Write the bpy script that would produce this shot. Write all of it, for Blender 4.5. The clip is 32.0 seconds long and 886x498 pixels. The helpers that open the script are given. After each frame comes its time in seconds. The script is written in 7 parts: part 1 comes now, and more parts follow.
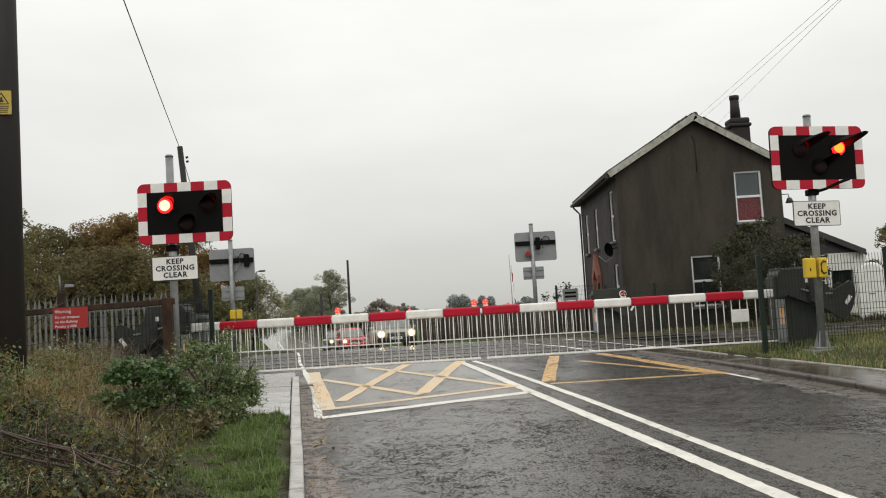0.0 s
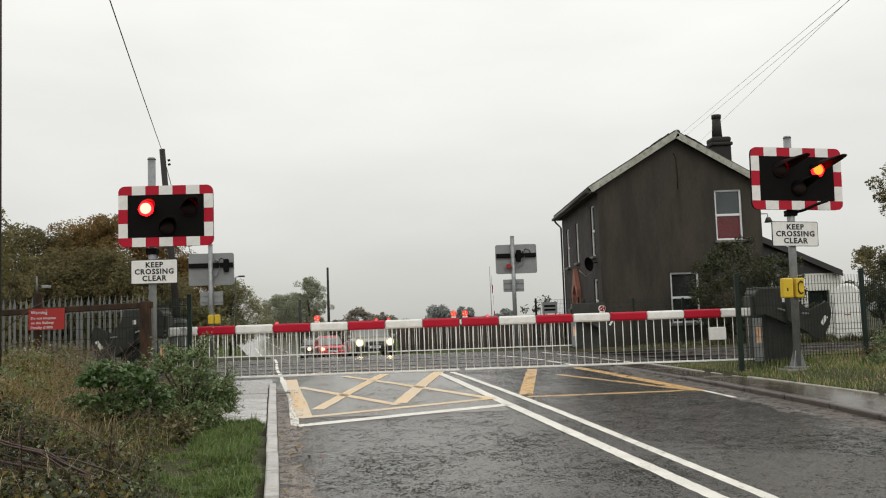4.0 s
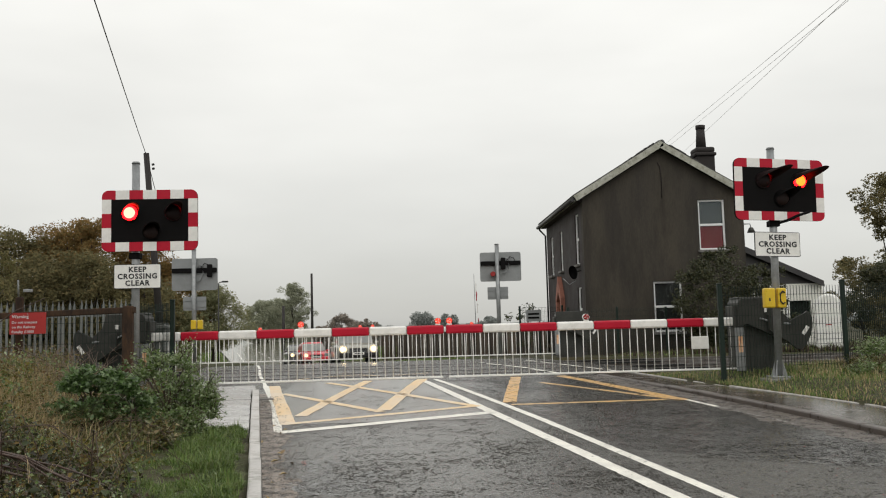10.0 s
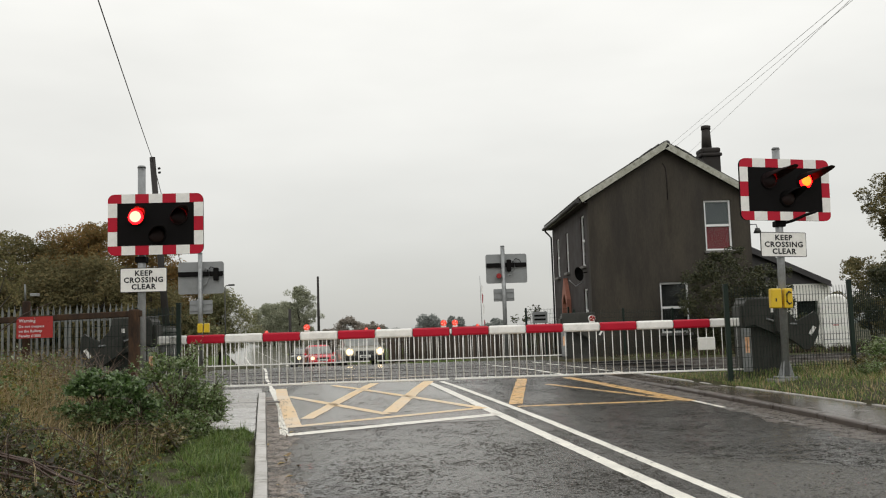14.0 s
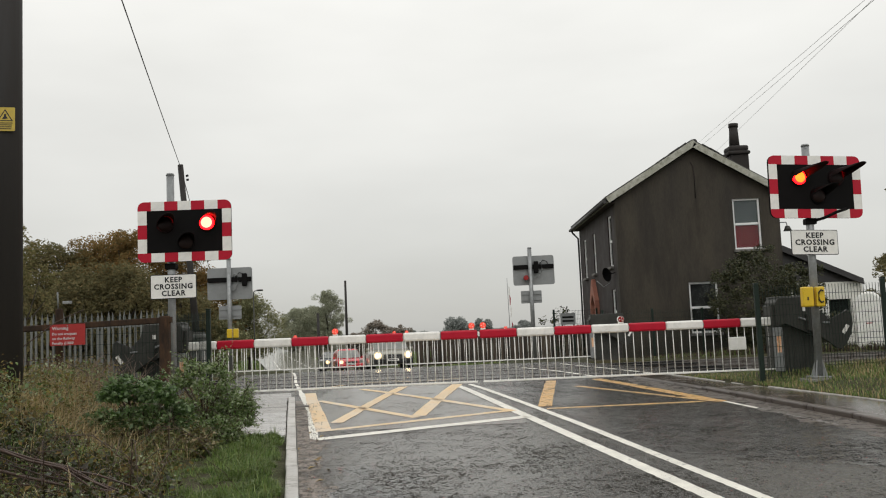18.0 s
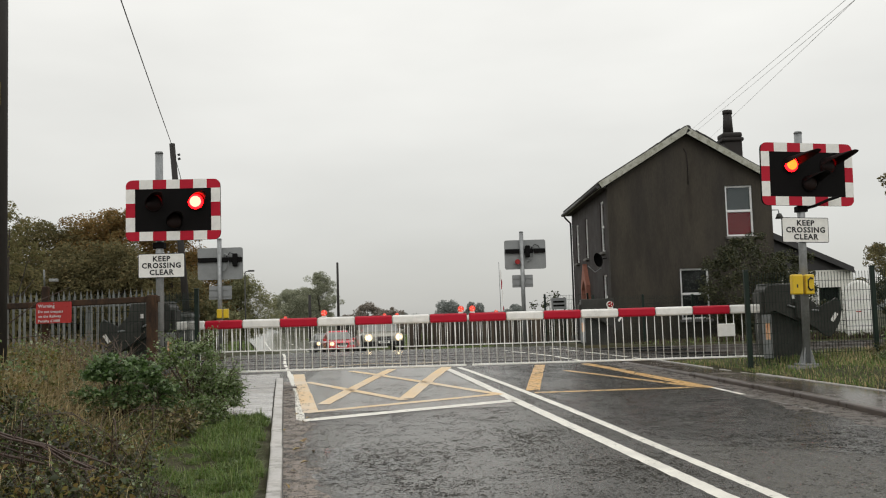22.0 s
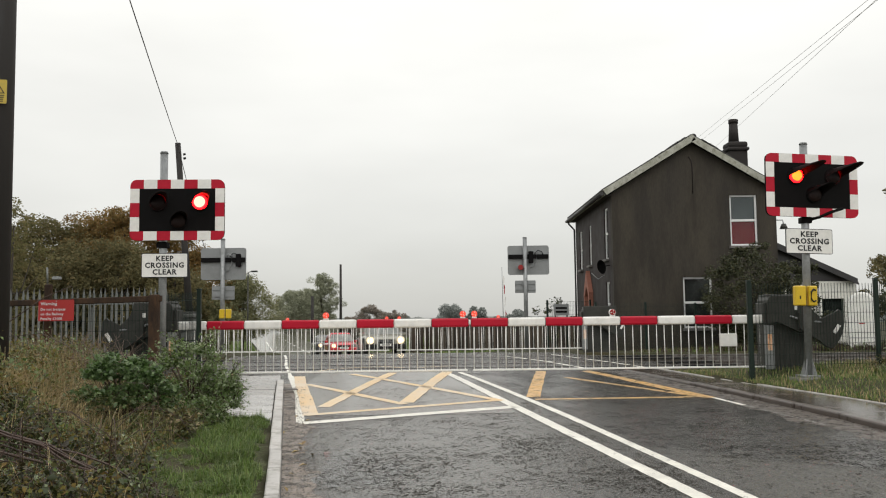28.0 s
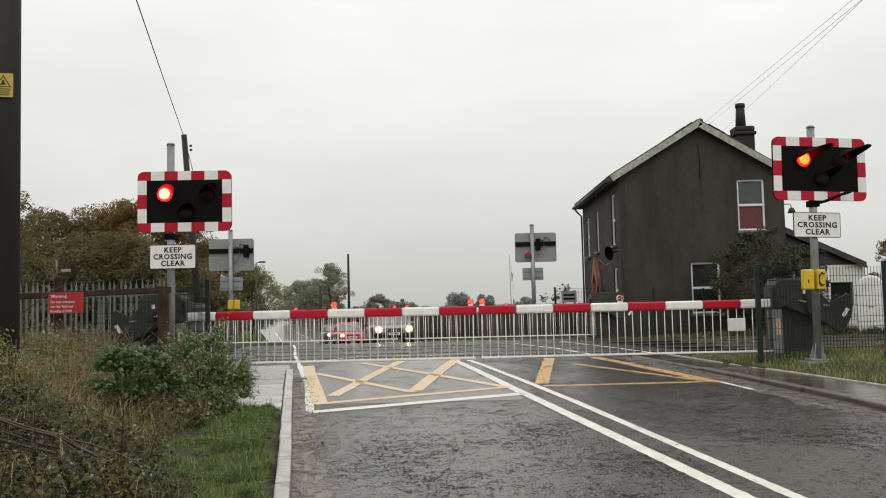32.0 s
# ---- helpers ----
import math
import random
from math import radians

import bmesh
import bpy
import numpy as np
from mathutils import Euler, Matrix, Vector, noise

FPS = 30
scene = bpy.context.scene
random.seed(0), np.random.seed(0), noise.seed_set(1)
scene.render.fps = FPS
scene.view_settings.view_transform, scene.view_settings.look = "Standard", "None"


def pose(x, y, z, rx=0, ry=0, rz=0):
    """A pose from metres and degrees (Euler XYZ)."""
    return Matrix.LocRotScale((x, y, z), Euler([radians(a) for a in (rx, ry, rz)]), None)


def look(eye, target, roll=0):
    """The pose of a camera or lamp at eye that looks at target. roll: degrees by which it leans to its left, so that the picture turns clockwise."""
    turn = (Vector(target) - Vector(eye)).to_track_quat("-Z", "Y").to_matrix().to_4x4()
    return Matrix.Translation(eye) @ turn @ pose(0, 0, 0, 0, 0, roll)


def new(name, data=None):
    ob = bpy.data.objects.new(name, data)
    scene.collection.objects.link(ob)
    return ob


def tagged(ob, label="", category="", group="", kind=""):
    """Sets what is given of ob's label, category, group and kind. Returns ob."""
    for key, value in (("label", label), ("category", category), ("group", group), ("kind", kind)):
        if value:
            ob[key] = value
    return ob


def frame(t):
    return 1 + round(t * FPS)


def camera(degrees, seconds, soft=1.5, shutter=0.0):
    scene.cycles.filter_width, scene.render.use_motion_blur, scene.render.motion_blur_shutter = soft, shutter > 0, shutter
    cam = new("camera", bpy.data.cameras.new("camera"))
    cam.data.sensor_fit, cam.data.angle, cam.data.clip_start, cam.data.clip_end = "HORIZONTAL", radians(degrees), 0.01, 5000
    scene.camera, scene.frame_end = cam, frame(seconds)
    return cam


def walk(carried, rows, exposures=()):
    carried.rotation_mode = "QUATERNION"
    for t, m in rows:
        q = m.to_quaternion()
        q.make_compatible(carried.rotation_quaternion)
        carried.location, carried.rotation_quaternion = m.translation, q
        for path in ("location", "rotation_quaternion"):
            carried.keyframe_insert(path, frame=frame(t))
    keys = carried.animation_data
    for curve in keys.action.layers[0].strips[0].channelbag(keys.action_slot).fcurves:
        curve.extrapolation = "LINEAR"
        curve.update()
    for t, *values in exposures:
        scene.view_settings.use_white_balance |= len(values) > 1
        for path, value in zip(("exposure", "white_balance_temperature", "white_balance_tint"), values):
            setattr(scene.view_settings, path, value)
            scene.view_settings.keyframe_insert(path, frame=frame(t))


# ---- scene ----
cam = camera(53.0, 32.0, soft=1.1)
PATH = [
    (0.0, -0.011, 0.001, 1.439, 0.44, 4.08, 3.40),
    (0.5, -0.008, 0.001, 1.445, 0.29, 4.17, 3.36),
    (1.0, -0.002, 0.004, 1.443, -0.11, 4.42, 3.21),
    (1.5, -0.005, 0.005, 1.446, -0.19, 4.40, 3.06),
    (2.0, -0.000, -0.006, 1.443, -0.24, 4.35, 2.65),
    (2.5, -0.014, -0.003, 1.443, -0.51, 4.37, 2.28),
    (4.5, -0.020, -0.019, 1.448, -1.10, 4.83, 1.91),
    (5.0, -0.019, -0.019, 1.448, -1.37, 4.95, 1.85),
    (5.5, -0.012, -0.013, 1.451, -1.51, 4.85, 1.96),
    (6.0, -0.017, 0.002, 1.447, -1.42, 4.72, 1.92),
    (6.5, -0.015, 0.009, 1.446, -1.29, 4.50, 1.87),
    (7.0, -0.023, -0.000, 1.444, -1.25, 4.44, 1.83),
    (7.5, -0.019, 0.006, 1.446, -1.24, 4.44, 1.65),
    (8.0, -0.027, 0.004, 1.443, -1.53, 4.35, 1.36),
    (8.5, -0.033, -0.009, 1.447, -1.85, 4.31, 1.21),
    (9.0, -0.033, -0.017, 1.450, -2.19, 4.46, 1.25),
    (9.5, -0.030, -0.026, 1.452, -2.13, 4.70, 1.52),
    (10.0, -0.027, -0.028, 1.450, -1.96, 5.09, 1.55),
    (10.5, -0.029, -0.026, 1.445, -1.64, 5.23, 1.50),
    (11.0, -0.023, -0.025, 1.447, -1.15, 5.32, 1.69),
    (11.5, -0.013, -0.039, 1.448, -0.90, 5.33, 1.96),
    (12.0, -0.007, -0.032, 1.453, -0.86, 5.34, 2.15),
    (12.5, -0.006, -0.031, 1.455, -0.91, 5.41, 2.20),
    (13.0, -0.004, -0.034, 1.451, -1.01, 5.50, 2.09),
    (13.5, -0.011, -0.034, 1.451, -1.23, 5.37, 1.87),
    (14.0, -0.015, -0.030, 1.446, -1.54, 5.25, 1.83),
    (14.5, -0.014, -0.035, 1.448, -1.80, 5.23, 1.77),
    (16.5, -0.022, -0.027, 1.455, -2.18, 5.74, 1.68),
    (17.0, -0.026, -0.020, 1.451, -1.43, 5.96, 2.05),
    (17.5, -0.025, -0.016, 1.446, -0.40, 5.46, 2.48),
    (18.0, -0.019, -0.025, 1.449, 0.24, 5.49, 2.47),
    (18.5, -0.024, -0.025, 1.449, 0.11, 6.15, 2.03),
    (19.0, -0.023, -0.022, 1.451, -0.18, 6.54, 1.79),
    (19.5, -0.025, -0.009, 1.451, -0.42, 6.41, 1.57),
    (20.0, -0.014, -0.001, 1.449, -0.42, 5.98, 1.67),
    (20.5, -0.003, 0.006, 1.447, -0.16, 5.64, 1.79),
    (21.0, 0.020, 0.018, 1.442, -0.14, 5.48, 1.90),
    (21.5, 0.027, 0.023, 1.445, -0.21, 5.12, 2.00),
    (22.0, 0.024, 0.030, 1.444, -0.28, 4.39, 1.73),
    (22.5, 0.024, 0.023, 1.455, -0.27, 3.72, 1.15),
    (23.0, 0.013, 0.021, 1.455, 0.05, 3.49, 1.14),
    (23.5, 0.024, 0.022, 1.455, -0.30, 3.24, 1.12),
    (24.0, 0.021, 0.016, 1.454, -0.74, 3.27, 1.07),
    (24.5, 0.027, 0.006, 1.465, -1.06, 3.74, 0.98),
    (26.5, 0.028, 0.025, 1.457, -0.49, 4.31, 0.17),
    (27.0, 0.021, 0.042, 1.456, -0.04, 4.49, 0.19),
    (27.5, 0.028, 0.041, 1.461, 0.05, 4.53, 0.38),
    (28.0, 0.033, 0.028, 1.460, -0.13, 4.63, 0.68),
    (28.5, 0.041, 0.024, 1.459, -0.21, 4.74, 1.01),
    (29.0, 0.047, 0.033, 1.456, -0.19, 4.53, 1.31),
    (29.5, 0.047, 0.040, 1.456, 0.02, 4.12, 1.68),
    (30.0, 0.050, 0.047, 1.453, 0.29, 3.83, 1.89),
    (30.5, 0.044, 0.043, 1.450, 0.46, 3.62, 1.71),
    (31.0, 0.033, 0.020, 1.451, 0.44, 3.66, 1.44),
    (31.5, 0.031, 0.022, 1.449, 0.48, 3.83, 1.27),
    (32.0, 0.036, 0.017, 1.453, 0.39, 3.90, 1.34),
]
EXPOSURES = ((0.0, -0.03), (6.0, -0.06), (13.0, -0.06), (16.5, -0.10), (17.0, -0.16), (18.0, -0.13), (19.0, -0.45), (20.0, -0.23), (21.0, -0.2), (22.0, -0.12), (22.6, 0.0), (23.0, 0.08), (24.0, 0.08), (27.0, 0.02), (28.0, 0.05), (29.0, -0.08), (30.0, -0.05), (32.0, -0.06))
walk(cam, [(t, pose(x, y, z, 90 + p, r, w)) for t, x, y, z, w, p, r in PATH], EXPOSURES)

# ---- world and sun: an overcast, wet autumn day ----
world = bpy.data.worlds.new("overcast_sky")
scene.world = world
world.use_nodes = True
wt = world.node_tree
wn, wl = wt.nodes, wt.links
wn.clear()
w_out, w_bg = wn.new("ShaderNodeOutputWorld"), wn.new("ShaderNodeBackground")
w_sky = wn.new("ShaderNodeTexSky")
w_sky.sky_type, w_sky.sun_disc = "NISHITA", False
w_sky.sun_elevation, w_sky.sun_rotation = radians(38), radians(200)
w_dim = wn.new("ShaderNodeVectorMath")
w_dim.operation = "SCALE"
w_dim.inputs["Scale"].default_value = 0.07
w_co = wn.new("ShaderNodeTexCoord")
w_sep = wn.new("ShaderNodeSeparateXYZ")
w_ramp = wn.new("ShaderNodeValToRGB")
w_ramp.color_ramp.interpolation = "B_SPLINE"
for pos, v in ((0.0, (0.17, 0.168, 0.155)), (0.49, (0.30, 0.30, 0.29)), (0.505, (0.50, 0.498, 0.472)), (0.55, (0.60, 0.597, 0.566)),
               (0.62, (0.74, 0.735, 0.70)), (0.72, (0.88, 0.872, 0.83)), (1.0, (1.0, 0.99, 0.945))):
    e = w_ramp.color_ramp.elements.new(pos)
    e.color = (*v, 1)
w_ramp.color_ramp.elements.remove(w_ramp.color_ramp.elements[0])
w_half = wn.new("ShaderNodeMath")
w_half.operation = "MULTIPLY_ADD"
w_half.inputs[1].default_value, w_half.inputs[2].default_value = 0.5, 0.5
w_map = wn.new("ShaderNodeMapping")
w_map.inputs["Scale"].default_value = (1.0, 1.0, 3.2)
w_noise = wn.new("ShaderNodeTexNoise")
w_noise.inputs["Scale"].default_value, w_noise.inputs["Detail"].default_value = 2.2, 4.0
w_cl = wn.new("ShaderNodeMapRange")
w_cl.inputs["From Min"].default_value, w_cl.inputs["From Max"].default_value = 0.3, 0.7
w_cl.inputs["To Min"].default_value, w_cl.inputs["To Max"].default_value = 0.91, 1.07
w_mul = wn.new("ShaderNodeVectorMath")
w_mul.operation = "SCALE"
w_mix = wn.new("ShaderNodeMix")
w_mix.data_type = "RGBA"
w_mix.inputs["Factor"].default_value = 0.94
wl.new(w_co.outputs["Generated"], w_sep.inputs[0])
wl.new(w_sep.outputs["Z"], w_half.inputs[0])
wl.new(w_half.outputs[0], w_ramp.inputs["Fac"])
wl.new(w_co.outputs["Generated"], w_map.inputs["Vector"])
wl.new(w_map.outputs[0], w_noise.inputs["Vector"])
wl.new(w_noise.outputs["Fac"], w_cl.inputs["Value"])
wl.new(w_ramp.outputs["Color"], w_mul.inputs[0])
wl.new(w_cl.outputs[0], w_mul.inputs["Scale"])
wl.new(w_sky.outputs["Color"], w_dim.inputs[0])
wl.new(w_dim.outputs[0], w_mix.inputs["A"])
wl.new(w_mul.outputs[0], w_mix.inputs["B"])
wl.new(w_mix.outputs["Result"], w_bg.inputs["Color"])
w_bg.inputs["Strength"].default_value = 1.3
wl.new(w_bg.outputs[0], w_out.inputs["Surface"])

sun = new("sun", bpy.data.lights.new("sun", "SUN"))
sun.data.energy, sun.data.angle, sun.data.color = 0.5, radians(40), (1.0, 0.98, 0.95)
sun.matrix_world = look((20, -40, 60), (0, 20, 0))


# ---- materials ----
def mk(name, c1, c2=None, scale=4.0, fine=60.0, rough=0.6, rvar=0.15, metal=0.0, bump=0.15, dist=0.004, coat=0.0, emit=None,
       strength=0.0, island=None, rand=0.0, stretch=(1, 1, 1), dirt=None, dirt_scale=1.2, dirt_amount=0.5, trans=0.0, spec=0.5, world_space=False, thin=0.0):
    m = bpy.data.materials.new(name)
    m.use_nodes = True
    n, l = m.node_tree.nodes, m.node_tree.links
    b = n["Principled BSDF"]
    co = n.new("ShaderNodeTexCoord")
    mp = n.new("ShaderNodeMapping")
    mp.inputs["Scale"].default_value = stretch
    l.new(co.outputs["Object"], mp.inputs["Vector"])
    vec = mp.outputs[0]
    if world_space:
        g = n.new("ShaderNodeNewGeometry")
        l.new(g.outputs["Position"], mp.inputs["Vector"])
    big, small = n.new("ShaderNodeTexNoise"), n.new("ShaderNodeTexNoise")
    for t, s, d in ((big, scale, 5), (small, fine, 4)):
        t.inputs["Scale"].default_value, t.inputs["Detail"].default_value = s, d
        l.new(vec, t.inputs["Vector"])
    c2 = c2 or tuple(min(1, v * 0.72) for v in c1)
    ramp = n.new("ShaderNodeValToRGB")
    ramp.color_ramp.elements[0].position, ramp.color_ramp.elements[1].position = 0.34, 0.66
    ramp.color_ramp.elements[0].color, ramp.color_ramp.elements[1].color = (*c2, 1), (*c1, 1)
    mix = n.new("ShaderNodeMath")
    mix.operation = "MULTIPLY_ADD"
    mix.inputs[1].default_value = 0.4
    half = n.new("ShaderNodeMath")
    half.operation = "MULTIPLY"
    half.inputs[1].default_value = 0.6
    l.new(big.outputs["Fac"], half.inputs[0])
    l.new(small.outputs["Fac"], mix.inputs[0])
    l.new(half.outputs[0], mix.inputs[2])
    l.new(mix.outputs[0], ramp.inputs["Fac"])
    col = ramp.outputs["Color"]
    if island:
        g2 = n.new("ShaderNodeNewGeometry")
        r2 = n.new("ShaderNodeValToRGB")
        els = r2.color_ramp.elements
        while len(els) < len(island):
            els.new(0.5)
        for i, c in enumerate(island):
            els[i].position, els[i].color = i / (len(island) - 1), (*c, 1)
        l.new(g2.outputs["Random Per Island"], r2.inputs["Fac"])
        mx = n.new("ShaderNodeMix")
        mx.data_type, mx.inputs["Factor"].default_value = "RGBA", 0.65
        l.new(col, mx.inputs["A"])
        l.new(r2.outputs["Color"], mx.inputs["B"])
        col = mx.outputs["Result"]
    if dirt:
        dn = n.new("ShaderNodeTexNoise")
        dn.inputs["Scale"].default_value, dn.inputs["Detail"].default_value = dirt_scale, 7
        dn.inputs["Roughness"].default_value = 0.7
        l.new(vec, dn.inputs["Vector"])
        dr = n.new("ShaderNodeMapRange")
        dr.inputs["From Min"].default_value, dr.inputs["From Max"].default_value = 0.45, 0.7
        dr.inputs["To Max"].default_value = dirt_amount
        l.new(dn.outputs["Fac"], dr.inputs["Value"])
        mx = n.new("ShaderNodeMix")
        mx.data_type = "RGBA"
        l.new(dr.outputs[0], mx.inputs["Factor"])
        l.new(col, mx.inputs["A"])
        mx.inputs["B"].default_value = (*dirt, 1)
        col = mx.outputs["Result"]
    if rand:
        oi = n.new("ShaderNodeObjectInfo")
        mr = n.new("ShaderNodeMapRange")
        mr.inputs["To Min"].default_value, mr.inputs["To Max"].default_value = 1 - rand, 1 + rand
        l.new(oi.outputs["Random"], mr.inputs["Value"])
        vm = n.new("ShaderNodeVectorMath")
        vm.operation = "SCALE"
        l.new(col, vm.inputs[0])
        l.new(mr.outputs[0], vm.inputs["Scale"])
        col = vm.outputs[0]
    l.new(col, b.inputs["Base Color"])
    rr = n.new("ShaderNodeMapRange")
    rr.inputs["From Min"].default_value, rr.inputs["From Max"].default_value = 0.3, 0.7
    rr.inputs["To Min"].default_value, rr.inputs["To Max"].default_value = max(0.03, rough - rvar), min(1, rough + rvar)
    l.new(mix.outputs[0], rr.inputs["Value"])
    l.new(rr.outputs[0], b.inputs["Roughness"])
    b.inputs["Metallic"].default_value = metal
    b.inputs["Coat Weight"].default_value = coat
    b.inputs["Specular IOR Level"].default_value = spec
    if trans:
        b.inputs["Transmission Weight"].default_value = trans
    if bump:
        bp = n.new("ShaderNodeBump")
        bp.inputs["Strength"].default_value, bp.inputs["Distance"].default_value = bump, dist
        l.new(mix.outputs[0], bp.inputs["Height"])
        l.new(bp.outputs[0], b.inputs["Normal"])
    if emit:
        b.inputs["Emission Color"].default_value = (*emit, 1)
        b.inputs["Emission Strength"].default_value = strength
    if thin:
        # light that shines through a thin leaf
        tl, ms = n.new("ShaderNodeBsdfTranslucent"), n.new("ShaderNodeMixShader")
        ms.inputs[0].default_value = thin
        l.new(col, tl.inputs["Color"])
        l.new(b.outputs[0], ms.inputs[1])
        l.new(tl.outputs[0], ms.inputs[2])
        l.new(ms.outputs[0], n["Material Output"].inputs["Surface"])
    return m


def wet_road(name="wet_asphalt", dry=0.460, tint=0.75, relief=0.012):
    """Worn chip-seal asphalt with a film of rain: rough stone grain, smooth wet patches, paler worn tracks."""
    m = bpy.data.materials.new(name)
    m.use_nodes = True
    n, l = m.node_tree.nodes, m.node_tree.links
    b = n["Principled BSDF"]
    g = n.new("ShaderNodeNewGeometry")
    pos = g.outputs["Position"]

    def tex(scale, detail=4, rough=0.55, stretch=None, angle=0.0):
        t = n.new("ShaderNodeTexNoise")
        t.inputs["Scale"].default_value, t.inputs["Detail"].default_value, t.inputs["Roughness"].default_value = scale, detail, rough
        if stretch:
            mp = n.new("ShaderNodeMapping")
            mp.inputs["Scale"].default_value = stretch
            mp.inputs["Rotation"].default_value = (0, 0, angle)
            l.new(pos, mp.inputs["Vector"])
            l.new(mp.outputs[0], t.inputs["Vector"])
        else:
            l.new(pos, t.inputs["Vector"])
        return t.outputs["Fac"]

    def rng(v, a, c, lo, hi):
        r = n.new("ShaderNodeMapRange")
        for k, x in (("From Min", a), ("From Max", c), ("To Min", lo), ("To Max", hi)):
            r.inputs[k].default_value = x
        l.new(v, r.inputs["Value"])
        return r.outputs[0]

    def op(kind, a, c):
        q = n.new("ShaderNodeMath")
        q.operation = kind
        for i, v in enumerate((a, c)):
            if isinstance(v, (int, float)):
                q.inputs[i].default_value = v
            else:
                l.new(v, q.inputs[i])
        return q.outputs[0]

    chips = n.new("ShaderNodeTexVoronoi")
    chips.inputs["Scale"].default_value = 85
    l.new(pos, chips.inputs["Vector"])
    chip = chips.outputs["Distance"]
    tracks = tex(0.55, 3, 0.5, (1.0, 0.16, 1.0), radians(-9.8))
    patch = tex(1.1, 7, 0.68)
    ripple = tex(42, 6, 0.66, (1.0, 0.62, 1.0), radians(4))
    streak = tex(11.0, 5, 0.66, (1.0, 0.7, 1.0), radians(8))
    grain = tex(140, 2)
    pebble = tex(36, 3, 0.55, (1.0, 0.62, 1.0), radians(4))
    tone = op("ADD", op("MULTIPLY", tracks, 0.20), op("ADD", op("MULTIPLY", patch, 0.16), op("ADD", op("MULTIPLY", streak, 0.22), op("MULTIPLY", ripple, 0.42))))
    ramp = n.new("ShaderNodeValToRGB")
    ramp.color_ramp.elements[0].position, ramp.color_ramp.elements[1].position = 0.36, 0.64
    ramp.color_ramp.elements[0].color, ramp.color_ramp.elements[1].color = (0.012 * tint, 0.0113 * tint, 0.0095 * tint, 1), (0.098 * tint, 0.091 * tint, 0.073 * tint, 1)
    l.new(tone, ramp.inputs["Fac"])
    sep = n.new("ShaderNodeSeparateColor")
    l.new(chips.outputs["Color"], sep.inputs[0])
    stone = n.new("ShaderNodeVectorMath")
    stone.operation = "SCALE"
    l.new(ramp.outputs["Color"], stone.inputs[0])
    l.new(rng(sep.outputs[0], 0, 1, 0.45, 1.75), stone.inputs["Scale"])
    spark = n.new("ShaderNodeMix")
    spark.data_type = "RGBA"
    l.new(rng(grain, 0.6, 0.75, 0, 0.5), spark.inputs["Factor"])
    l.new(stone.outputs[0], spark.inputs["A"])
    spark.inputs["B"].default_value = (0.13, 0.125, 0.12, 1)
    l.new(spark.outputs["Result"], b.inputs["Base Color"])
    wet = op("ADD", op("ADD", op("MULTIPLY", patch, 0.30), op("MULTIPLY", sep.outputs[1], 0.10)), op("ADD", op("MULTIPLY", streak, 0.24), op("MULTIPLY", ripple, 0.36)))
    film = rng(wet, dry - 0.012, dry + 0.046, 0.0, 1.0)
    l.new(rng(film, 0, 1, 0.65, 0.07), b.inputs["Roughness"])
    l.new(rng(film, 0, 1, 0.03, 1.0), b.inputs["Specular IOR Level"])
    bp = n.new("ShaderNodeBump")
    bp.inputs["Distance"].default_value = relief
    height = op("ADD", op("MULTIPLY", chip, 0.4), op("ADD", op("MULTIPLY", rng(pebble, 0.50, 0.72, 0.0, 1.0), 0.9), op("MULTIPLY", grain, 0.12)))
    l.new(height, bp.inputs["Height"])
    l.new(rng(film, 0, 1, 1.0, 0.7), bp.inputs["Strength"])
    l.new(bp.outputs[0], b.inputs["Normal"])
    return m


def ragged(m, scale, low, high):
    """Lets what lies below show through a material in ragged patches."""
    n, l = m.node_tree.nodes, m.node_tree.links
    g, t, r = n.new("ShaderNodeNewGeometry"), n.new("ShaderNodeTexNoise"), n.new("ShaderNodeMapRange")
    t.inputs["Scale"].default_value, t.inputs["Detail"].default_value, t.inputs["Roughness"].default_value = scale, 9, 0.8
    r.inputs["From Min"].default_value, r.inputs["From Max"].default_value = low, high
    l.new(g.outputs["Position"], t.inputs["Vector"])
    l.new(t.outputs["Fac"], r.inputs["Value"])
    clear, mix = n.new("ShaderNodeBsdfTransparent"), n.new("ShaderNodeMixShader")
    l.new(r.outputs[0], mix.inputs[0])
    l.new(clear.outputs[0], mix.inputs[1])
    l.new(n["Principled BSDF"].outputs[0], mix.inputs[2])
    l.new(mix.outputs[0], n["Material Output"].inputs["Surface"])
    return m


def worn_paint(name, c, under=(0.05, 0.05, 0.05), wear=0.5, bare=0.40, patch=7):
    """Thick road paint, scuffed down to the asphalt in places."""
    m = mk(name, c, tuple(v * 0.8 for v in c), scale=3, fine=50, rough=0.38, bump=0.25, dist=0.003, dirt=under, dirt_scale=patch, dirt_amount=wear, world_space=True)
    return ragged(m, 11, bare - 0.03, bare + 0.03)


def grit_material(name="wet_grit_and_silt", tone=1.0):
    """Silt that thins out raggedly over the road."""
    m = mk(name, (0.17 * tone, 0.135 * tone, 0.105 * tone), (0.055 * tone, 0.045 * tone, 0.037 * tone), 9, 80, 0.42, bump=0.8, dist=0.012, world_space=True, dirt=(0.24 * tone, 0.19 * tone, 0.145 * tone), dirt_scale=24, dirt_amount=0.6)
    return ragged(m, 7, 0.42, 0.50)


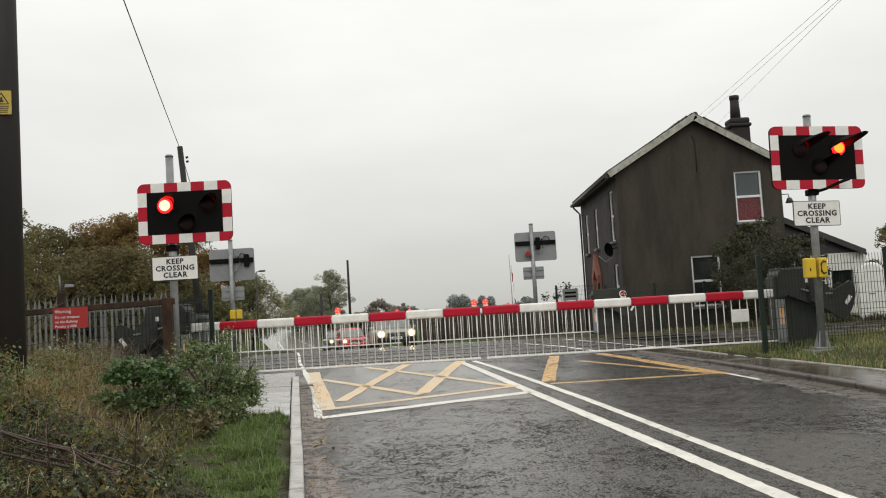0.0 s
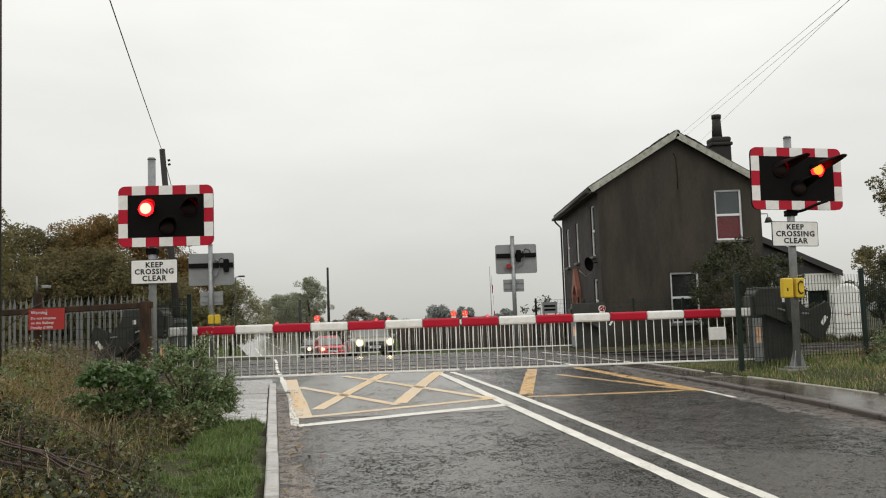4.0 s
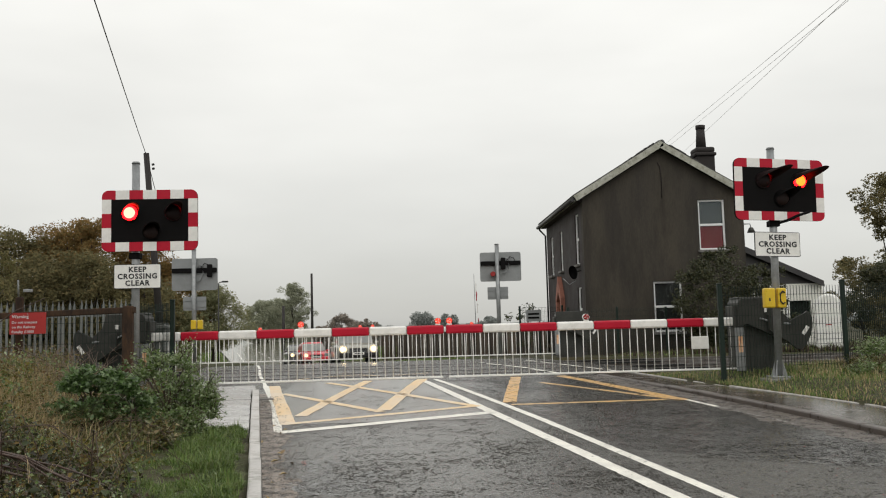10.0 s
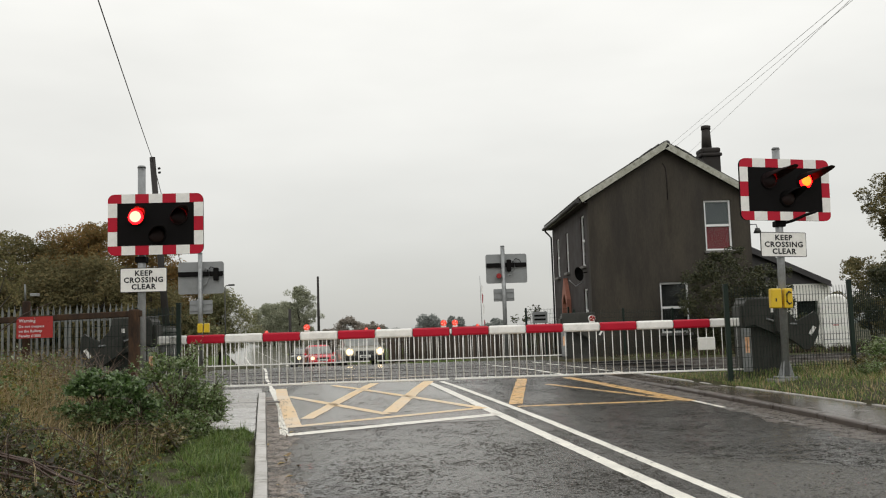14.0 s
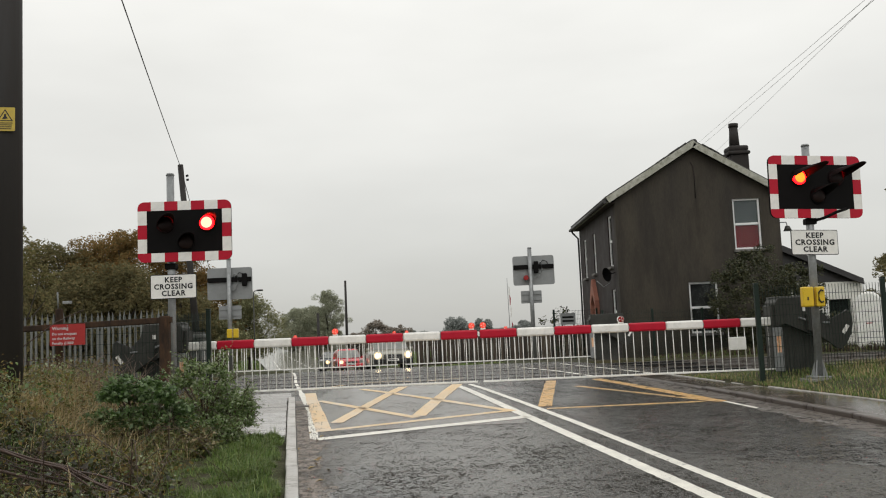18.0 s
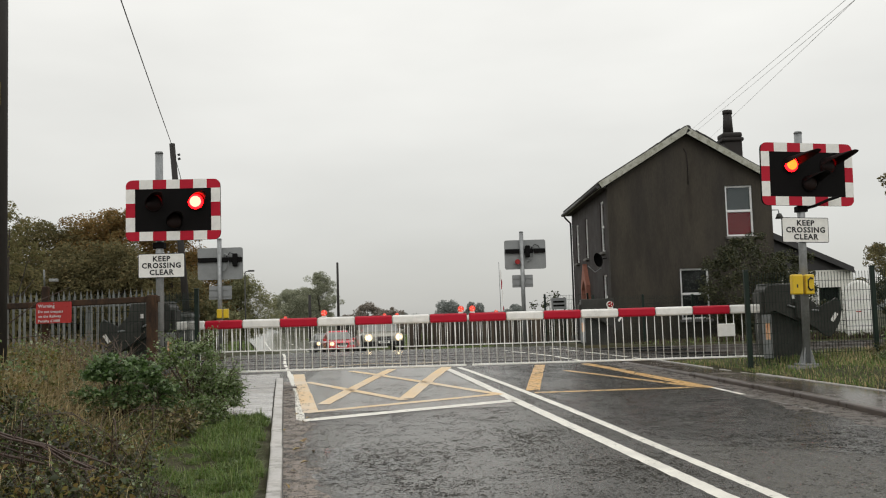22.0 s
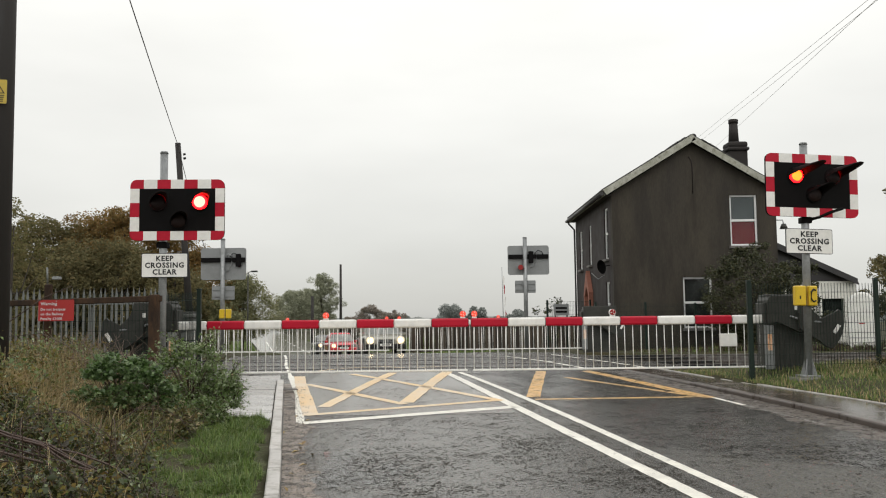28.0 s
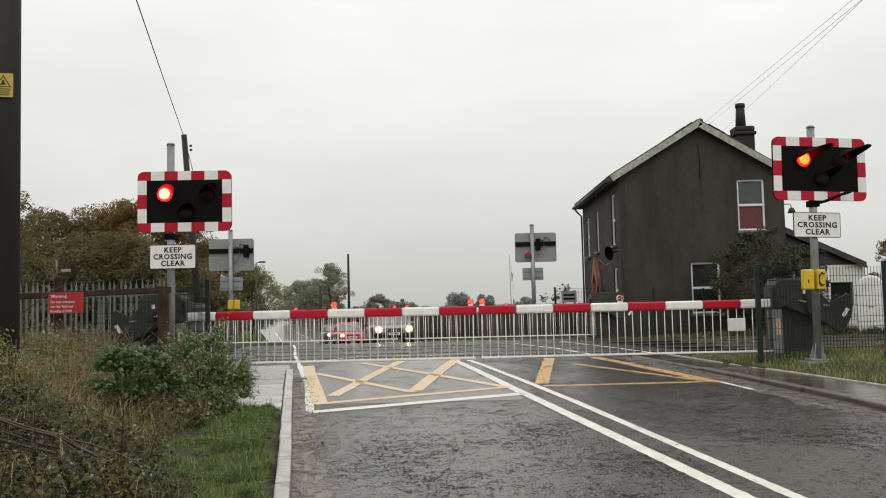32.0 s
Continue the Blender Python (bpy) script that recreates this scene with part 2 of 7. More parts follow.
M = {
    "road": wet_road(dry=0.456),
    # smoother wet film, with some of the sky sheen in a paler base
    "box_road": wet_road("smooth_wet_asphalt", 0.415, 1.3, 0.004),
    # wet film; the low tint paints the dark house's reflection into the base
    "reflection_dark_road": ragged(wet_road("reflection_dark_asphalt", 0.452, 0.42, 0.0036), 5, 0.34, 0.54),
    "water": ragged(mk("shallow_rain_water", (0.060, 0.056, 0.050), (0.045, 0.042, 0.038), 3, 30, 0.07, 0.03, bump=0.08, dist=0.002, spec=0.9, world_space=True), 16, 0.47, 0.60),
    # the high tint paints the grazing sky sheen into the asphalt's base
    "pale_road": wet_road("sheen_pale_asphalt", 0.33, 4.2, 0.002),
    "white_line": worn_paint("white_road_paint", (0.90, 0.87, 0.77), wear=0.22, bare=0.38),
    "scuff": worn_paint("pale_scuffed_asphalt", (0.30, 0.29, 0.27), wear=0.5, bare=0.50),
    "yellow_line": worn_paint("yellow_road_paint", (0.78, 0.54, 0.26), (0.68, 0.59, 0.47), wear=0.9, bare=0.36, patch=0.9),
    "yellow_deep": worn_paint("deep_yellow_road_paint", (0.74, 0.43, 0.13), (0.38, 0.27, 0.15), wear=0.75, bare=0.44, patch=2.4),
    "kerb": mk("wet_concrete_kerb", (0.58, 0.555, 0.52), (0.40, 0.385, 0.36), 5, 90, 0.4, rand=0.14, dirt=(0.13, 0.115, 0.085), dirt_scale=6, dirt_amount=0.7, bump=0.35),
    "dark_kerb": mk("silt_stained_kerb", (0.12, 0.095, 0.08), (0.06, 0.05, 0.043), 3, 90, 0.35, rand=0.12, dirt=(0.05, 0.04, 0.033), dirt_scale=4, dirt_amount=0.6),
    "slab": mk("wet_concrete_paving", (0.52, 0.505, 0.48), (0.33, 0.32, 0.305), 4, 60, 0.28, 0.2, rand=0.14, dirt=(0.12, 0.105, 0.09), dirt_scale=3, dirt_amount=0.7),
    "dark_slab": mk("stained_concrete_paving", (0.36, 0.34, 0.315), (0.20, 0.19, 0.175), 4, 60, 0.3, 0.2, rand=0.14, dirt=(0.10, 0.09, 0.075), dirt_scale=3, dirt_amount=0.7),
    "footway": mk("wet_tarmac_footway", (0.085, 0.068, 0.054), (0.048, 0.039, 0.032), 2.2, 90, 0.20, 0.16, bump=0.25, dist=0.006, world_space=True),
    "grit": grit_material(tone=1.45),
    "mud": grit_material("dark_wet_mud", 0.62),
    "earth": mk("grass_and_soil_ground", (0.050, 0.055, 0.022), (0.030, 0.028, 0.015), 0.8, 14, 0.9, bump=0.6, dist=0.04, dirt=(0.07, 0.05, 0.028), dirt_scale=0.9, dirt_amount=0.6, world_space=True, spec=0.2),
    "grass": mk("wet_grass_blades", (0.164, 0.250, 0.058), (0.047, 0.078, 0.020), 2.2, 20, 0.45, bump=0, spec=0.4, island=[(0.027, 0.055, 0.013), (0.109, 0.195, 0.039), (0.203, 0.312, 0.066), (0.328, 0.335, 0.140), (0.055, 0.098, 0.023)], thin=0.35),
    "dry_grass": mk("dead_straw_grass", (0.62, 0.48, 0.26), (0.28, 0.21, 0.11), 2, 20, 0.6, bump=0, spec=0.35, island=[(0.20, 0.13, 0.06), (0.66, 0.53, 0.31), (0.50, 0.38, 0.20), (0.26, 0.26, 0.10), (0.38, 0.25, 0.13)], thin=0.35),
    "bramble": mk("bramble_leaves", (0.145, 0.12, 0.040), (0.050, 0.044, 0.017), 1.4, 20, 0.33, bump=0, spec=0.5, island=[(0.014, 0.02, 0.009), (0.08, 0.10, 0.03), (0.17, 0.19, 0.05), (0.08, 0.09, 0.028), (0.19, 0.11, 0.05), (0.40, 0.33, 0.15), (0.14, 0.17, 0.048), (0.02, 0.025, 0.012)], thin=0.25),
    # darker, browner bramble colours for the front of the thicket
    "front_bramble": mk("darker_bramble_leaves", (0.066, 0.059, 0.020), (0.016, 0.014, 0.007), 1.3, 20, 0.36, bump=0, spec=0.4, island=[(0.007, 0.009, 0.004), (0.025, 0.037, 0.011), (0.070, 0.094, 0.029), (0.018, 0.021, 0.008), (0.070, 0.037, 0.016), (0.180, 0.172, 0.074), (0.049, 0.078, 0.023), (0.008, 0.010, 0.005)], thin=0.25),
    "yellowing": mk("yellowing_leaves", (0.16, 0.135, 0.04), (0.07, 0.06, 0.02), 2, 20, 0.65, bump=0, spec=0.2, island=[(0.09, 0.10, 0.03), (0.22, 0.21, 0.055), (0.36, 0.26, 0.09), (0.16, 0.08, 0.035), (0.16, 0.14, 0.055)], thin=0.4),
    # the palest leaf tone paints wet highlights on scattered leaves
    "shrub": mk("green_shrub_leaves", (0.11, 0.17, 0.042), (0.038, 0.062, 0.018), 5, 20, 0.34, bump=0, spec=0.55, island=[(0.018, 0.042, 0.012), (0.055, 0.115, 0.028), (0.10, 0.19, 0.048), (0.30, 0.40, 0.20), (0.07, 0.115, 0.034)], thin=0.4),
    # near-white green in the list stands for glints on wet leaves
    "hawthorn": mk("hawthorn_leaves", (0.21, 0.28, 0.08), (0.095, 0.135, 0.04), 5, 20, 0.36, bump=0, spec=0.55, island=[(0.04, 0.075, 0.022), (0.12, 0.20, 0.055), (0.19, 0.29, 0.085), (0.52, 0.58, 0.40), (0.20, 0.23, 0.08)], thin=0.45),
    "twig": mk("bare_grey_twigs", (0.24, 0.17, 0.13), (0.11, 0.08, 0.06), 10, 60, 0.7),
    "stem": mk("bramble_stems", (0.075, 0.04, 0.027), (0.04, 0.025, 0.017), 10, 60, 0.55),
    "bark": mk("wet_tree_bark", (0.055, 0.043, 0.032), (0.03, 0.024, 0.018), 3, 30, 0.8, bump=0.8, dist=0.03, stretch=(1, 1, 0.3)),
    "autumn": mk("autumn_oak_leaves", (0.36, 0.22, 0.085), (0.17, 0.14, 0.06), 0.3, 2, 0.8, bump=0, spec=0.1, island=[(0.13, 0.12, 0.055), (0.21, 0.165, 0.07), (0.30, 0.20, 0.08), (0.38, 0.21, 0.08), (0.17, 0.15, 0.065)], thin=0.45),
    "field_tree": mk("dull_green_leaves", (0.24, 0.215, 0.105), (0.13, 0.12, 0.065), 0.25, 4, 0.8, bump=0, spec=0.1, island=[(0.08, 0.08, 0.045), (0.16, 0.15, 0.075), (0.22, 0.195, 0.095), (0.29, 0.21, 0.10)], thin=0.45),
    "leafy_tree": mk("yellow_green_tree_leaves", (0.24, 0.22, 0.095), (0.12, 0.12, 0.055), 0.6, 4, 0.7, bump=0, spec=0.2, island=[(0.09, 0.09, 0.04), (0.17, 0.165, 0.07), (0.26, 0.23, 0.10), (0.32, 0.24, 0.12)], thin=0.5),
    "ash_tree": mk("grey_green_ash_leaves", (0.26, 0.26, 0.135), (0.17, 0.18, 0.10), 0.25, 4, 0.8, bump=0, spec=0.1, island=[(0.19, 0.20, 0.115), (0.25, 0.26, 0.14), (0.31, 0.30, 0.16), (0.34, 0.30, 0.155)], thin=0.3),
    "laurel": mk("dark_laurel_leaves", (0.095, 0.10, 0.045), (0.04, 0.044, 0.02), 0.9, 6, 0.5, bump=0, spec=0.35, island=[(0.02, 0.026, 0.013), (0.04, 0.048, 0.022), (0.065, 0.072, 0.032), (0.10, 0.085, 0.042)], thin=0.25),
    "green_tree": mk("dark_green_leaves", (0.095, 0.105, 0.040), (0.04, 0.048, 0.02), 0.25, 4, 0.75, bump=0, spec=0.2, island=[(0.02, 0.028, 0.011), (0.045, 0.058, 0.02), (0.07, 0.085, 0.03), (0.085, 0.08, 0.03)]),
    # leaf colours lifted to grey-green: the distance haze is painted in
    "mist_tinted_tree": mk("mist_tinted_hedgerow_leaves", (0.38, 0.395, 0.28), (0.32, 0.34, 0.25), 0.25, 4, 0.8, bump=0, spec=0.15, island=[(0.31, 0.33, 0.25), (0.36, 0.375, 0.27), (0.40, 0.40, 0.28), (0.33, 0.345, 0.255)], thin=0.35),
    "black": mk("matt_black_board", (0.011, 0.0105, 0.0105), (0.008, 0.0075, 0.0075), 6, 60, 0.8, bump=0.05, spec=0.05),
    "red_sheet": mk("red_reflective_sheet", (0.50, 0.008, 0.030), (0.42, 0.007, 0.025), 5, 80, 0.45, bump=0.05, spec=0.25),
    "white_sheet": mk("white_reflective_sheet", (0.92, 0.905, 0.86), (0.84, 0.825, 0.78), 5, 80, 0.35, bump=0.05, dirt=(0.5, 0.5, 0.46), dirt_amount=0.35, dirt_scale=6),
    "steel": mk("galvanised_steel", (0.34, 0.35, 0.35), (0.24, 0.25, 0.25), 14, 60, 0.45, metal=0.5, bump=0.05, dirt=(0.12, 0.12, 0.11), dirt_scale=5, dirt_amount=0.5),
    "alu": mk("grey_sheet_metal", (0.30, 0.31, 0.31), (0.24, 0.25, 0.25), 4, 60, 0.5, metal=0.2, bump=0.05, dirt=(0.14, 0.14, 0.13), dirt_amount=0.4),
    "dark_steel": mk("dark_grey_painted_steel", (0.045, 0.046, 0.040), (0.030, 0.030, 0.026), 3, 50, 0.5, bump=0.08, dirt=(0.09, 0.087, 0.075), dirt_scale=2.5, dirt_amount=0.4, spec=0.3),
    "green_steel": mk("dark_green_coated_steel", (0.009, 0.022, 0.015), (0.006, 0.015, 0.010), 8, 60, 0.5, bump=0.04, spec=0.3),
    "old_steel": mk("weathered_grey_palisade_steel", (0.19, 0.20, 0.19), (0.12, 0.128, 0.12), 3, 40, 0.55, metal=0.2, rand=0.18, bump=0.1, dirt=(0.10, 0.075, 0.05), dirt_scale=4, dirt_amount=0.5),
    "rust": mk("rusted_iron", (0.085, 0.048, 0.028), (0.030, 0.023, 0.018), 9, 45, 0.9, spec=0.15, bump=0.8, dist=0.01, stretch=(1, 1, 0.35), dirt=(0.018, 0.015, 0.014), dirt_scale=6, dirt_amount=0.85),
    "timber": mk("creosoted_timber", (0.085, 0.060, 0.040), (0.030, 0.022, 0.016), 3, 40, 0.7, bump=0.5, dist=0.01, stretch=(1, 1, 0.12), rand=0.65),
    "pole": mk("black_weathered_pole", (0.028, 0.023, 0.019), (0.014, 0.012, 0.011), 4, 50, 0.75, bump=0.6, dist=0.008, stretch=(1, 1, 0.08)),
    "yellow": mk("yellow_plastic", (0.75, 0.50, 0.02), (0.62, 0.42, 0.02), 6, 60, 0.35, bump=0.03),
    "warn_yellow": mk("yellow_enamel_plate", (0.62, 0.45, 0.05), (0.5, 0.36, 0.05), 6, 60, 0.4, bump=0.03, dirt=(0.25, 0.2, 0.08), dirt_amount=0.4, dirt_scale=8),
    "ink": mk("black_lettering", (0.010, 0.010, 0.012), None, 6, 60, 0.5, bump=0),
    "white_ink": mk("white_lettering", (0.72, 0.70, 0.70), None, 6, 60, 0.5, bump=0),
    "sign_red": mk("red_enamel_sign", (0.40, 0.020, 0.018), (0.33, 0.017, 0.015), 4, 60, 0.35, bump=0.04),
    "render": mk("dark_brown_painted_render", (0.072, 0.062, 0.047), (0.038, 0.033, 0.027), 1.3, 30, 0.75, bump=0.35, dist=0.01, stretch=(1, 1, 0.22), dirt=(0.022, 0.019, 0.016), dirt_scale=1.8, dirt_amount=0.7, spec=0.25),
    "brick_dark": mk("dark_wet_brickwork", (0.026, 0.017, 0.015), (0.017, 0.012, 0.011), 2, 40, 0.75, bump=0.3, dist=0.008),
    "slate": mk("dark_roof_tile", (0.045, 0.042, 0.042), (0.028, 0.026, 0.026), 2, 30, 0.45, rand=0.2, bump=0.2),
    "barge": mk("mossy_white_bargeboard", (0.58, 0.58, 0.52), (0.30, 0.30, 0.23), 3.5, 30, 0.6, bump=0.15, dirt=(0.10, 0.10, 0.05), dirt_scale=7, dirt_amount=0.8),
    "upvc": mk("white_window_frame", (0.84, 0.84, 0.83), (0.76, 0.76, 0.75), 3, 60, 0.4, bump=0.03),
    "blind": mk("red_roller_blind", (0.30, 0.022, 0.034), (0.25, 0.02, 0.028), 3, 50, 0.8, bump=0.05),
    "grey_backing": mk("grey_backing_sheet", (0.16, 0.17, 0.18), (0.11, 0.12, 0.13), 3, 40, 0.8, bump=0.05),
    "room": mk("unlit_room_dark", (0.035, 0.035, 0.034), None, 3, 40, 0.9, bump=0),
    "terracotta": mk("pink_brick_arch", (0.36, 0.15, 0.10), (0.25, 0.10, 0.07), 8, 40, 0.8, bump=0.3),
    "chimney": mk("sooty_chimney_brick", (0.032, 0.026, 0.023), (0.018, 0.016, 0.015), 4, 40, 0.85, bump=0.4),
    "white_wall": mk("white_masonry_paint", (0.90, 0.89, 0.82), (0.82, 0.81, 0.74), 1.5, 40, 0.7, bump=0.15, dirt=(0.45, 0.43, 0.36), dirt_amount=0.4),
    "white_grp": mk("white_moulded_cabinet", (0.90, 0.89, 0.85), (0.82, 0.81, 0.76), 2, 60, 0.35, bump=0.03, dirt=(0.5, 0.5, 0.4), dirt_amount=0.4, dirt_scale=3),
    "sleeper": mk("grimy_wet_sleeper", (0.075, 0.065, 0.055), (0.035, 0.030, 0.026), 6, 60, 0.6, bump=0.4, rand=0.15, dirt=(0.05, 0.032, 0.02), dirt_scale=5, dirt_amount=0.6),
    "ballast": mk("railway_ballast", (0.055, 0.048, 0.042), (0.022, 0.019, 0.017), 12, 60, 0.85, bump=1.0, dist=0.05, world_space=True),
    "rail": mk("worn_rail_steel", (0.30, 0.29, 0.28), (0.15, 0.12, 0.10), 6, 60, 0.35, metal=0.8, bump=0.05),
    "concrete": mk("grey_concrete", (0.20, 0.19, 0.18), (0.13, 0.125, 0.115), 4, 50, 0.8, bump=0.3, rand=0.1),
    "rubber": mk("black_rubber", (0.015, 0.015, 0.015), None, 8, 60, 0.75, bump=0.1),
    "car_red": mk("red_car_paint", (0.55, 0.022, 0.035), (0.50, 0.02, 0.03), 3, 60, 0.25, 0.05, coat=0.8, bump=0),
    "car_dark": mk("olive_grey_car_paint", (0.30, 0.285, 0.225), (0.25, 0.24, 0.19), 3, 60, 0.3, 0.05, coat=0.8, bump=0),
    "car_grey": mk("grey_car_paint", (0.05, 0.052, 0.055), (0.04, 0.042, 0.045), 3, 60, 0.3, 0.05, coat=0.8, bump=0),
    # pale base stands in for the sky mirrored in the windscreens
    "screen": mk("sky_tinted_car_glass", (0.50, 0.51, 0.48), None, 3, 60, 0.06, 0.02, bump=0, spec=0.8),
    "chrome": mk("chrome", (0.55, 0.56, 0.56), None, 4, 60, 0.18, metal=1.0, bump=0),
    "headlight": mk("lit_headlamp", (0.8, 0.78, 0.7), None, 4, 60, 0.2, bump=0, emit=(1.0, 0.74, 0.40), strength=8),
    # dim warm emission that imitates the glow round a lit headlamp
    "headlight_halo": mk("headlamp_glow_halo", (0.8, 0.75, 0.62), None, 4, 60, 0.25, bump=0, emit=(1.0, 0.68, 0.33), strength=0.75),
    "headlight_dim": mk("lit_car_lamp", (0.8, 0.78, 0.7), None, 4, 60, 0.2, bump=0, emit=(1.0, 0.66, 0.28), strength=3),
    "boom_red": mk("lit_red_boom_lamp", (0.6, 0.03, 0.02), None, 4, 60, 0.25, bump=0, emit=(1.0, 0.11, 0.06), strength=0.75),
    "red_lens": mk("dull_red_lens", (0.35, 0.012, 0.012), None, 4, 60, 0.25, bump=0),
    # mottled amber and cream, a painted glint of orange light
    "amber_glint": mk("amber_glint", (0.92, 0.72, 0.52), (0.70, 0.27, 0.08), 9, 40, 0.2, bump=0.1),
    "gravel": mk("loose_gravel", (0.2, 0.18, 0.15), None, 30, 60, 0.6, bump=0, island=[(0.03, 0.03, 0.03), (0.10, 0.09, 0.08), (0.2, 0.18, 0.15), (0.06, 0.05, 0.045)]),
    "lamp_lit": mk("lit_red_signal_lens", (0.6, 0.05, 0.03), None, 4, 60, 0.3, bump=0, emit=(1.0, 0.10, 0.065), strength=11),
    "lamp_side": mk("lit_red_signal_lens_seen_aslant", (0.6, 0.05, 0.03), None, 40, 60, 0.3, bump=0, emit=(1.0, 0.22, 0.015), strength=2.6),
    # glowing ring imitates the red halo round the core and reddens the hood
    "lamp_rim": mk("red_rim_of_the_lit_lens", (0.6, 0.02, 0.02), None, 4, 60, 0.3, bump=0, emit=(1.0, 0.0018, 0.003), strength=20),
    "lamp_off": mk("unlit_red_signal_lens", (0.010, 0.003, 0.003), None, 30, 60, 0.5, bump=0.1, spec=0.2),
    "amber_off": mk("unlit_amber_signal_lens", (0.014, 0.006, 0.005), None, 30, 60, 0.55, bump=0.1, spec=0.2),
    # black hood; its slight red tint strengthens the lamp's glow on it
    "hood_red": mk("dark_lamp_hood", (0.022, 0.013, 0.013), (0.016, 0.010, 0.010), 6, 60, 0.6, bump=0.03, spec=0.12),
    "wire": mk("weathered_pale_wire", (0.42, 0.42, 0.41), None, 6, 60, 0.6, bump=0),
    "cable": mk("black_cable", (0.012, 0.012, 0.012), None, 6, 60, 0.6, bump=0),
    "cloth_red": mk("red_cloth", (0.45, 0.02, 0.04), None, 6, 60, 0.8, bump=0.1),
    # brown thorn leaves paled by haze put into the colour
    "misty_thorn": mk("mist_tinted_thorn_leaves", (0.30, 0.27, 0.22), (0.24, 0.215, 0.18), 0.25, 4, 0.8, bump=0, spec=0.1, island=[(0.23, 0.21, 0.175), (0.29, 0.255, 0.21), (0.33, 0.27, 0.23), (0.25, 0.235, 0.19)], thin=0.3),
    # skyline woods coloured as seen through mist
    "haze_wood": mk("mist_tinted_far_woodland", (0.34, 0.36, 0.34), (0.31, 0.33, 0.31), 0.03, 0.3, 0.95, bump=0, world_space=True, spec=0.0, thin=0.45),
    "leaf_litter": mk("fallen_leaves", (0.32, 0.21, 0.07), None, 6, 30, 0.5, bump=0, island=[(0.12, 0.07, 0.03), (0.36, 0.25, 0.08), (0.42, 0.34, 0.16), (0.2, 0.12, 0.05)]),
}


# ---- mesh helpers ----
def part(name, bm, material, parent=None, label="", smooth=False):
    me = bpy.data.meshes.new(name)
    bm.to_mesh(me)
    bm.free()
    me.materials.append(M[material] if isinstance(material, str) else material)
    if smooth:
        me.shade_smooth()
    ob = new(name, me)
    if parent:
        ob.parent = parent
    if label:
        ob["label"] = label
    return ob


def share(name, src, parent, m):
    """Another object on the mesh of src, at the pose m in its parent's space."""
    ob = new(name, src.data)
    ob.parent = parent
    ob.matrix_basis = m
    return ob


def thing(name, label, category, m, group=""):
    ob = new(name)
    ob.empty_display_size = 0.2
    ob.matrix_basis = m
    return tagged(ob, label, category, group)


def box(bm, x0, x1, y0, y1, z0, z1, bev=0.0, m=None):
    vs = [bm.verts.new((x, y, z)) for z in (z0, z1) for y in (y0, y1) for x in (x0, x1)]
    fs = [bm.faces.new([vs[i] for i in q]) for q in ((0, 2, 3, 1), (4, 5, 7, 6), (0, 1, 5, 4), (2, 6, 7, 3), (0, 4, 6, 2), (1, 3, 7, 5))]
    if m:
        for v in vs:
            v.co = m @ v.co
    if bev:
        es = list({e for f in fs for e in f.edges})
        bmesh.ops.bevel(bm, geom=es, offset=bev, segments=2, affect="EDGES", profile=0.5)
    return bm


def B(*a, **k):
    return box(bmesh.new(), *a, **k)


def tube(bm, p, q, r, r2=None, seg=12, caps=True):
    p, q = Vector(p), Vector(q)
    r2 = r if r2 is None else r2
    rot = (q - p).to_track_quat("Z", "Y").to_matrix()
    rings = []
    for c, rad in ((p, r), (q, r2)):
        rings.append([bm.verts.new(c + rot @ Vector((rad * math.cos(a), rad * math.sin(a), 0))) for a in (2 * math.pi * i / seg for i in range(seg))])
    for i in range(seg):
        j = (i + 1) % seg
        bm.faces.new((rings[0][i], rings[0][j], rings[1][j], rings[1][i])).smooth = True
    if caps:
        bm.faces.new(rings[0][::-1])
        bm.faces.new(rings[1])
    return bm


def T(*a, **k):
    return tube(bmesh.new(), *a, **k)


def pipe(bm, pts, r, seg=6, r_end=None):
    """A tube along a polyline."""
    pts = [Vector(p) for p in pts]
    rings = []
    for i, p in enumerate(pts):
        d = (pts[min(i + 1, len(pts) - 1)] - pts[max(i - 1, 0)]).normalized()
        rot = d.to_track_quat("Z", "Y").to_matrix()
        rad = r if r_end is None else r + (r_end - r) * i / (len(pts) - 1)
        rings.append([bm.verts.new(p + rot @ Vector((rad * math.cos(2 * math.pi * k / seg), rad * math.sin(2 * math.pi * k / seg), 0))) for k in range(seg)])
    for a, b in zip(rings, rings[1:]):
        for k in range(seg):
            bm.faces.new((a[k], a[(k + 1) % seg], b[(k + 1) % seg], b[k])).smooth = True
    bm.faces.new(rings[0][::-1])
    bm.faces.new(rings[-1])
    return bm


def plate(bm, pts, y0, y1, bev=0.0):
    """A plate in the xz plane with the outline pts, from y0 to y1."""
    a = [bm.verts.new((x, y0, z)) for x, z in pts]
    b = [bm.verts.new((x, y1, z)) for x, z in pts]
    fs = [bm.faces.new(a), bm.faces.new(b[::-1])]
    for i in range(len(pts)):
        j = (i + 1) % len(pts)
        fs.append(bm.faces.new((a[j], a[i], b[i], b[j])))
    if bev:
        bmesh.ops.bevel(bm, geom=list({e for f in fs[:2] for e in f.edges}), offset=bev, segments=2, affect="EDGES", profile=0.5)
    bmesh.ops.recalc_face_normals(bm, faces=bm.faces)
    return bm


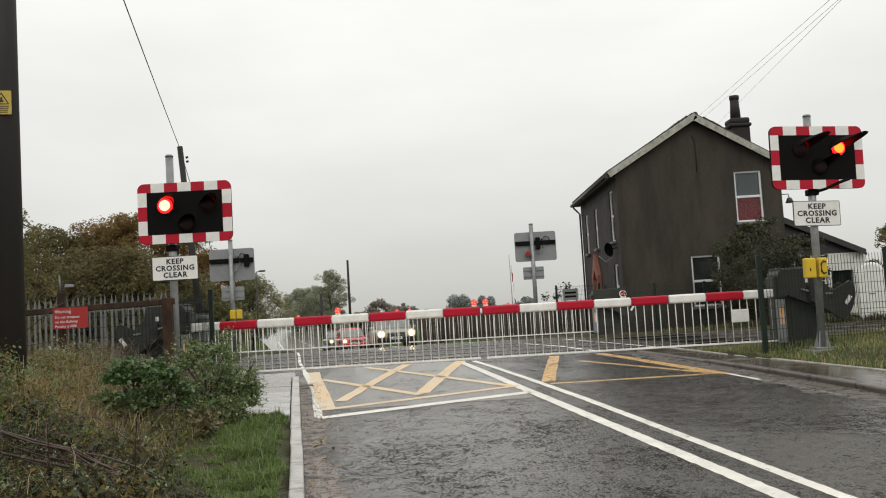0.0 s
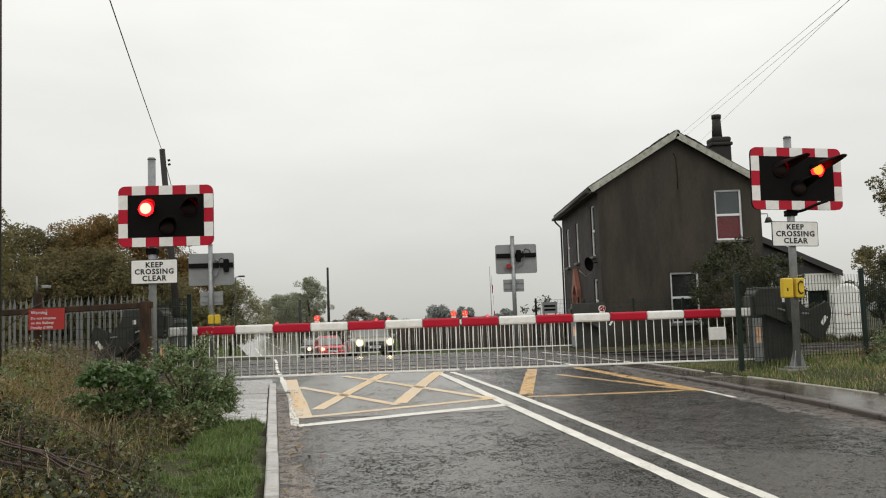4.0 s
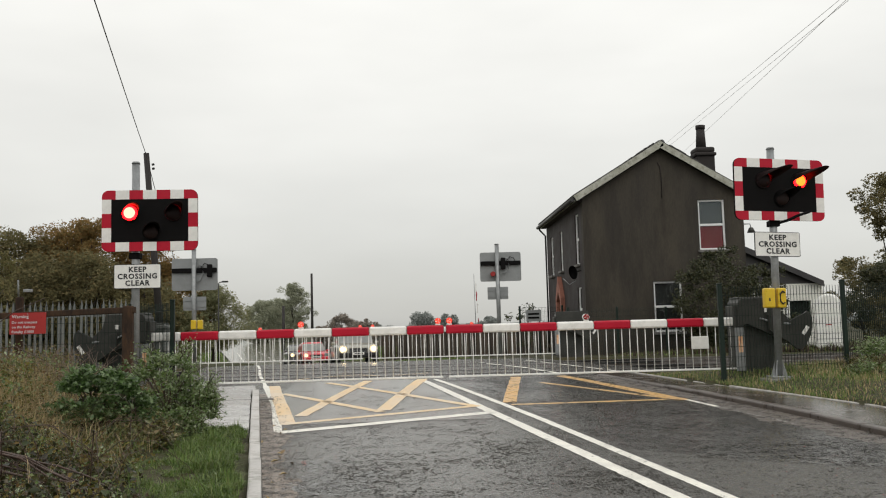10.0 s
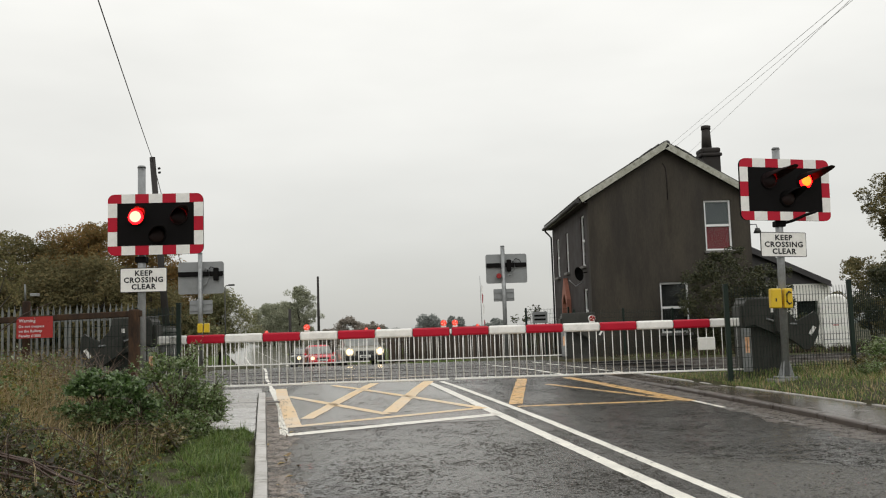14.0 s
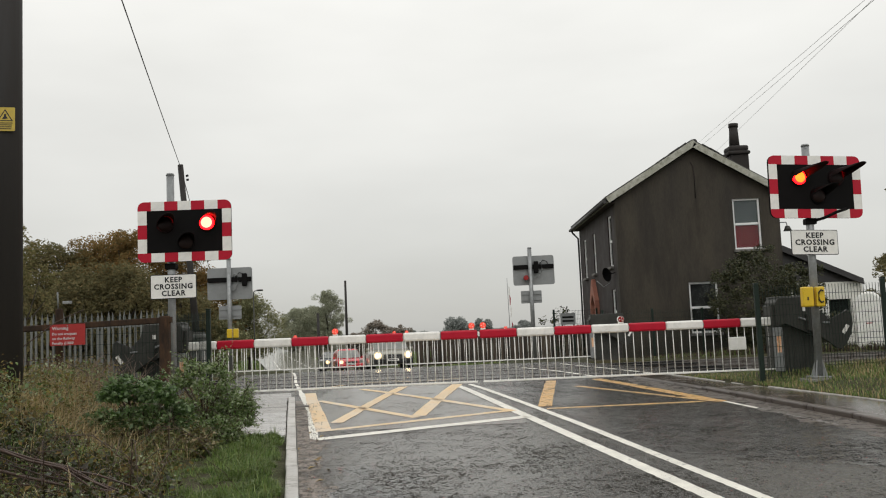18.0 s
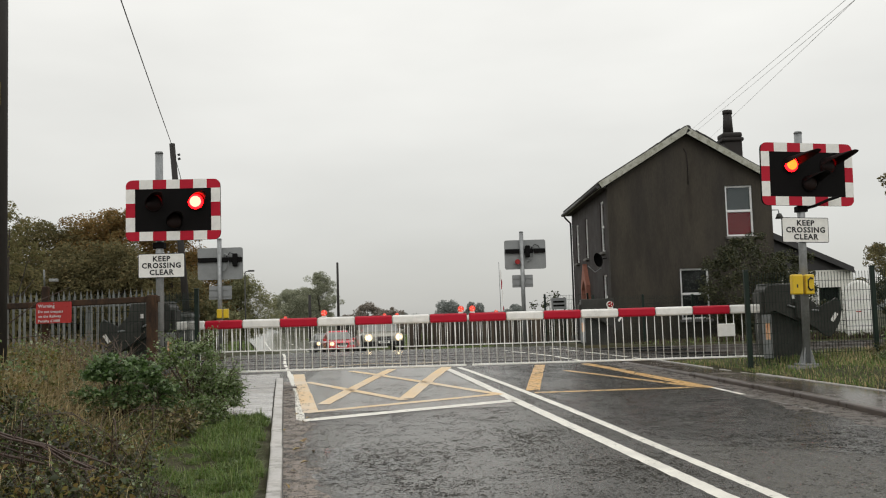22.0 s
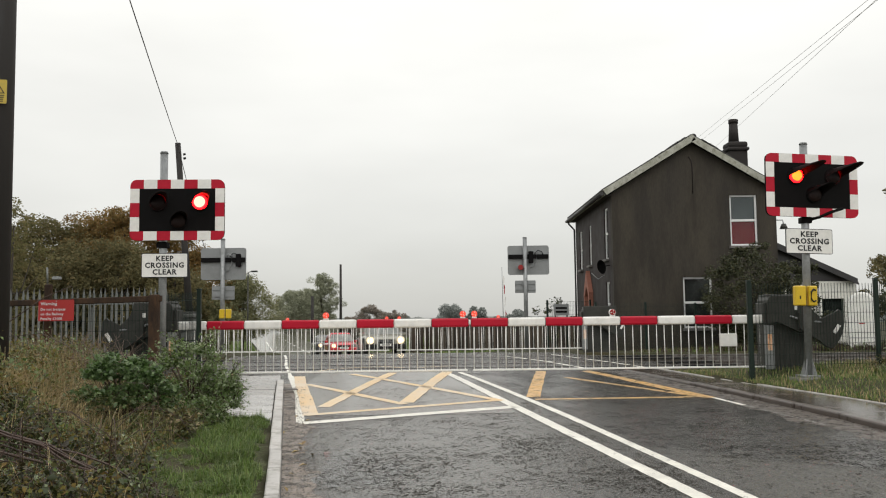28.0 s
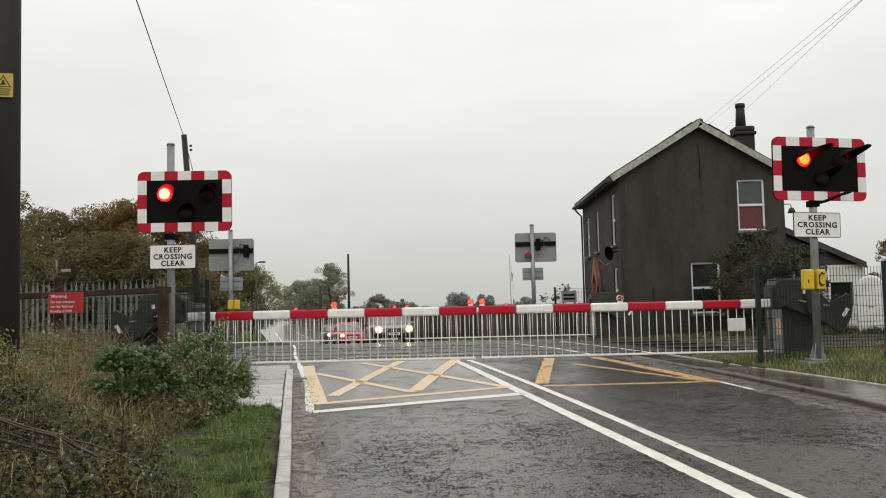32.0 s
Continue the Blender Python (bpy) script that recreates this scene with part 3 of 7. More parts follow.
def rounded(w, h, r, n=5, cx=0.0, cz=0.0):
    out = []
    for sx, sz, a0 in ((1, -1, -90), (1, 1, 0), (-1, 1, 90), (-1, -1, 180)):
        for i in range(n + 1):
            a = radians(a0 + 90 * i / n)
            out.append((cx + sx * (w / 2 - r) + r * math.cos(a), cz + sz * (h / 2 - r) + r * math.sin(a)))
    return out


def from_arrays(name, verts, faces, material, parent=None):
    """A mesh from numpy verts (n,3) and quads or triangles (m,k)."""
    me = bpy.data.meshes.new(name)
    n, (m, k) = len(verts), faces.shape
    me.vertices.add(n)
    me.vertices.foreach_set("co", np.asarray(verts, np.float32).ravel())
    me.loops.add(m * k)
    me.loops.foreach_set("vertex_index", faces.astype(np.int32).ravel())
    me.polygons.add(m)
    me.polygons.foreach_set("loop_start", np.arange(0, m * k, k, dtype=np.int32))
    me.update(calc_edges=True)
    me.materials.append(M[material])
    ob = new(name, me)
    if parent:
        ob.parent = parent
    return ob


RNG = np.random.default_rng(7)


def leaves(points, size, flat=0.35, aspect=0.55, spread=0.35):
    """Folded leaf blades round the given points: verts and quads (two triangles each, bent along the midrib)."""
    n = len(points)
    d = RNG.normal(size=(n, 3))
    d[:, 2] *= 0.6
    d /= np.linalg.norm(d, axis=1)[:, None]
    up = RNG.normal(size=(n, 3)) * spread + (0, -0.15, flat)
    side = np.cross(d, up)
    side /= np.linalg.norm(side, axis=1)[:, None] + 1e-9
    nrm = np.cross(side, d)
    s = (size * RNG.uniform(0.55, 1.35, n))[:, None]
    base, tip = points - d * s * 0.5, points + d * s * 0.5 - np.array([0, 0, 0.12]) * s
    fold = nrm * s * 0.12
    l, r = points + side * s * aspect * 0.5 + fold, points - side * s * aspect * 0.5 + fold
    v = np.stack([base, l, tip, r], 1).reshape(-1, 3)
    i = np.arange(n)[:, None] * 4
    f = np.concatenate([i + (0, 1, 2), i + (0, 2, 3)], 1).reshape(-1, 3)
    return v, f


def blades(x, y, z, height, lean=0.35, width=0.006):
    """Grass blades: a bent strip that tapers to a point, for arrays of foot points and heights."""
    n = len(x)
    a = RNG.uniform(0, 2 * np.pi, n)
    k = np.abs(RNG.normal(0, lean, n))
    dx, dy = np.cos(a) * k, np.sin(a) * k
    wx, wy = -np.sin(a) * width, np.cos(a) * width
    p0 = np.stack([x, y, z], 1)
    mid = p0 + np.stack([dx * height * 0.35, dy * height * 0.35, height * 0.6], 1)
    tip = p0 + np.stack([dx * height, dy * height, height * (1 - 0.35 * np.minimum(k, 1))], 1)
    w = np.stack([wx, wy, 0 * wx], 1)
    v = np.stack([p0 - w, p0 + w, mid + w * 0.8, mid - w * 0.8, tip], 1).reshape(-1, 3)
    i = np.arange(n)[:, None] * 5
    f = np.concatenate([i + (0, 1, 2), i + (0, 2, 3), i + (3, 2, 4)], 1).reshape(-1, 3)
    return v, f


def lettering(name, text, size, material, parent, m, label="", weight=0.018, spacing=1.07):
    cu = bpy.data.curves.new(name, "FONT")
    cu.body, cu.size, cu.align_x, cu.align_y = text, size, "CENTER", "CENTER"
    cu.extrude, cu.offset, cu.resolution_u, cu.space_character = 0.0015, size * weight, 2, spacing
    tmp = bpy.data.objects.new(name, cu)
    scene.collection.objects.link(tmp)
    me = bpy.data.meshes.new_from_object(tmp.evaluated_get(bpy.context.evaluated_depsgraph_get()))
    bpy.data.objects.remove(tmp)
    me.materials.clear()
    me.materials.append(M[material])
    ob = new(name, me)
    ob.parent, ob.matrix_basis = parent, m
    if label:
        ob["label"] = label
    return ob


# ---- the plan: the road climbs to the crossing, runs level over the tracks and falls away beyond ----
PROF_Y = (-3000, -60, -20, 0, 13.5, 16.5, 25.5, 28.5, 60, 80, 4000)
PROF_Z = (-1.2, -0.9, -0.5, 0, 0.446, 0.53, 0.53, 0.45, -0.80, -1.1, -1.6)


def prof(y):
    y = np.asarray(y, float)
    return (np.interp(y - 1, PROF_Y, PROF_Z) + np.interp(y, PROF_Y, PROF_Z) + np.interp(y + 1, PROF_Y, PROF_Z)) / 3


def centre(y):
    y = np.asarray(y, float)
    return np.where(y < 42, 3.08 - 0.173 * y, 3.08 - 0.173 * 42 - 0.21 * (y - 42))


def road_left(y):
    y = np.asarray(y, float)
    wide = np.interp(y, (14.6, 15.4, 26.0, 27.5), (0, 1.5, 1.5, 0))
    return centre(y) - 3.09 - wide - np.interp(y, (27.5, 32, 60, 126, 278, 420), (0, 0.7, 0.5, 1.8, 6.2, 10.0))


def road_right(y):
    y = np.asarray(y, float)
    wide = np.interp(y, (8.5, 10.0, 16.7, 17.4, 26.0, 27.5), (0.18, 0.29, 0.30, 2.0, 2.0, 0.2))
    return centre(y) + 2.78 + wide


def path_back(y):
    """The back edge of the footway on the far side of the road."""
    return np.interp(y, (-12, 0, 8.0, 10.6, 12.0, 13.2, 14.5, 16.0, 17.0), (9.0, 6.9, 6.0, 5.42, 5.0, 4.66, 4.38, 4.07, 3.95))


def bank(x, y):
    """Height of the verges over the road's level."""
    x, y = np.asarray(x, float), np.asarray(y, float)
    left, right = road_left(y) - x, x - road_right(y)
    out = np.maximum(left, right)
    near = np.interp(y, (-10, 13, 16, 25.5, 29, 70), (1, 1, 0, 0, 1, 1))
    lift = np.interp(left, (0.12, 0.5, 3.0, 6.0), (0.085, 0.10, 0.22, 0.15)) * near
    lift_r = np.interp(right, (0.12, 1.1, 2.0, 5.0), (0.06, 0.07, 0.16, 0.20)) * np.interp(y, (-10, 14.5, 16, 27, 29, 70), (1, 1, 0, 0, 1, 1))
    paved = ((right > 0) & (x < path_back(y)) & (y < 17)) | ((left > 0) & (left < 1.3) & (y > 9.85) & (y < 15.6))
    lift_r = lift_r * np.interp(y, (27, 29, 60, 80), (1, 0.1, 0.1, 1)) + np.interp(right, (0.5, 1.5, 4.0, 6.0), (0.0, 0.0, -0.05, -0.13)) * np.interp(y, (24.5, 26, 60, 80), (0, 1, 1, 0))
    lift, lift_r = np.where(paved, -0.08, lift), np.where(paved, -0.08, lift_r)
    level = np.where(out < 0.06, -0.10, np.where(left > right, lift, lift_r) * np.clip((out - 0.06) / 0.06, 0, 1) - 0.10 * np.clip(1 - (out - 0.06) / 0.06, 0, 1))
    low = np.clip((y - 44) / 10, 0, 1)
    return level * (1 - low) - 0.16 * low


def ground_z(x, y):
    return prof(y) + bank(x, y)


def grid_mesh(name, xs_of, ys, z_of, material, cols):
    """A sheet of rows at ys, each of cols points between the two ends that xs_of gives."""
    ys = np.asarray(ys, float)
    a, b = xs_of(ys)
    u = np.linspace(0, 1, cols)
    X = a[:, None] + (b - a)[:, None] * u
    Y = np.repeat(ys[:, None], cols, 1)
    v = np.stack([X, Y, z_of(X, Y)], 2).reshape(-1, 3)
    i = (np.arange(len(ys) - 1)[:, None] * cols + np.arange(cols - 1)).ravel()
    f = np.stack([i, i + 1, i + cols + 1, i + cols], 1)
    ob = from_arrays(name, v, f, material)
    ob.data.shade_smooth()
    return ob


def seq(*spans):
    out = []
    for a, b, step in spans:
        out += list(np.arange(a, b, step))
    return np.array(out + [spans[-1][1]])


def build_ground():
    xs = seq((-2500, -200, 230), (-200, -60, 14), (-60, -12, 0.8), (-12, 12, 0.12), (12, 40, 2), (40, 200, 16), (200, 2500, 230))
    ys = seq((-400, -40, 60), (-40, 2, 3), (2, 30, 0.3), (30, 100, 2), (100, 400, 25), (400, 4000, 400))
    X, Y = np.meshgrid(xs, ys)
    Z = ground_z(X, Y)
    bumps = np.array([[noise.noise((x * 0.7, y * 0.7, 0)) for x in xs] for y in ys])
    off = np.maximum(road_left(Y) - X, X - road_right(Y))
    Z += 0.05 * bumps * (off > 0.6) * (off < 60)
    trackbed = (Y > 16.2) & (Y < 24.2) & (off > 0.1)
    Z = np.where(trackbed, 0.22, Z)
    v = np.stack([X, Y, Z], 2).reshape(-1, 3)
    c = len(xs)
    i = (np.arange(len(ys) - 1)[:, None] * c + np.arange(c - 1)).ravel()
    ob = from_arrays("ground", v, np.stack([i, i + 1, i + c + 1, i + c], 1), "earth")
    ob.data.shade_smooth()
    tagged(ob, "wet grass and soil ground falling away from the crossing", "ground", kind="structure")


def strip(name, pts, width, material, lift=0.002, step=0.4):
    """A painted line along pts (x, y) that lies on the road."""
    vs, fs = [], []
    p = [np.array(q, float) for q in pts]
    dense = [p[0]]
    for a, b in zip(p, p[1:]):
        k = max(1, int(np.linalg.norm(b - a) / step))
        dense += [a + (b - a) * (i + 1) / k for i in range(k)]
    for i, q in enumerate(dense):
        d = dense[min(i + 1, len(dense) - 1)] - dense[max(i - 1, 0)]
        nrm = np.array([-d[1], d[0]]) / np.linalg.norm(d) * width / 2
        for s in (1, -1):
            e = q + s * nrm * (1 + RNG.normal(0, 0.035)) + RNG.normal(0, 0.002, 2)
            vs.append((e[0], e[1], float(prof(e[1])) + lift))
    for i in range(len(dense) - 1):
        fs.append((2 * i + 1, 2 * i, 2 * i + 2, 2 * i + 3))
    bm = bmesh.new()
    bv = [bm.verts.new(v) for v in vs]
    for q in fs:
        bm.faces.new([bv[k] for k in q])
    for f in bm.faces:
        f.normal_update()
        if f.normal.z < 0:
            f.normal_flip()
    return part(name, bm, material)


def build_road():
    far = grid_mesh("far_road", lambda y: (road_left(y), road_right(y)), seq((28, 110, 2), (110, 420, 10)), lambda X, Y: prof(Y), "pale_road", 8)
    tagged(far, "wet road, pale with painted sky sheen, running away beyond the crossing", "road", kind="structure")
    ys = seq((-40, 4, 2), (4, 28, 0.35))
    road = grid_mesh("road", lambda y: (road_left(y), road_right(y)), ys, lambda X, Y: prof(Y) - 0.0016 * (X - centre(Y)) ** 2 * (np.abs(X - centre(Y)) < 3.2), "road", 14)
    for v in road.data.vertices:
        v.co.z = float(prof(v.co.y))
    tagged(road, "worn wet asphalt road rising to the level crossing", "road", kind="structure")
    grit = grid_mesh("gutter_silt", lambda y: (road_left(y) + 0.01, road_left(y) + 0.24 + 0.06 * np.sin(y * 2.1) + 0.05 * np.sin(y * 5.3) + 0.03 * np.sin(y * 13.0)), seq((-12, 2, 0.5), (2, 14.5, 0.06)), lambda X, Y: prof(Y) + 0.0012, "grit", 4)
    tagged(grit, "silt and grit washed along the kerb", "silt", kind="structure")
    grit = grid_mesh("gutter_silt", lambda y: (road_right(y) - 0.46 + 0.09 * np.sin(y * 1.7) + 0.06 * np.sin(y * 4.9) + 0.04 * np.sin(y * 12.0), road_right(y) - 0.01), seq((-12, 2, 0.5), (2, 16.2, 0.06)), lambda X, Y: prof(Y) + 0.0012, "mud", 4)
    tagged(grit, "brown silt along the far kerb", "silt", kind="structure")

    box_lane = grid_mesh("road_patch", lambda y: (road_left(np.minimum(y, 14.5)) + 0.35, centre(y) - 0.25 + 0.02 * np.sin(5 * y)), seq((10.75, 16.6, 0.2)), lambda X, Y: prof(Y) + 0.0011, "box_road", 8)
    tagged(box_lane, "smoother wet asphalt under the yellow box", "road patch", kind="structure")
    # patch laid where the house mirrors in the lane, darkened by its colour
    lane = grid_mesh("road_patch", lambda y: (np.maximum(centre(y) + 0.34, road_right(y) - 0.42 - (y - 6.6) * 1.3 - 0.07 * np.sin(6 * y)), road_right(y) - 0.40 + 0.05 * np.sin(4 * y)), seq((6.6, 16.4, 0.2)), lambda X, Y: prof(Y) + 0.0010, "reflection_dark_road", 8)
    tagged(lane, "wet asphalt darkened for the house's reflection before the crossing", "road patch", kind="structure")
    rng = random.Random(11)
    for px, py, rx, ry in ((-0.84, 7.30, 0.20, 0.42), (-0.62, 7.05, 0.20, 0.30), (-0.60, 6.30, 0.16, 0.22), (-0.86, 8.10, 0.16, 0.36), (-0.40, 7.45, 0.14, 0.26)):
        bm = bmesh.new()
        ph = [rng.uniform(0, 6.28) for k in range(3)]
        ring = []
        for k in range(40):
            a = 2 * math.pi * k / 40
            q = 1 + 0.22 * math.sin(3 * a + ph[0]) + 0.16 * math.sin(5 * a + ph[1]) + 0.12 * math.sin(11 * a + ph[2])
            x, yy = px + rx * q * math.cos(a), py + ry * q * math.sin(a)
            ring.append(bm.verts.new((x, yy, float(prof(yy)) + 0.0018)))
        bm.faces.new(ring)
        tagged(part("puddle", bm, "water"), "shallow puddle of rain water in the worn lane", "puddle", kind="structure")

    def line(label, pts, w, mat="white_line", lift=0.002, step=0.25):
        tagged(strip("road_marking", pts, w, mat, lift, step), label, "road marking", kind="structure")

    on = lambda y, dx: (float(centre(y)) + dx, y)
    line("worn double white centre line", [on(y, float(np.interp(y, (5.6, 12.0, 16.6), (-0.140, -0.162, -0.135)))) for y in seq((-24, 0, 2), (0, 16.4, 0.8))], 0.132, step=0.06)
    line("narrow worn white centre line", [on(y, float(np.interp(y, (5.6, 10.4, 12.3, 16.5), (0.180, 0.215, 0.195, 0.125)))) for y in seq((-24, 0, 2), (0, 16.4, 0.8))], 0.10, step=0.06)
    line("white stop line", [(-1.56, 10.12), (0.95, 11.32)], 0.20)
    line("worn white edge line beside the box", [(-1.57, 10.2), (-2.02, 12.9), (-2.66, 16.0)], 0.10)
    line("worn white edge line", [(-2.66, 16.0), (-3.35, 19.5), (-3.95, 23), (-4.6, 26.5)], 0.065)
    line("broken white edge line past the box", [(3.60, 12.35), (3.80, 11.2)], 0.07)
    line("faint worn edge line by the far kerb", [(3.80, 11.2), (3.97, 10.2), (4.10, 9.5)], 0.05, "scuff")
    line("white footway line over the crossing", [(3.96, 16.9), (3.64, 19.7), (3.0, 24.0)], 0.08)
    line("white edge line past the box", [(2.74, 17.3), (2.42, 19.9), (1.72, 23.2)], 0.10)
    line("white stop line beyond the crossing", [(-1.35, 27.2), (1.4, 27.4)], 0.20)
    line("white centre line beyond the crossing", [on(y, -0.12) for y in seq((26.5, 42, 1))], 0.12)
    for y0 in np.arange(45, 170, 9.0):
        line("broken white centre line", [on(y0, 0), on(y0 + 4, 0)], 0.12)
    line("worn white verge line", [on(y, -2.85) for y in seq((28, 120, 4))], 0.10)
    y = "yellow_line"
    # the yellow box, its edges and crossed bars
    line("worn yellow box edge", [(-1.60, 10.78), (0.80, 12.02)], 0.15, y, 0.0026)
    line("worn yellow box edge", [(1.28, 12.05), (3.42, 12.10)], 0.13, "yellow_deep", 0.0026)
    line("broad worn yellow box edge", [(-1.53, 10.75), (-1.90, 12.7), (-2.26, 14.6), (-2.48, 15.9)], 0.19, y, 0.003)
    line("worn yellow box edge", [(2.66, 16.4), (3.10, 14.3), (3.60, 12.0)], 0.20, "yellow_deep", 0.003)
    for a, b, w in (((-1.48, 11.5), (-0.86, 16.5), 0.17), ((-0.44, 11.85), (0.14, 16.6), 0.20), ((1.28, 12.3), (1.85, 16.4), 0.19),
                    ((-2.12, 14.4), (-0.46, 11.7), 0.14), ((-1.60, 16.3), (0.82, 11.95), 0.14), ((2.12, 15.05), (3.55, 12.05), 0.12)):
        line("worn yellow box bar", [a, b], w, y if a[0] < 1.0 else "yellow_deep", 0.0036)
    # pale curved strip, drawn in the box's yellow
    line("pale curved line on the crossing", [(-2.35, 17.2), (-1.95, 18.1), (-1.2, 18.6), (-0.6, 17.9), (0.3, 18.6)], 0.09, y, 0.0036)
    line("pale scuff mark on the lane", [(0.46, 6.62), (0.66, 6.70), (0.86, 6.78), (0.98, 6.76)], 0.03, "scuff", 0.0022)


def build_kerbs():
    proto = None
    proto_r = part("kerbstone", B(-0.125, 0, 0.004, 0.908, -0.15, 0.075, bev=0.02), "dark_kerb")
    for side, edge, off, span, w, top in (("left", road_left, -1, (-12.0, 14.4), 0.125, 0.075), ("right", road_right, 1, (-12.0, 16.5), 0.125, 0.065)):
        run = thing("kerb", "row of wet concrete kerbstones along the road edge", "kerb", Matrix.Identity(4))
        run["kind"] = "structure"
        if off > 0:
            proto_r.parent = run
            proto_r.matrix_basis = pose(float(edge(-12.9)) + 0.125, -12.9, float(prof(-12.9)) - 0.01, 0, 0, 9.8)
        y = span[0]
        while y < span[1] - 0.3:
            step = min(0.915, span[1] - y)
            x0, x1 = float(edge(y)), float(edge(y + step))
            m = Matrix.Translation((x0, y, float(prof(y)))) @ Vector((x1 - x0, step, float(prof(y + step) - prof(y)))).to_track_quat("Y", "Z").to_matrix().to_4x4()
            if proto is None:
                bm = B(-0.105, 0, 0.004, 0.908, -0.15, 0.075, bev=0.012)
                proto = part("kerbstone", bm, "kerb", run)
                proto.matrix_basis = m
            else:
                mm = m if off < 0 else m @ Matrix.Translation((0.125, 0, -0.01 - float(np.interp(y, (11.0, 14.5), (0.0, 0.045)))))
                share("kerbstone", proto if off < 0 else proto_r, run, mm @ pose(random.uniform(-0.004, 0.004), 0, random.uniform(-0.004, 0.004), 0, 0, random.uniform(-0.3, 0.3)))
            y += step
    # paved strip beside the left kerb, and its lowered end at the crossing
    pav = thing("pavement", "wet concrete slab footway leading to the crossing", "pavement", Matrix.Identity(4))
    pav["kind"] = "structure"
    y = 9.9
    while y < 15.2:
        step = 0.62 if y < 12.4 else 0.9
        for k in range(2):
            w = 0.55
            x1 = float(road_left(min(y, 14.4))) - 0.13 - k * (w + 0.008)
            z = float(prof(y)) + (0.066 if y < 12.6 else 0.03)
            bm = B(0, w, 0, step - 0.01, -0.08, 0.0, bev=0.006)
            ob = part("paving_slab", bm, "slab" if y < 12.3 else "dark_slab", pav)
            ob.matrix_basis = pose(x1 - w, y, z, 1.9, 0, 9.8 + random.uniform(-0.4, 0.4))
        y += step
    bm = B(0, 1.2, 0, 0.10, 0, 0.02, bev=0.008)
    ob = part("drain_edge", bm, "concrete", pav, "worn concrete drain edge")
    ob.matrix_basis = pose(-3.25, 12.95, float(prof(12.9)) + 0.045, 0, 0, 14)
    foot = grid_mesh("footway", lambda y: (road_right(np.minimum(y, 16.6)) + 0.125, path_back(y)), seq((-12, 0, 1), (0, 16.9, 0.3)), lambda X, Y: prof(Y) + np.interp(Y, (12.5, 15.0), (0.040, 0.014)), "footway", 6)
    tagged(foot, "wet dark tarmac footway beside the road", "footway", kind="structure")
    edging = thing("edging", "pale concrete edging along the back of the footway", "edging", Matrix.Identity(4))
    edging["kind"] = "structure"
    ys = seq((6.0, 16.8, 0.9))
    bx = path_back(ys)
    for i in range(len(ys) - 1):
        a, b = Vector((bx[i], ys[i], float(prof(ys[i])))), Vector((bx[i + 1], ys[i + 1], float(prof(ys[i + 1]))))
        bm = B(0, 0.055, 0.006, (b - a).length - 0.006, -0.1, 0.052 if ys[i] < 13 else 0.03, bev=0.008)
        ob = part("edging_stone", bm, "kerb", edging)
        ob.matrix_basis = Matrix.Translation(a) @ (b - a).to_track_quat("Y", "Z").to_matrix().to_4x4()


def build_tracks():
    bm = bmesh.new()
    for x0, x1 in ((-70, -6.2), (6.0, 90)):
        plate(bm, [(x0, 0), (x1, 0), (x1, 0.2), (x0, 0.2)], 16.6, 24.0)
    bed = part("ballast_bed", bm, "ballast")
    bed.location.z = 0.22
    tagged(bed, "dark stone ballast under two railway tracks", "ballast", kind="structure")
    proto = None
    for k, yc in enumerate((18.6, 22.0)):
        track = thing("railway_track", "rusty steel railway track on grimy dark sleepers", "railway track", pose(0, yc, 0), "two railway tracks")
        for s in (-0.7175, 0.7175):
            bm = plate(bmesh.new(), [(-0.07, 0), (0.07, 0), (0.07, 0.012), (0.01, 0.03), (0.01, 0.115), (0.036, 0.125), (0.036, 0.155), (-0.036, 0.155), (-0.036, 0.125), (-0.01, 0.115), (-0.01, 0.03), (-0.07, 0.012)], -70, 90)
            rail = part("rail", bm, "rail", track)
            rail.matrix_basis = Matrix.Translation((0, s, 0.385)) @ pose(0, 0, 0, 0, 0, -90) @ Matrix.Identity(4)
            for e in (-0.075, 0.075):
                fl = part("flangeway", B(-6.0, 5.9, s + e - 0.03, s + e + 0.03, 0.50, 0.535), "rubber", track, "dark rubber flangeway strip")
        for i in range(58):
            x = 6.4 + 0.65 * i if i < 40 else -6.6 - 0.65 * (i - 40)
            if proto is None:
                proto = part("sleeper", B(-0.13, 0.13, -1.25, 1.25, 0.30, 0.425, bev=0.02), "sleeper", track)
                proto.matrix_basis = pose(x, 0, 0)
            else:
                share("sleeper", proto, track, pose(x, 0, 0))


# ---- crossing signals ----
LENS = ((-0.27, 0.135), (0.32, 0.135), (0.02, -0.13))


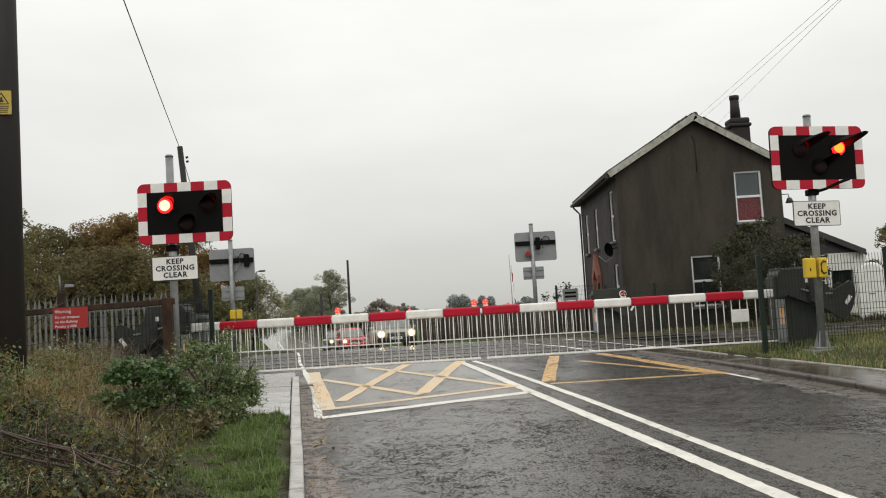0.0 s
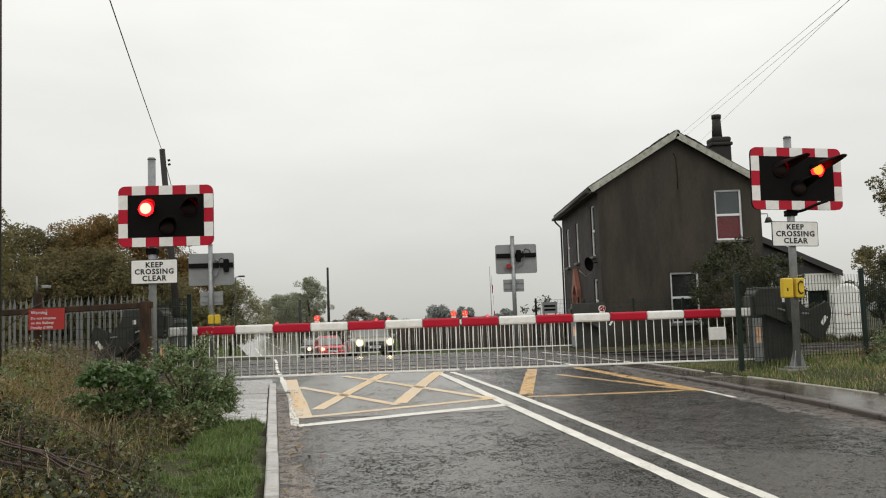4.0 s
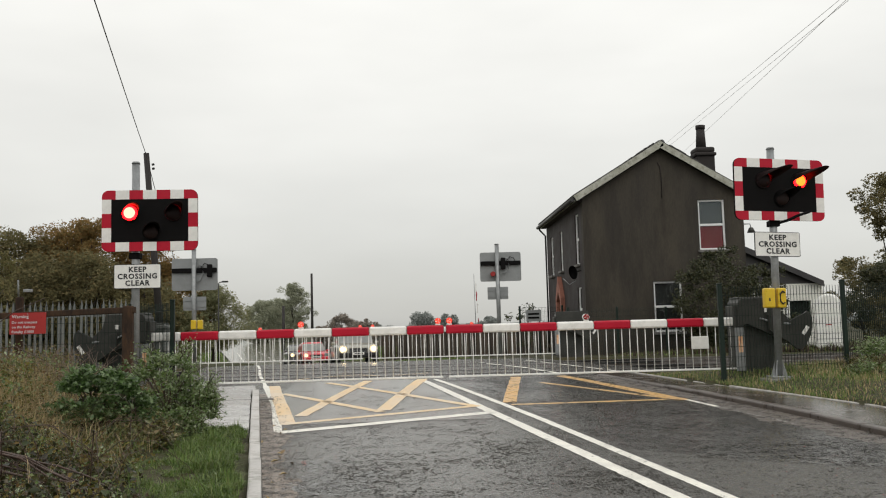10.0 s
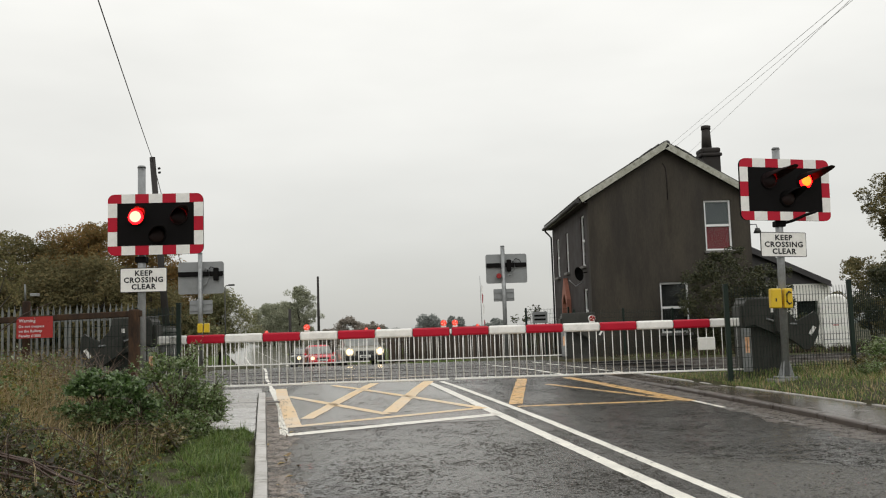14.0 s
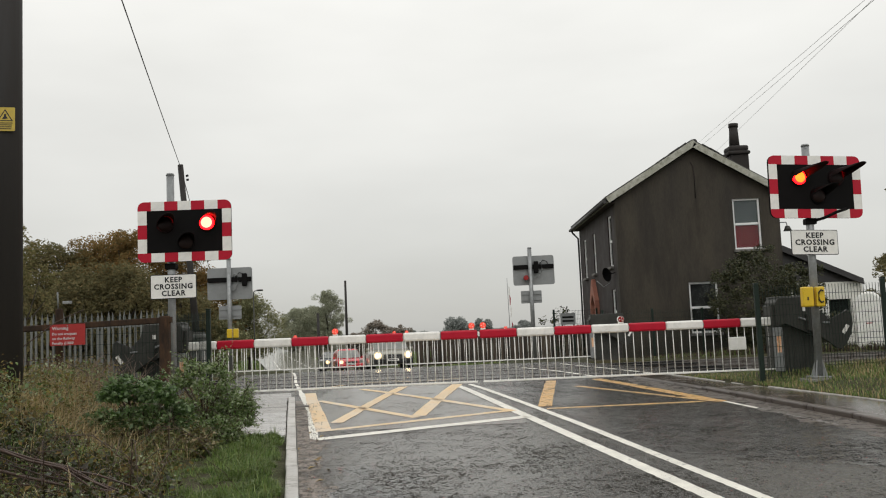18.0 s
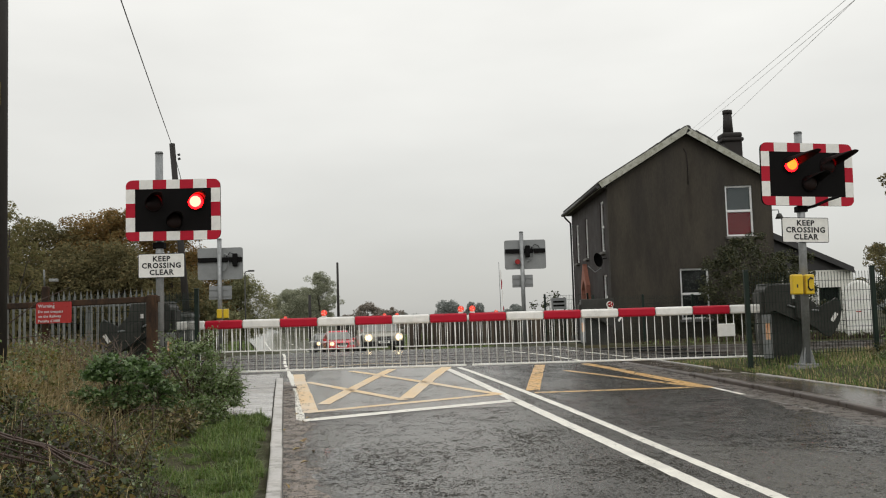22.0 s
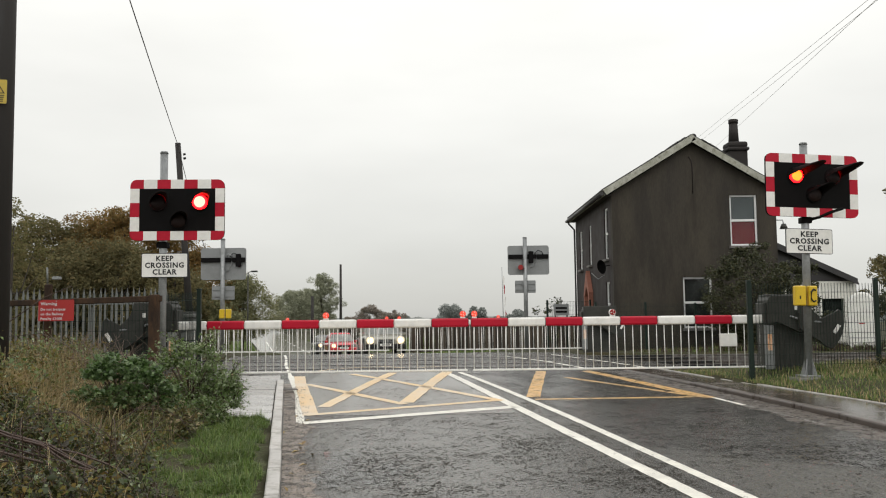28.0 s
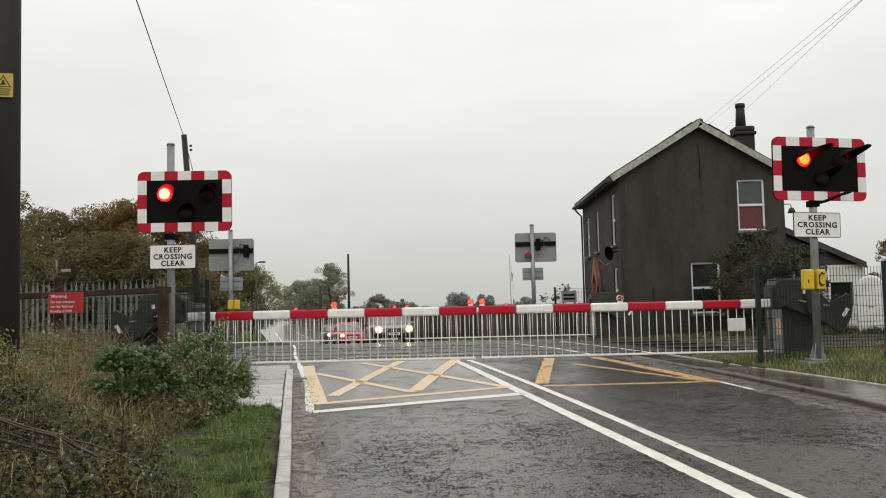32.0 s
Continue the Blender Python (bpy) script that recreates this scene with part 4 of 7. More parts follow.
def signal_head(parent, z, face, hood_turn, lit, shift, hood_rise=0.0, size=(1.42, 0.905), spread=1.0, drop=0.0):
    """Board with a red and white border and three hooded lamps; the two red ones turn a lit or an unlit face to the road."""
    w, h, b = *size, 0.135
    head = part("backboard", plate(bmesh.new(), rounded(w, h, 0.10), -0.02, 0.02), "black", parent, "matt black signal backboard")
    head.matrix_basis = pose(shift, -0.10, z, 0, 0, face)
    cw, ch = w / 7, h / 5
    for i in range(7):
        for k in (-1, 1):
            pts = [(-cw / 2, -b / 2), (cw / 2, -b / 2), (cw / 2, b / 2), (-cw / 2, b / 2)]
            if i in (0, 6):
                sx, sz = (-1 if i == 0 else 1), k
                r = 0.095
                cx, cz = sx * (cw / 2 - r), sz * (b / 2 - r)
                arc = [(cx + sx * r * math.sin(radians(a)), cz + sz * r * math.cos(radians(a))) for a in range(0, 91, 15)]
                pts = arc + [(sx * cw / 2, -sz * b / 2), (-sx * cw / 2, -sz * b / 2), (-sx * cw / 2, sz * b / 2)]
            ob = part("border_panel", plate(bmesh.new(), pts, -0.0235, -0.02), "red_sheet" if i % 2 == 0 else "white_sheet", head)
            ob.location = (-w / 2 + cw * (i + 0.5), 0, k * (h - b) / 2)
    for i in range(3):
        for k in (-1, 1):
            hh = (h - 2 * b) / 3
            ob = part("border_panel", B(-b / 2, b / 2, -0.0235, -0.02, -hh / 2, hh / 2), "white_sheet" if i % 2 == 0 else "red_sheet", head)
            ob.location = (k * (w - b) / 2, 0, (i - 1) * hh)
    inserts = []
    for n, (lx, lz) in enumerate([(x * spread, z * spread - drop) for x, z in LENS]):
        # hollow lamp ring and hood
        bm = bmesh.new()
        seg, long, top = 28, 0.035, 0.36 if n < 2 else 0.24
        rings = []
        for r in (0.124, 0.116):
            for front in (0, 1):
                row = []
                for i in range(seg):
                    a = 2 * math.pi * i / seg
                    up = max(0.0, math.sin(a) * 1.1 + 0.05)
                    y = -(long + (top - long) * min(1, up)) if front else 0.0
                    p = Vector((r * math.cos(a) - min(0.0, y + long) * math.tan(radians(hood_turn)), y, r * math.sin(a) - min(0.0, y + long) * hood_rise))
                    row.append(bm.verts.new(p))
                rings.append(row)
        for i in range(seg):
            j = (i + 1) % seg
            for a, c in ((0, 1), (3, 2), (1, 3), (2, 0)):
                bm.faces.new((rings[a][i], rings[a][j], rings[c][j], rings[c][i])).smooth = True
        hood = part("hood", bm, "hood_red" if n < 2 else "black", head, "black curved lamp hood")
        hood.location = (lx, -0.022, lz)
        # lens disc, domed on both faces
        for mat, sgn in (((lit if n < 2 else "amber_off"), -1),) + ((("lamp_off", 1),) if n < 2 else ()):
            bm = bmesh.new()
            c = bm.verts.new((0, sgn * 0.035, 0))
            prev = None
            for r, y in ((0.04, 0.033), (0.082, 0.023), (0.096, 0.016), (0.105, 0.009), (0.111 if sgn < 0 else 0.1155, 0.0)):
                row = [bm.verts.new((r * math.cos(2 * math.pi * i / 24), sgn * y, r * math.sin(2 * math.pi * i / 24))) for i in range(24)]
                for i in range(24):
                    j = (i + 1) % 24
                    f = bm.faces.new((c, row[i], row[j])) if prev is None else bm.faces.new((prev[i], row[i], row[j], prev[j]))
                    f.smooth = True
                    f.material_index = 0 if r < 0.09 else 1
                prev = row
            bmesh.ops.recalc_face_normals(bm, faces=bm.faces)
            for f in bm.faces:
                f.normal_update()
            if sum(f.normal.y for f in bm.faces) * sgn < 0:
                for f in bm.faces:
                    f.normal_flip()
            if sgn < 0:
                lens = part("signal_lens", bm, mat, head, "red signal lens that flashes" if n < 2 else "unlit amber signal lens")
                if n < 2:
                    lens.data.materials.append(M["lamp_rim"])
                lens.matrix_basis = pose(lx, -0.05, lz, 0, 0, 0)
            else:
                part("lens_back", bm, mat, lens, "dark face of the red lens")
        if n < 2:
            inserts.append(lens)
    bm = B(-0.30, 0.30, 0.02, 0.16, 0.02, 0.16, bev=0.01)
    part("lamp_housing", bm, "black", head, "black lamp housing behind the board")
    return head, inserts


def keep_clear(parent, z, face):
    s = part("sign_plate", plate(bmesh.new(), rounded(0.68, 0.36, 0.02, 3), -0.012, 0.0), "ink", parent, "white KEEP CROSSING CLEAR plate with a black border")
    s.matrix_basis = pose(0, -0.07, z, 0, 0, face)
    part("sign_face", plate(bmesh.new(), rounded(0.662, 0.342, 0.015, 3), -0.0145, -0.012), "white_sheet", s)
    for i, word in enumerate(("KEEP", "CROSSING", "CLEAR")):
        lettering("lettering", word, 0.108, "ink", s, pose(0, -0.017, 0.098 - 0.1 * i, 90), "black capital lettering", 0.03, 1.14)
    return s


def front_signal(x, y, z, top, head_z, sign_z, face, sign_face, hood_turn, lit, label, lean=0.0, shift=0.0, sign_shift=0.0, sign_size=1.0, hood_rise=0.0, size=(1.42, 0.905), spread=1.0, drop=0.0):
    s = thing("crossing_signal", label, "crossing signal", pose(x, y, z, 0, lean, 0), "flashing crossing signals")
    part("post", T((0, 0, 0), (0, 0, top), 0.057, seg=16), "steel", s, "galvanised steel post")
    part("post_cap", T((0, 0, top), (0, 0, top + 0.03), 0.064, 0.05, seg=16), "steel", s)
    for dz in (-0.32, 0.32):
        part("clamp", B(-0.09, 0.09, -0.085, 0.07, head_z + dz - 0.025, head_z + dz + 0.025, bev=0.006), "steel", s)
    part("bracket", B(-0.08, 0.08, -0.075, 0.07, head_z - 0.56, head_z - 0.47, bev=0.01), "black", s, "black pivot bracket under the board")
    head, inserts = signal_head(s, head_z, face, hood_turn, lit, shift, hood_rise, size, spread, drop)
    sign = keep_clear(s, sign_z, sign_face)
    sign.location.x = sign_shift
    sign.scale = (sign_size, 1.0, 0.5 + 0.5 * sign_size - 0.03 * (sign_size > 1))
    return s, inserts


def left_signal():
    s, ins = front_signal(-4.10, 13.25, 0.42, 3.60, 2.73, 1.91, 2, 2, 24, "lamp_lit", "grey-posted crossing signal with a red and white bordered board, flashing red", shift=0.240, sign_shift=0.05, size=(1.385, 0.905), spread=1.05, drop=0.03)
    return ins


def right_signal():
    s, ins = front_signal(5.53, 13.42, 0.56, 3.52, 2.87, 2.03, 10, 12, 36, "lamp_side", "crossing signal with a red and white bordered board, flashing orange red", lean=1.1, shift=0.07, size=(1.515, 0.95), spread=1.04, sign_shift=0.02, sign_size=1.16, hood_rise=0.20)
    for a in range(4):
        bm = plate(bmesh.new(), [(0.05, 0.0), (0.125, 0.0), (0.05, 0.26)], -0.006, 0.006)
        g = part("gusset", bm, "steel", s, "triangular steel gusset")
        g.matrix_basis = pose(0, 0, 0.03, 0, 0, 45 + 90 * a)
    part("base_plate", B(-0.15, 0.15, -0.15, 0.15, 0, 0.03, bev=0.005), "steel", s)
    bm = bmesh.new()
    pipe(bm, [(0.05, -0.06, 2.36), (0.16, -0.14, 2.39), (0.34, -0.17, 2.47), (0.5, -0.18, 2.52)], 0.022, 8)
    part("arm", bm, "black", s, "black adjusting arm")
    # two yellow telephone boxes
    for dx, w, d in ((-0.150, 0.165, 0), (0.035, 0.13, 1)):
        b = part("telephone_box", B(dx - w / 2, dx + w / 2, -0.15, -0.03, 1.06, 1.36, bev=0.02), "yellow", s, "yellow emergency telephone box")
        if not d:
            part("box_label", B(dx - 0.02, dx + 0.0, -0.153, -0.15, 1.16, 1.21), "ink", b)
            continue
        bm = bmesh.new()
        pipe(bm, [(dx + 0.035, -0.158, 1.29), (dx + 0.0, -0.162, 1.31), (dx - 0.035, -0.162, 1.27), (dx - 0.035, -0.162, 1.16), (dx, -0.162, 1.12), (dx + 0.035, -0.158, 1.14)], 0.012, 6)
        part("handset_symbol", bm, "ink", b)
    f = thing("concrete_footing", "rough concrete footing in the grass", "footing", pose(5.5, 13.40, 0.44))
    part("block", B(-0.24, 0.22, -0.24, 0.22, 0, 0.12, bev=0.04), "concrete", f)
    return ins


def far_signal(x, y, top, shift, label, lamp_x):
    """A signal of the far side, seen from its back."""
    z = float(prof(y)) - 0.02
    s = thing("crossing_signal", label, "crossing signal", pose(x, y, z), "flashing crossing signals")
    part("post", T((0, 0, 0), (0, 0, top), 0.07, seg=14), "steel", s, "galvanised steel post")
    part("post_cap", T((0, 0, top), (0, 0, top + 0.03), 0.078, 0.06, seg=14), "steel", s)
    bd = part("backboard", plate(bmesh.new(), rounded(1.40, 0.99, 0.07), 0.09, 0.12), "alu", s, "grey back of a signal board")
    bd.location = (shift, 0, top - 0.75)
    part("lamp_bar", B(-0.68, 0.68, 0.0, 0.09, 0.05, 0.19, bev=0.015), "black", bd, "black lamp bar across the back")
    part("lamp_back", B(lamp_x, lamp_x + 0.16, -0.05, 0.05, -0.10, 0.30, bev=0.03), "black", bd, "black lamp housing")
    bm = bmesh.new()
    pipe(bm, [(0.10, 0.05, 0.12), (0.16, 0.0, 0.3), (0.26, -0.02, 0.26), (0.28, 0.0, 0.02), (0.18, 0.02, -0.2), (0.05, 0.0, -0.24)], 0.018, 8)
    part("cable", bm, "alu", bd, "looping grey conduit")
    bm = bmesh.new()
    pipe(bm, [(0.2, 0.04, 0.2), (0.32, 0.0, 0.33), (0.45, 0.0, 0.28), (0.5, 0.03, 0.14)], 0.016, 8)
    part("cable", bm, "cable", bd)
    sp = part("sign_back", plate(bmesh.new(), rounded(0.70, 0.42, 0.02, 2), 0.07, 0.09), "alu", s, "grey back of a small plate")
    sp.location.z = top - 1.65
    for dz in (0.1, -0.1):
        part("channel", B(-0.34, 0.34, 0.045, 0.07, dz - 0.02, dz + 0.02), "alu", sp)
    return s


def far_signals():
    s = far_signal(-6.70, 27.5, 3.60, 0.0, "back of a far crossing signal with a yellow telephone box", 0.40)
    for dx in (-0.07, 0.13):
        part("telephone_box", B(dx, dx + 0.16, -0.14, -0.02, 1.16, 1.44, bev=0.02), "yellow", s, "yellow emergency telephone box")
    s = far_signal(2.90, 30.0, 3.86, 0.12, "back of a far crossing signal beside the house", 0.0)
    part("red_lens_edge", T((-0.16, 0.02, 2.86), (-0.16, -0.12, 2.86), 0.085, seg=14), "red_lens", s, "red lamp seen at the board's edge")


# ---- barriers ----
def boom_lamp(parent, x, z, lit):
    """A round lamp on a short foot: pale rim, ribbed red lens to the road, small pale hub."""
    b = part("boom_lamp", B(x - 0.04, x + 0.04, -0.035, 0.035, z, z + 0.03, bev=0.008), "white_sheet", parent, "lamp on top of the boom")
    zc = z + 0.072
    part("lamp_body", tube(bmesh.new(), (x, -0.025, zc), (x, 0.05, zc), 0.052, seg=20), "white_sheet" if not lit else "red_lens", b, "round lamp body")
    part("lamp_lens", tube(bmesh.new(), (x, -0.025, zc), (x, -0.048, zc), 0.049, 0.040, seg=20), "boom_red" if lit else "red_lens", b, "glowing red lamp lens" if lit else "unlit red lamp lens")
    for k in range(3):
        part("lens_bar", B(-0.004, 0.004, -0.052, -0.044, 0.012, 0.040, m=pose(x, 0, zc, 0, 120 * k + 20, 0)), "white_sheet", b)


def barrier(name, label, pivot, length, side, first_red, lamps, sag=0.0, reach=0.45, bar_gap=0.128, hung=True):
    """A half barrier: pivot post with machine, and a striped boom with a hanging skirt. side: +1 if the boom runs to +x."""
    px, py, pz = pivot
    g = thing("level_crossing_barrier", label, "crossing barrier", pose(px, py, pz), "crossing barriers")
    top, th = 1.03, 0.14
    boom = part("boom", tube(bmesh.new(), (-side * reach, 0, top - th / 2), (side * length, 0, top - th / 2), 0.040, seg=8), "alu", g, "boom core tube")
    n = int(math.ceil(length / 0.602))
    for i in range(n):
        a, b = i * 0.602, min((i + 1) * 0.602, length)
        red = (i % 2 == 0) == first_red
        lo, hi = sorted((side * (length - a), side * (length - b)))
        bm = B(lo + 0.001, hi - 0.001, -0.05, 0.05, top - th, top, bev=0.028)
        part("boom_band", bm, "red_sheet" if red else "white_sheet", boom)
    if hung:
        lo, hi = sorted((side * (-0.35 if reach else 0.0), side * (length - 0.03)))
        rail = part("skirt_rail", B(lo, hi, -0.014, 0.014, 0.185, 0.215, bev=0.005), "white_sheet", g, "white bottom rail of the skirt")
        count = int((hi - lo) / bar_gap)
        proto = None
        for i in range(count + 1):
            x = lo + 0.02 + i * bar_gap
            if proto is None:
                proto = part("skirt_bar", T((0, 0, 0.20), (0, 0, top - th + 0.004), 0.0072, seg=6), "white_sheet", rail)
                proto.location.x = x
            else:
                share("skirt_bar", proto, rail, pose(x, random.uniform(-0.006, 0.006), 0, random.uniform(-0.5, 0.5), random.uniform(-0.5, 0.5)))
    for x, lit in lamps:
        boom_lamp(boom, side * x, top - 0.004, lit)
    return g


def machine(g, side, mirrored=False):
    """The barrier's drive: cabinet, sloping head, counterweight arm. In the barrier's space, boom to -side."""
    s = side
    X = lambda a, b: sorted((s * a, s * b))
    part("cabinet", B(*X(0.08, 0.72), -0.02, 0.62, -0.02, 0.90, bev=0.02), "dark_steel", g, "dark grey ribbed drive cabinet")
    for i in range(7):
        part("rib", B(*X(0.12 + 0.085 * i, 0.145 + 0.085 * i), -0.028, -0.02, 0.02, 0.78), "dark_steel", g)
    pts = [(0.0, 0.88), (0.0, 1.26), (0.04, 1.33), (0.62, 1.34), (0.66, 1.12), (0.82, 0.99), (0.84, 0.58), (0.58, 0.71), (0.14, 0.93)]
    part("head", plate(bmesh.new(), [(s * a, z) for a, z in pts], -0.16, 0.34, bev=0.012), "dark_steel", g, "dark grey sloping drive head")
    part("end_box", B(*X(-0.06, 0.12), -0.10, 0.28, 0.86, 1.22, bev=0.015), "dark_steel", g, "dark end box round the boom")
    k = 0.84 if s < 0 else 0.90
    pts = [(a * k, z) for a, z in ((0.50, 1.06), (0.90, 0.94), (1.14, 1.04), (1.22, 1.10), (1.29, 1.04), (1.31, 0.90), (1.27, 0.72), (1.16, 0.54), (1.08, 0.48), (0.98, 0.50), (0.86, 0.62), (0.52, 0.80))]
    part("counterweight", plate(bmesh.new(), [(s * a, z) for a, z in pts], -0.24, -0.17, bev=0.01), "dark_steel", g, "dark grey counterweight arm")
    part("label_plate", B(-0.075, 0.075, -0.255, -0.243, -0.028, 0.028, m=pose(s * 1.16 * k, 0, 0.79, 0, -56 * s, 0)), "white_sheet", g, "small white plate on the counterweight")
    part("lid", B(*X(0.02, 0.60), -0.13, 0.30, 1.335, 1.352, bev=0.004), "old_steel", g, "weathered grey lid of the drive head")
    part("link", pipe(bmesh.new(), [(s * 0.34, -0.18, 1.0), (s * 0.55, -0.19, 0.93), (s * 0.80, -0.25, 0.90)], 0.018, 6), "steel", g, "bare steel link rod")
    part("guard", B(*X(-0.06, 0.09), -0.13, -0.10, 0.16, 0.86, bev=0.008), "steel", g, "bright steel guard plate")
    # strip added to carry the light glint seen on the steel guard
    part("face_plate", B(*X(-0.015, 0.055), -0.136, -0.13, 0.46, 0.72, bev=0.002), "amber_glint", g, "painted amber glint on the guard plate")
    part("notice", B(*X(0.42, 0.47), -0.172, -0.161, 1.10, 1.17), "white_sheet", g)
    part("notice", B(*X(0.47, 0.49), -0.172, -0.161, 0.98, 1.0), "white_sheet", g)
    part("plinth", B(*X(0.02, 0.8), -0.08, 0.7, -0.25, 0.0, bev=0.015), "concrete", g, "concrete plinth")


def barriers():
    z = 0.47
    g = barrier("front", "lowered red and white half barrier with white skirt and drive machine", (5.26, 14.4, z), 4.75, -1, True, ((2.46, False), (4.69, True)), reach=0.25)
    machine(g, 1)
    bx = part("boom_box", B(-0.76, -0.49, -0.10, -0.03, 0.53, 0.735, bev=0.01), "white_grp", g, "cream box fixed to the skirt")
    part("box_lid", B(-0.73, -0.63, -0.105, -0.10, 0.56, 0.70), "white_sheet", bx)
    g = barrier("front", "lowered red and white half barrier with a white skirt", (-4.25, 14.4, z), 4.73, 1, True, ((4.635, True), (2.43, True)), reach=0.25)
    machine(g, -1)
    z = 0.455
    g = barrier("far", "far half barrier lowered across the road", (4.05, 25.2, z), 5.3, -1, True, ((2.4, True), (5.2, True)))
    machine(g, 1)
    part("face_plate", B(-0.02, 0.9, -0.22, -0.17, 1.0, 1.37, bev=0.01), "dark_steel", g)
    g = barrier("far", "far half barrier lowered across the road", (-6.9, 25.2, z), 5.5, 1, True, ((2.6, True), (5.4, True)))
    machine(g, -1)


def flash_rows(lens, base, period, on, first):
    """The lens turns half round, in a tenth of a second, each time its lamp lights or goes out."""
    rest = lens.matrix_basis.copy()
    flips = sorted([(base + period * k, first) for k in range(-2, 40)] + [(base + period * k + on, not first) for k in range(-2, 40)])
    state = [lit for t, lit in flips if t <= 0.0][-1]
    angle = 0.0 if state else 180.0
    rows = [(0.0, rest @ pose(0, 0, 0, 0, 0, angle))]
    for t, lit in flips:
        if 0.06 < t < 31.996:
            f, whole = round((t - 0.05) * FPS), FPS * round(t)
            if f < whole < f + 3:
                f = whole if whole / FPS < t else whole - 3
            if f + 3 > 32 * FPS:
                continue
            for k in range(4):
                rows.append(((f + k) / FPS, rest @ pose(0, 0, 0, 0, 0, angle + 60.0 * k)))
            angle += 180.0
    if rows[-1][0] < 31.999:
        rows.append((32.0, rest @ pose(0, 0, 0, 0, 0, angle)))
    return rows


# ---- the house ----
def wall_cells(bm, x0, x1, z0, z1, y0, y1, holes):
    """A wall in the xz plane from y0 to y1 with rectangular holes (xa, xb, za, zb)."""
    xs = sorted({x0, x1, *[h[0] for h in holes], *[h[1] for h in holes]})
    zs = sorted({z0, z1, *[h[2] for h in holes], *[h[3] for h in holes]})
    for a, b in zip(xs, xs[1:]):
        for c, d in zip(zs, zs[1:]):
            mx, mz = (a + b) / 2, (c + d) / 2
            if not any(h[0] < mx < h[1] and h[2] < mz < h[3] for h in holes):
                box(bm, a, b, y0, y1, c, d)
    bmesh.ops.remove_doubles(bm, verts=bm.verts, dist=0.001)
    gone = [f for f in bm.faces if any(g is not f and set(g.verts) == set(f.verts) for g in f.verts[0].link_faces)]
    bmesh.ops.delete(bm, geom=gone, context="FACES")
    bmesh.ops.dissolve_limit(bm, angle_limit=0.01, verts=bm.verts, edges=bm.edges)
    return bm


def sash(parent, x0, x1, z0, z1, y, lower="glass", m=None, sill="concrete", f=0.065):
    """A white sash window: frame, meeting rail, panes and the sheets close behind them."""
    w = part("window", bmesh.new(), "upvc", parent, "white framed sash window")
    if m:
        w.matrix_basis = m
    zm = (z0 + z1) / 2
    for name, a in (("frame_side", (x0, x0 + f, z0, z1)), ("frame_side", (x1 - f, x1, z0, z1)), ("frame_top", (x0 + f, x1 - f, z1 - f, z1)), ("frame_bottom", (x0 + f, x1 - f, z0, z0 + f)), ("meeting_rail", (x0 + f, x1 - f, zm - 0.04, zm + 0.04))):
        part(name, B(a[0], a[1], y, y + 0.07, a[2], a[3], bev=0.008), "upvc", w)
    for a, b in ((z0 + f, zm - 0.04), (zm + 0.04, z1 - f)):
        pane = part("pane", B(x0 + f, x1 - f, y + 0.03, y + 0.038, a, b), "pane", w, "window glass")
        pane.visible_shadow = False
    # near-black sheets close behind the glass stand for the unlit room
    part("pane_backing", B(x0 + f, x1 - f, y + 0.07, y + 0.085, z0 + f, zm), "blind" if lower == "blind" else "room", w, "red blind in the lower sash" if lower == "blind" else "")
    part("pane_backing", B(x0 + f, x1 - f, y + 0.07, y + 0.085, zm, z1 - f), "grey_backing" if lower == "blind" else "room", w)
    part("sill", B(x0 - 0.06, x1 + 0.06, y - 0.16, y + 0.06, z0 - 0.09, z0, bev=0.012), sill, w, "stone window sill")
    return w


def pane_material():
    m = bpy.data.materials.new("window_glass")
    m.use_nodes = True
    n, l = m.node_tree.nodes, m.node_tree.links
    n.remove(n["Principled BSDF"])
    clear, shine, mix, fr = n.new("ShaderNodeBsdfTransparent"), n.new("ShaderNodeBsdfGlossy"), n.new("ShaderNodeMixShader"), n.new("ShaderNodeFresnel")
    clear.inputs["Color"].default_value = (0.88, 0.91, 0.90, 1)
    shine.inputs["Roughness"].default_value = 0.04
    fr.inputs["IOR"].default_value = 1.36
    l.new(fr.outputs[0], mix.inputs[0])
    l.new(clear.outputs[0], mix.inputs[1])
    l.new(shine.outputs[0], mix.inputs[2])
    l.new(mix.outputs[0], n["Material Output"].inputs["Surface"])
    return m


M["pane"] = pane_material()


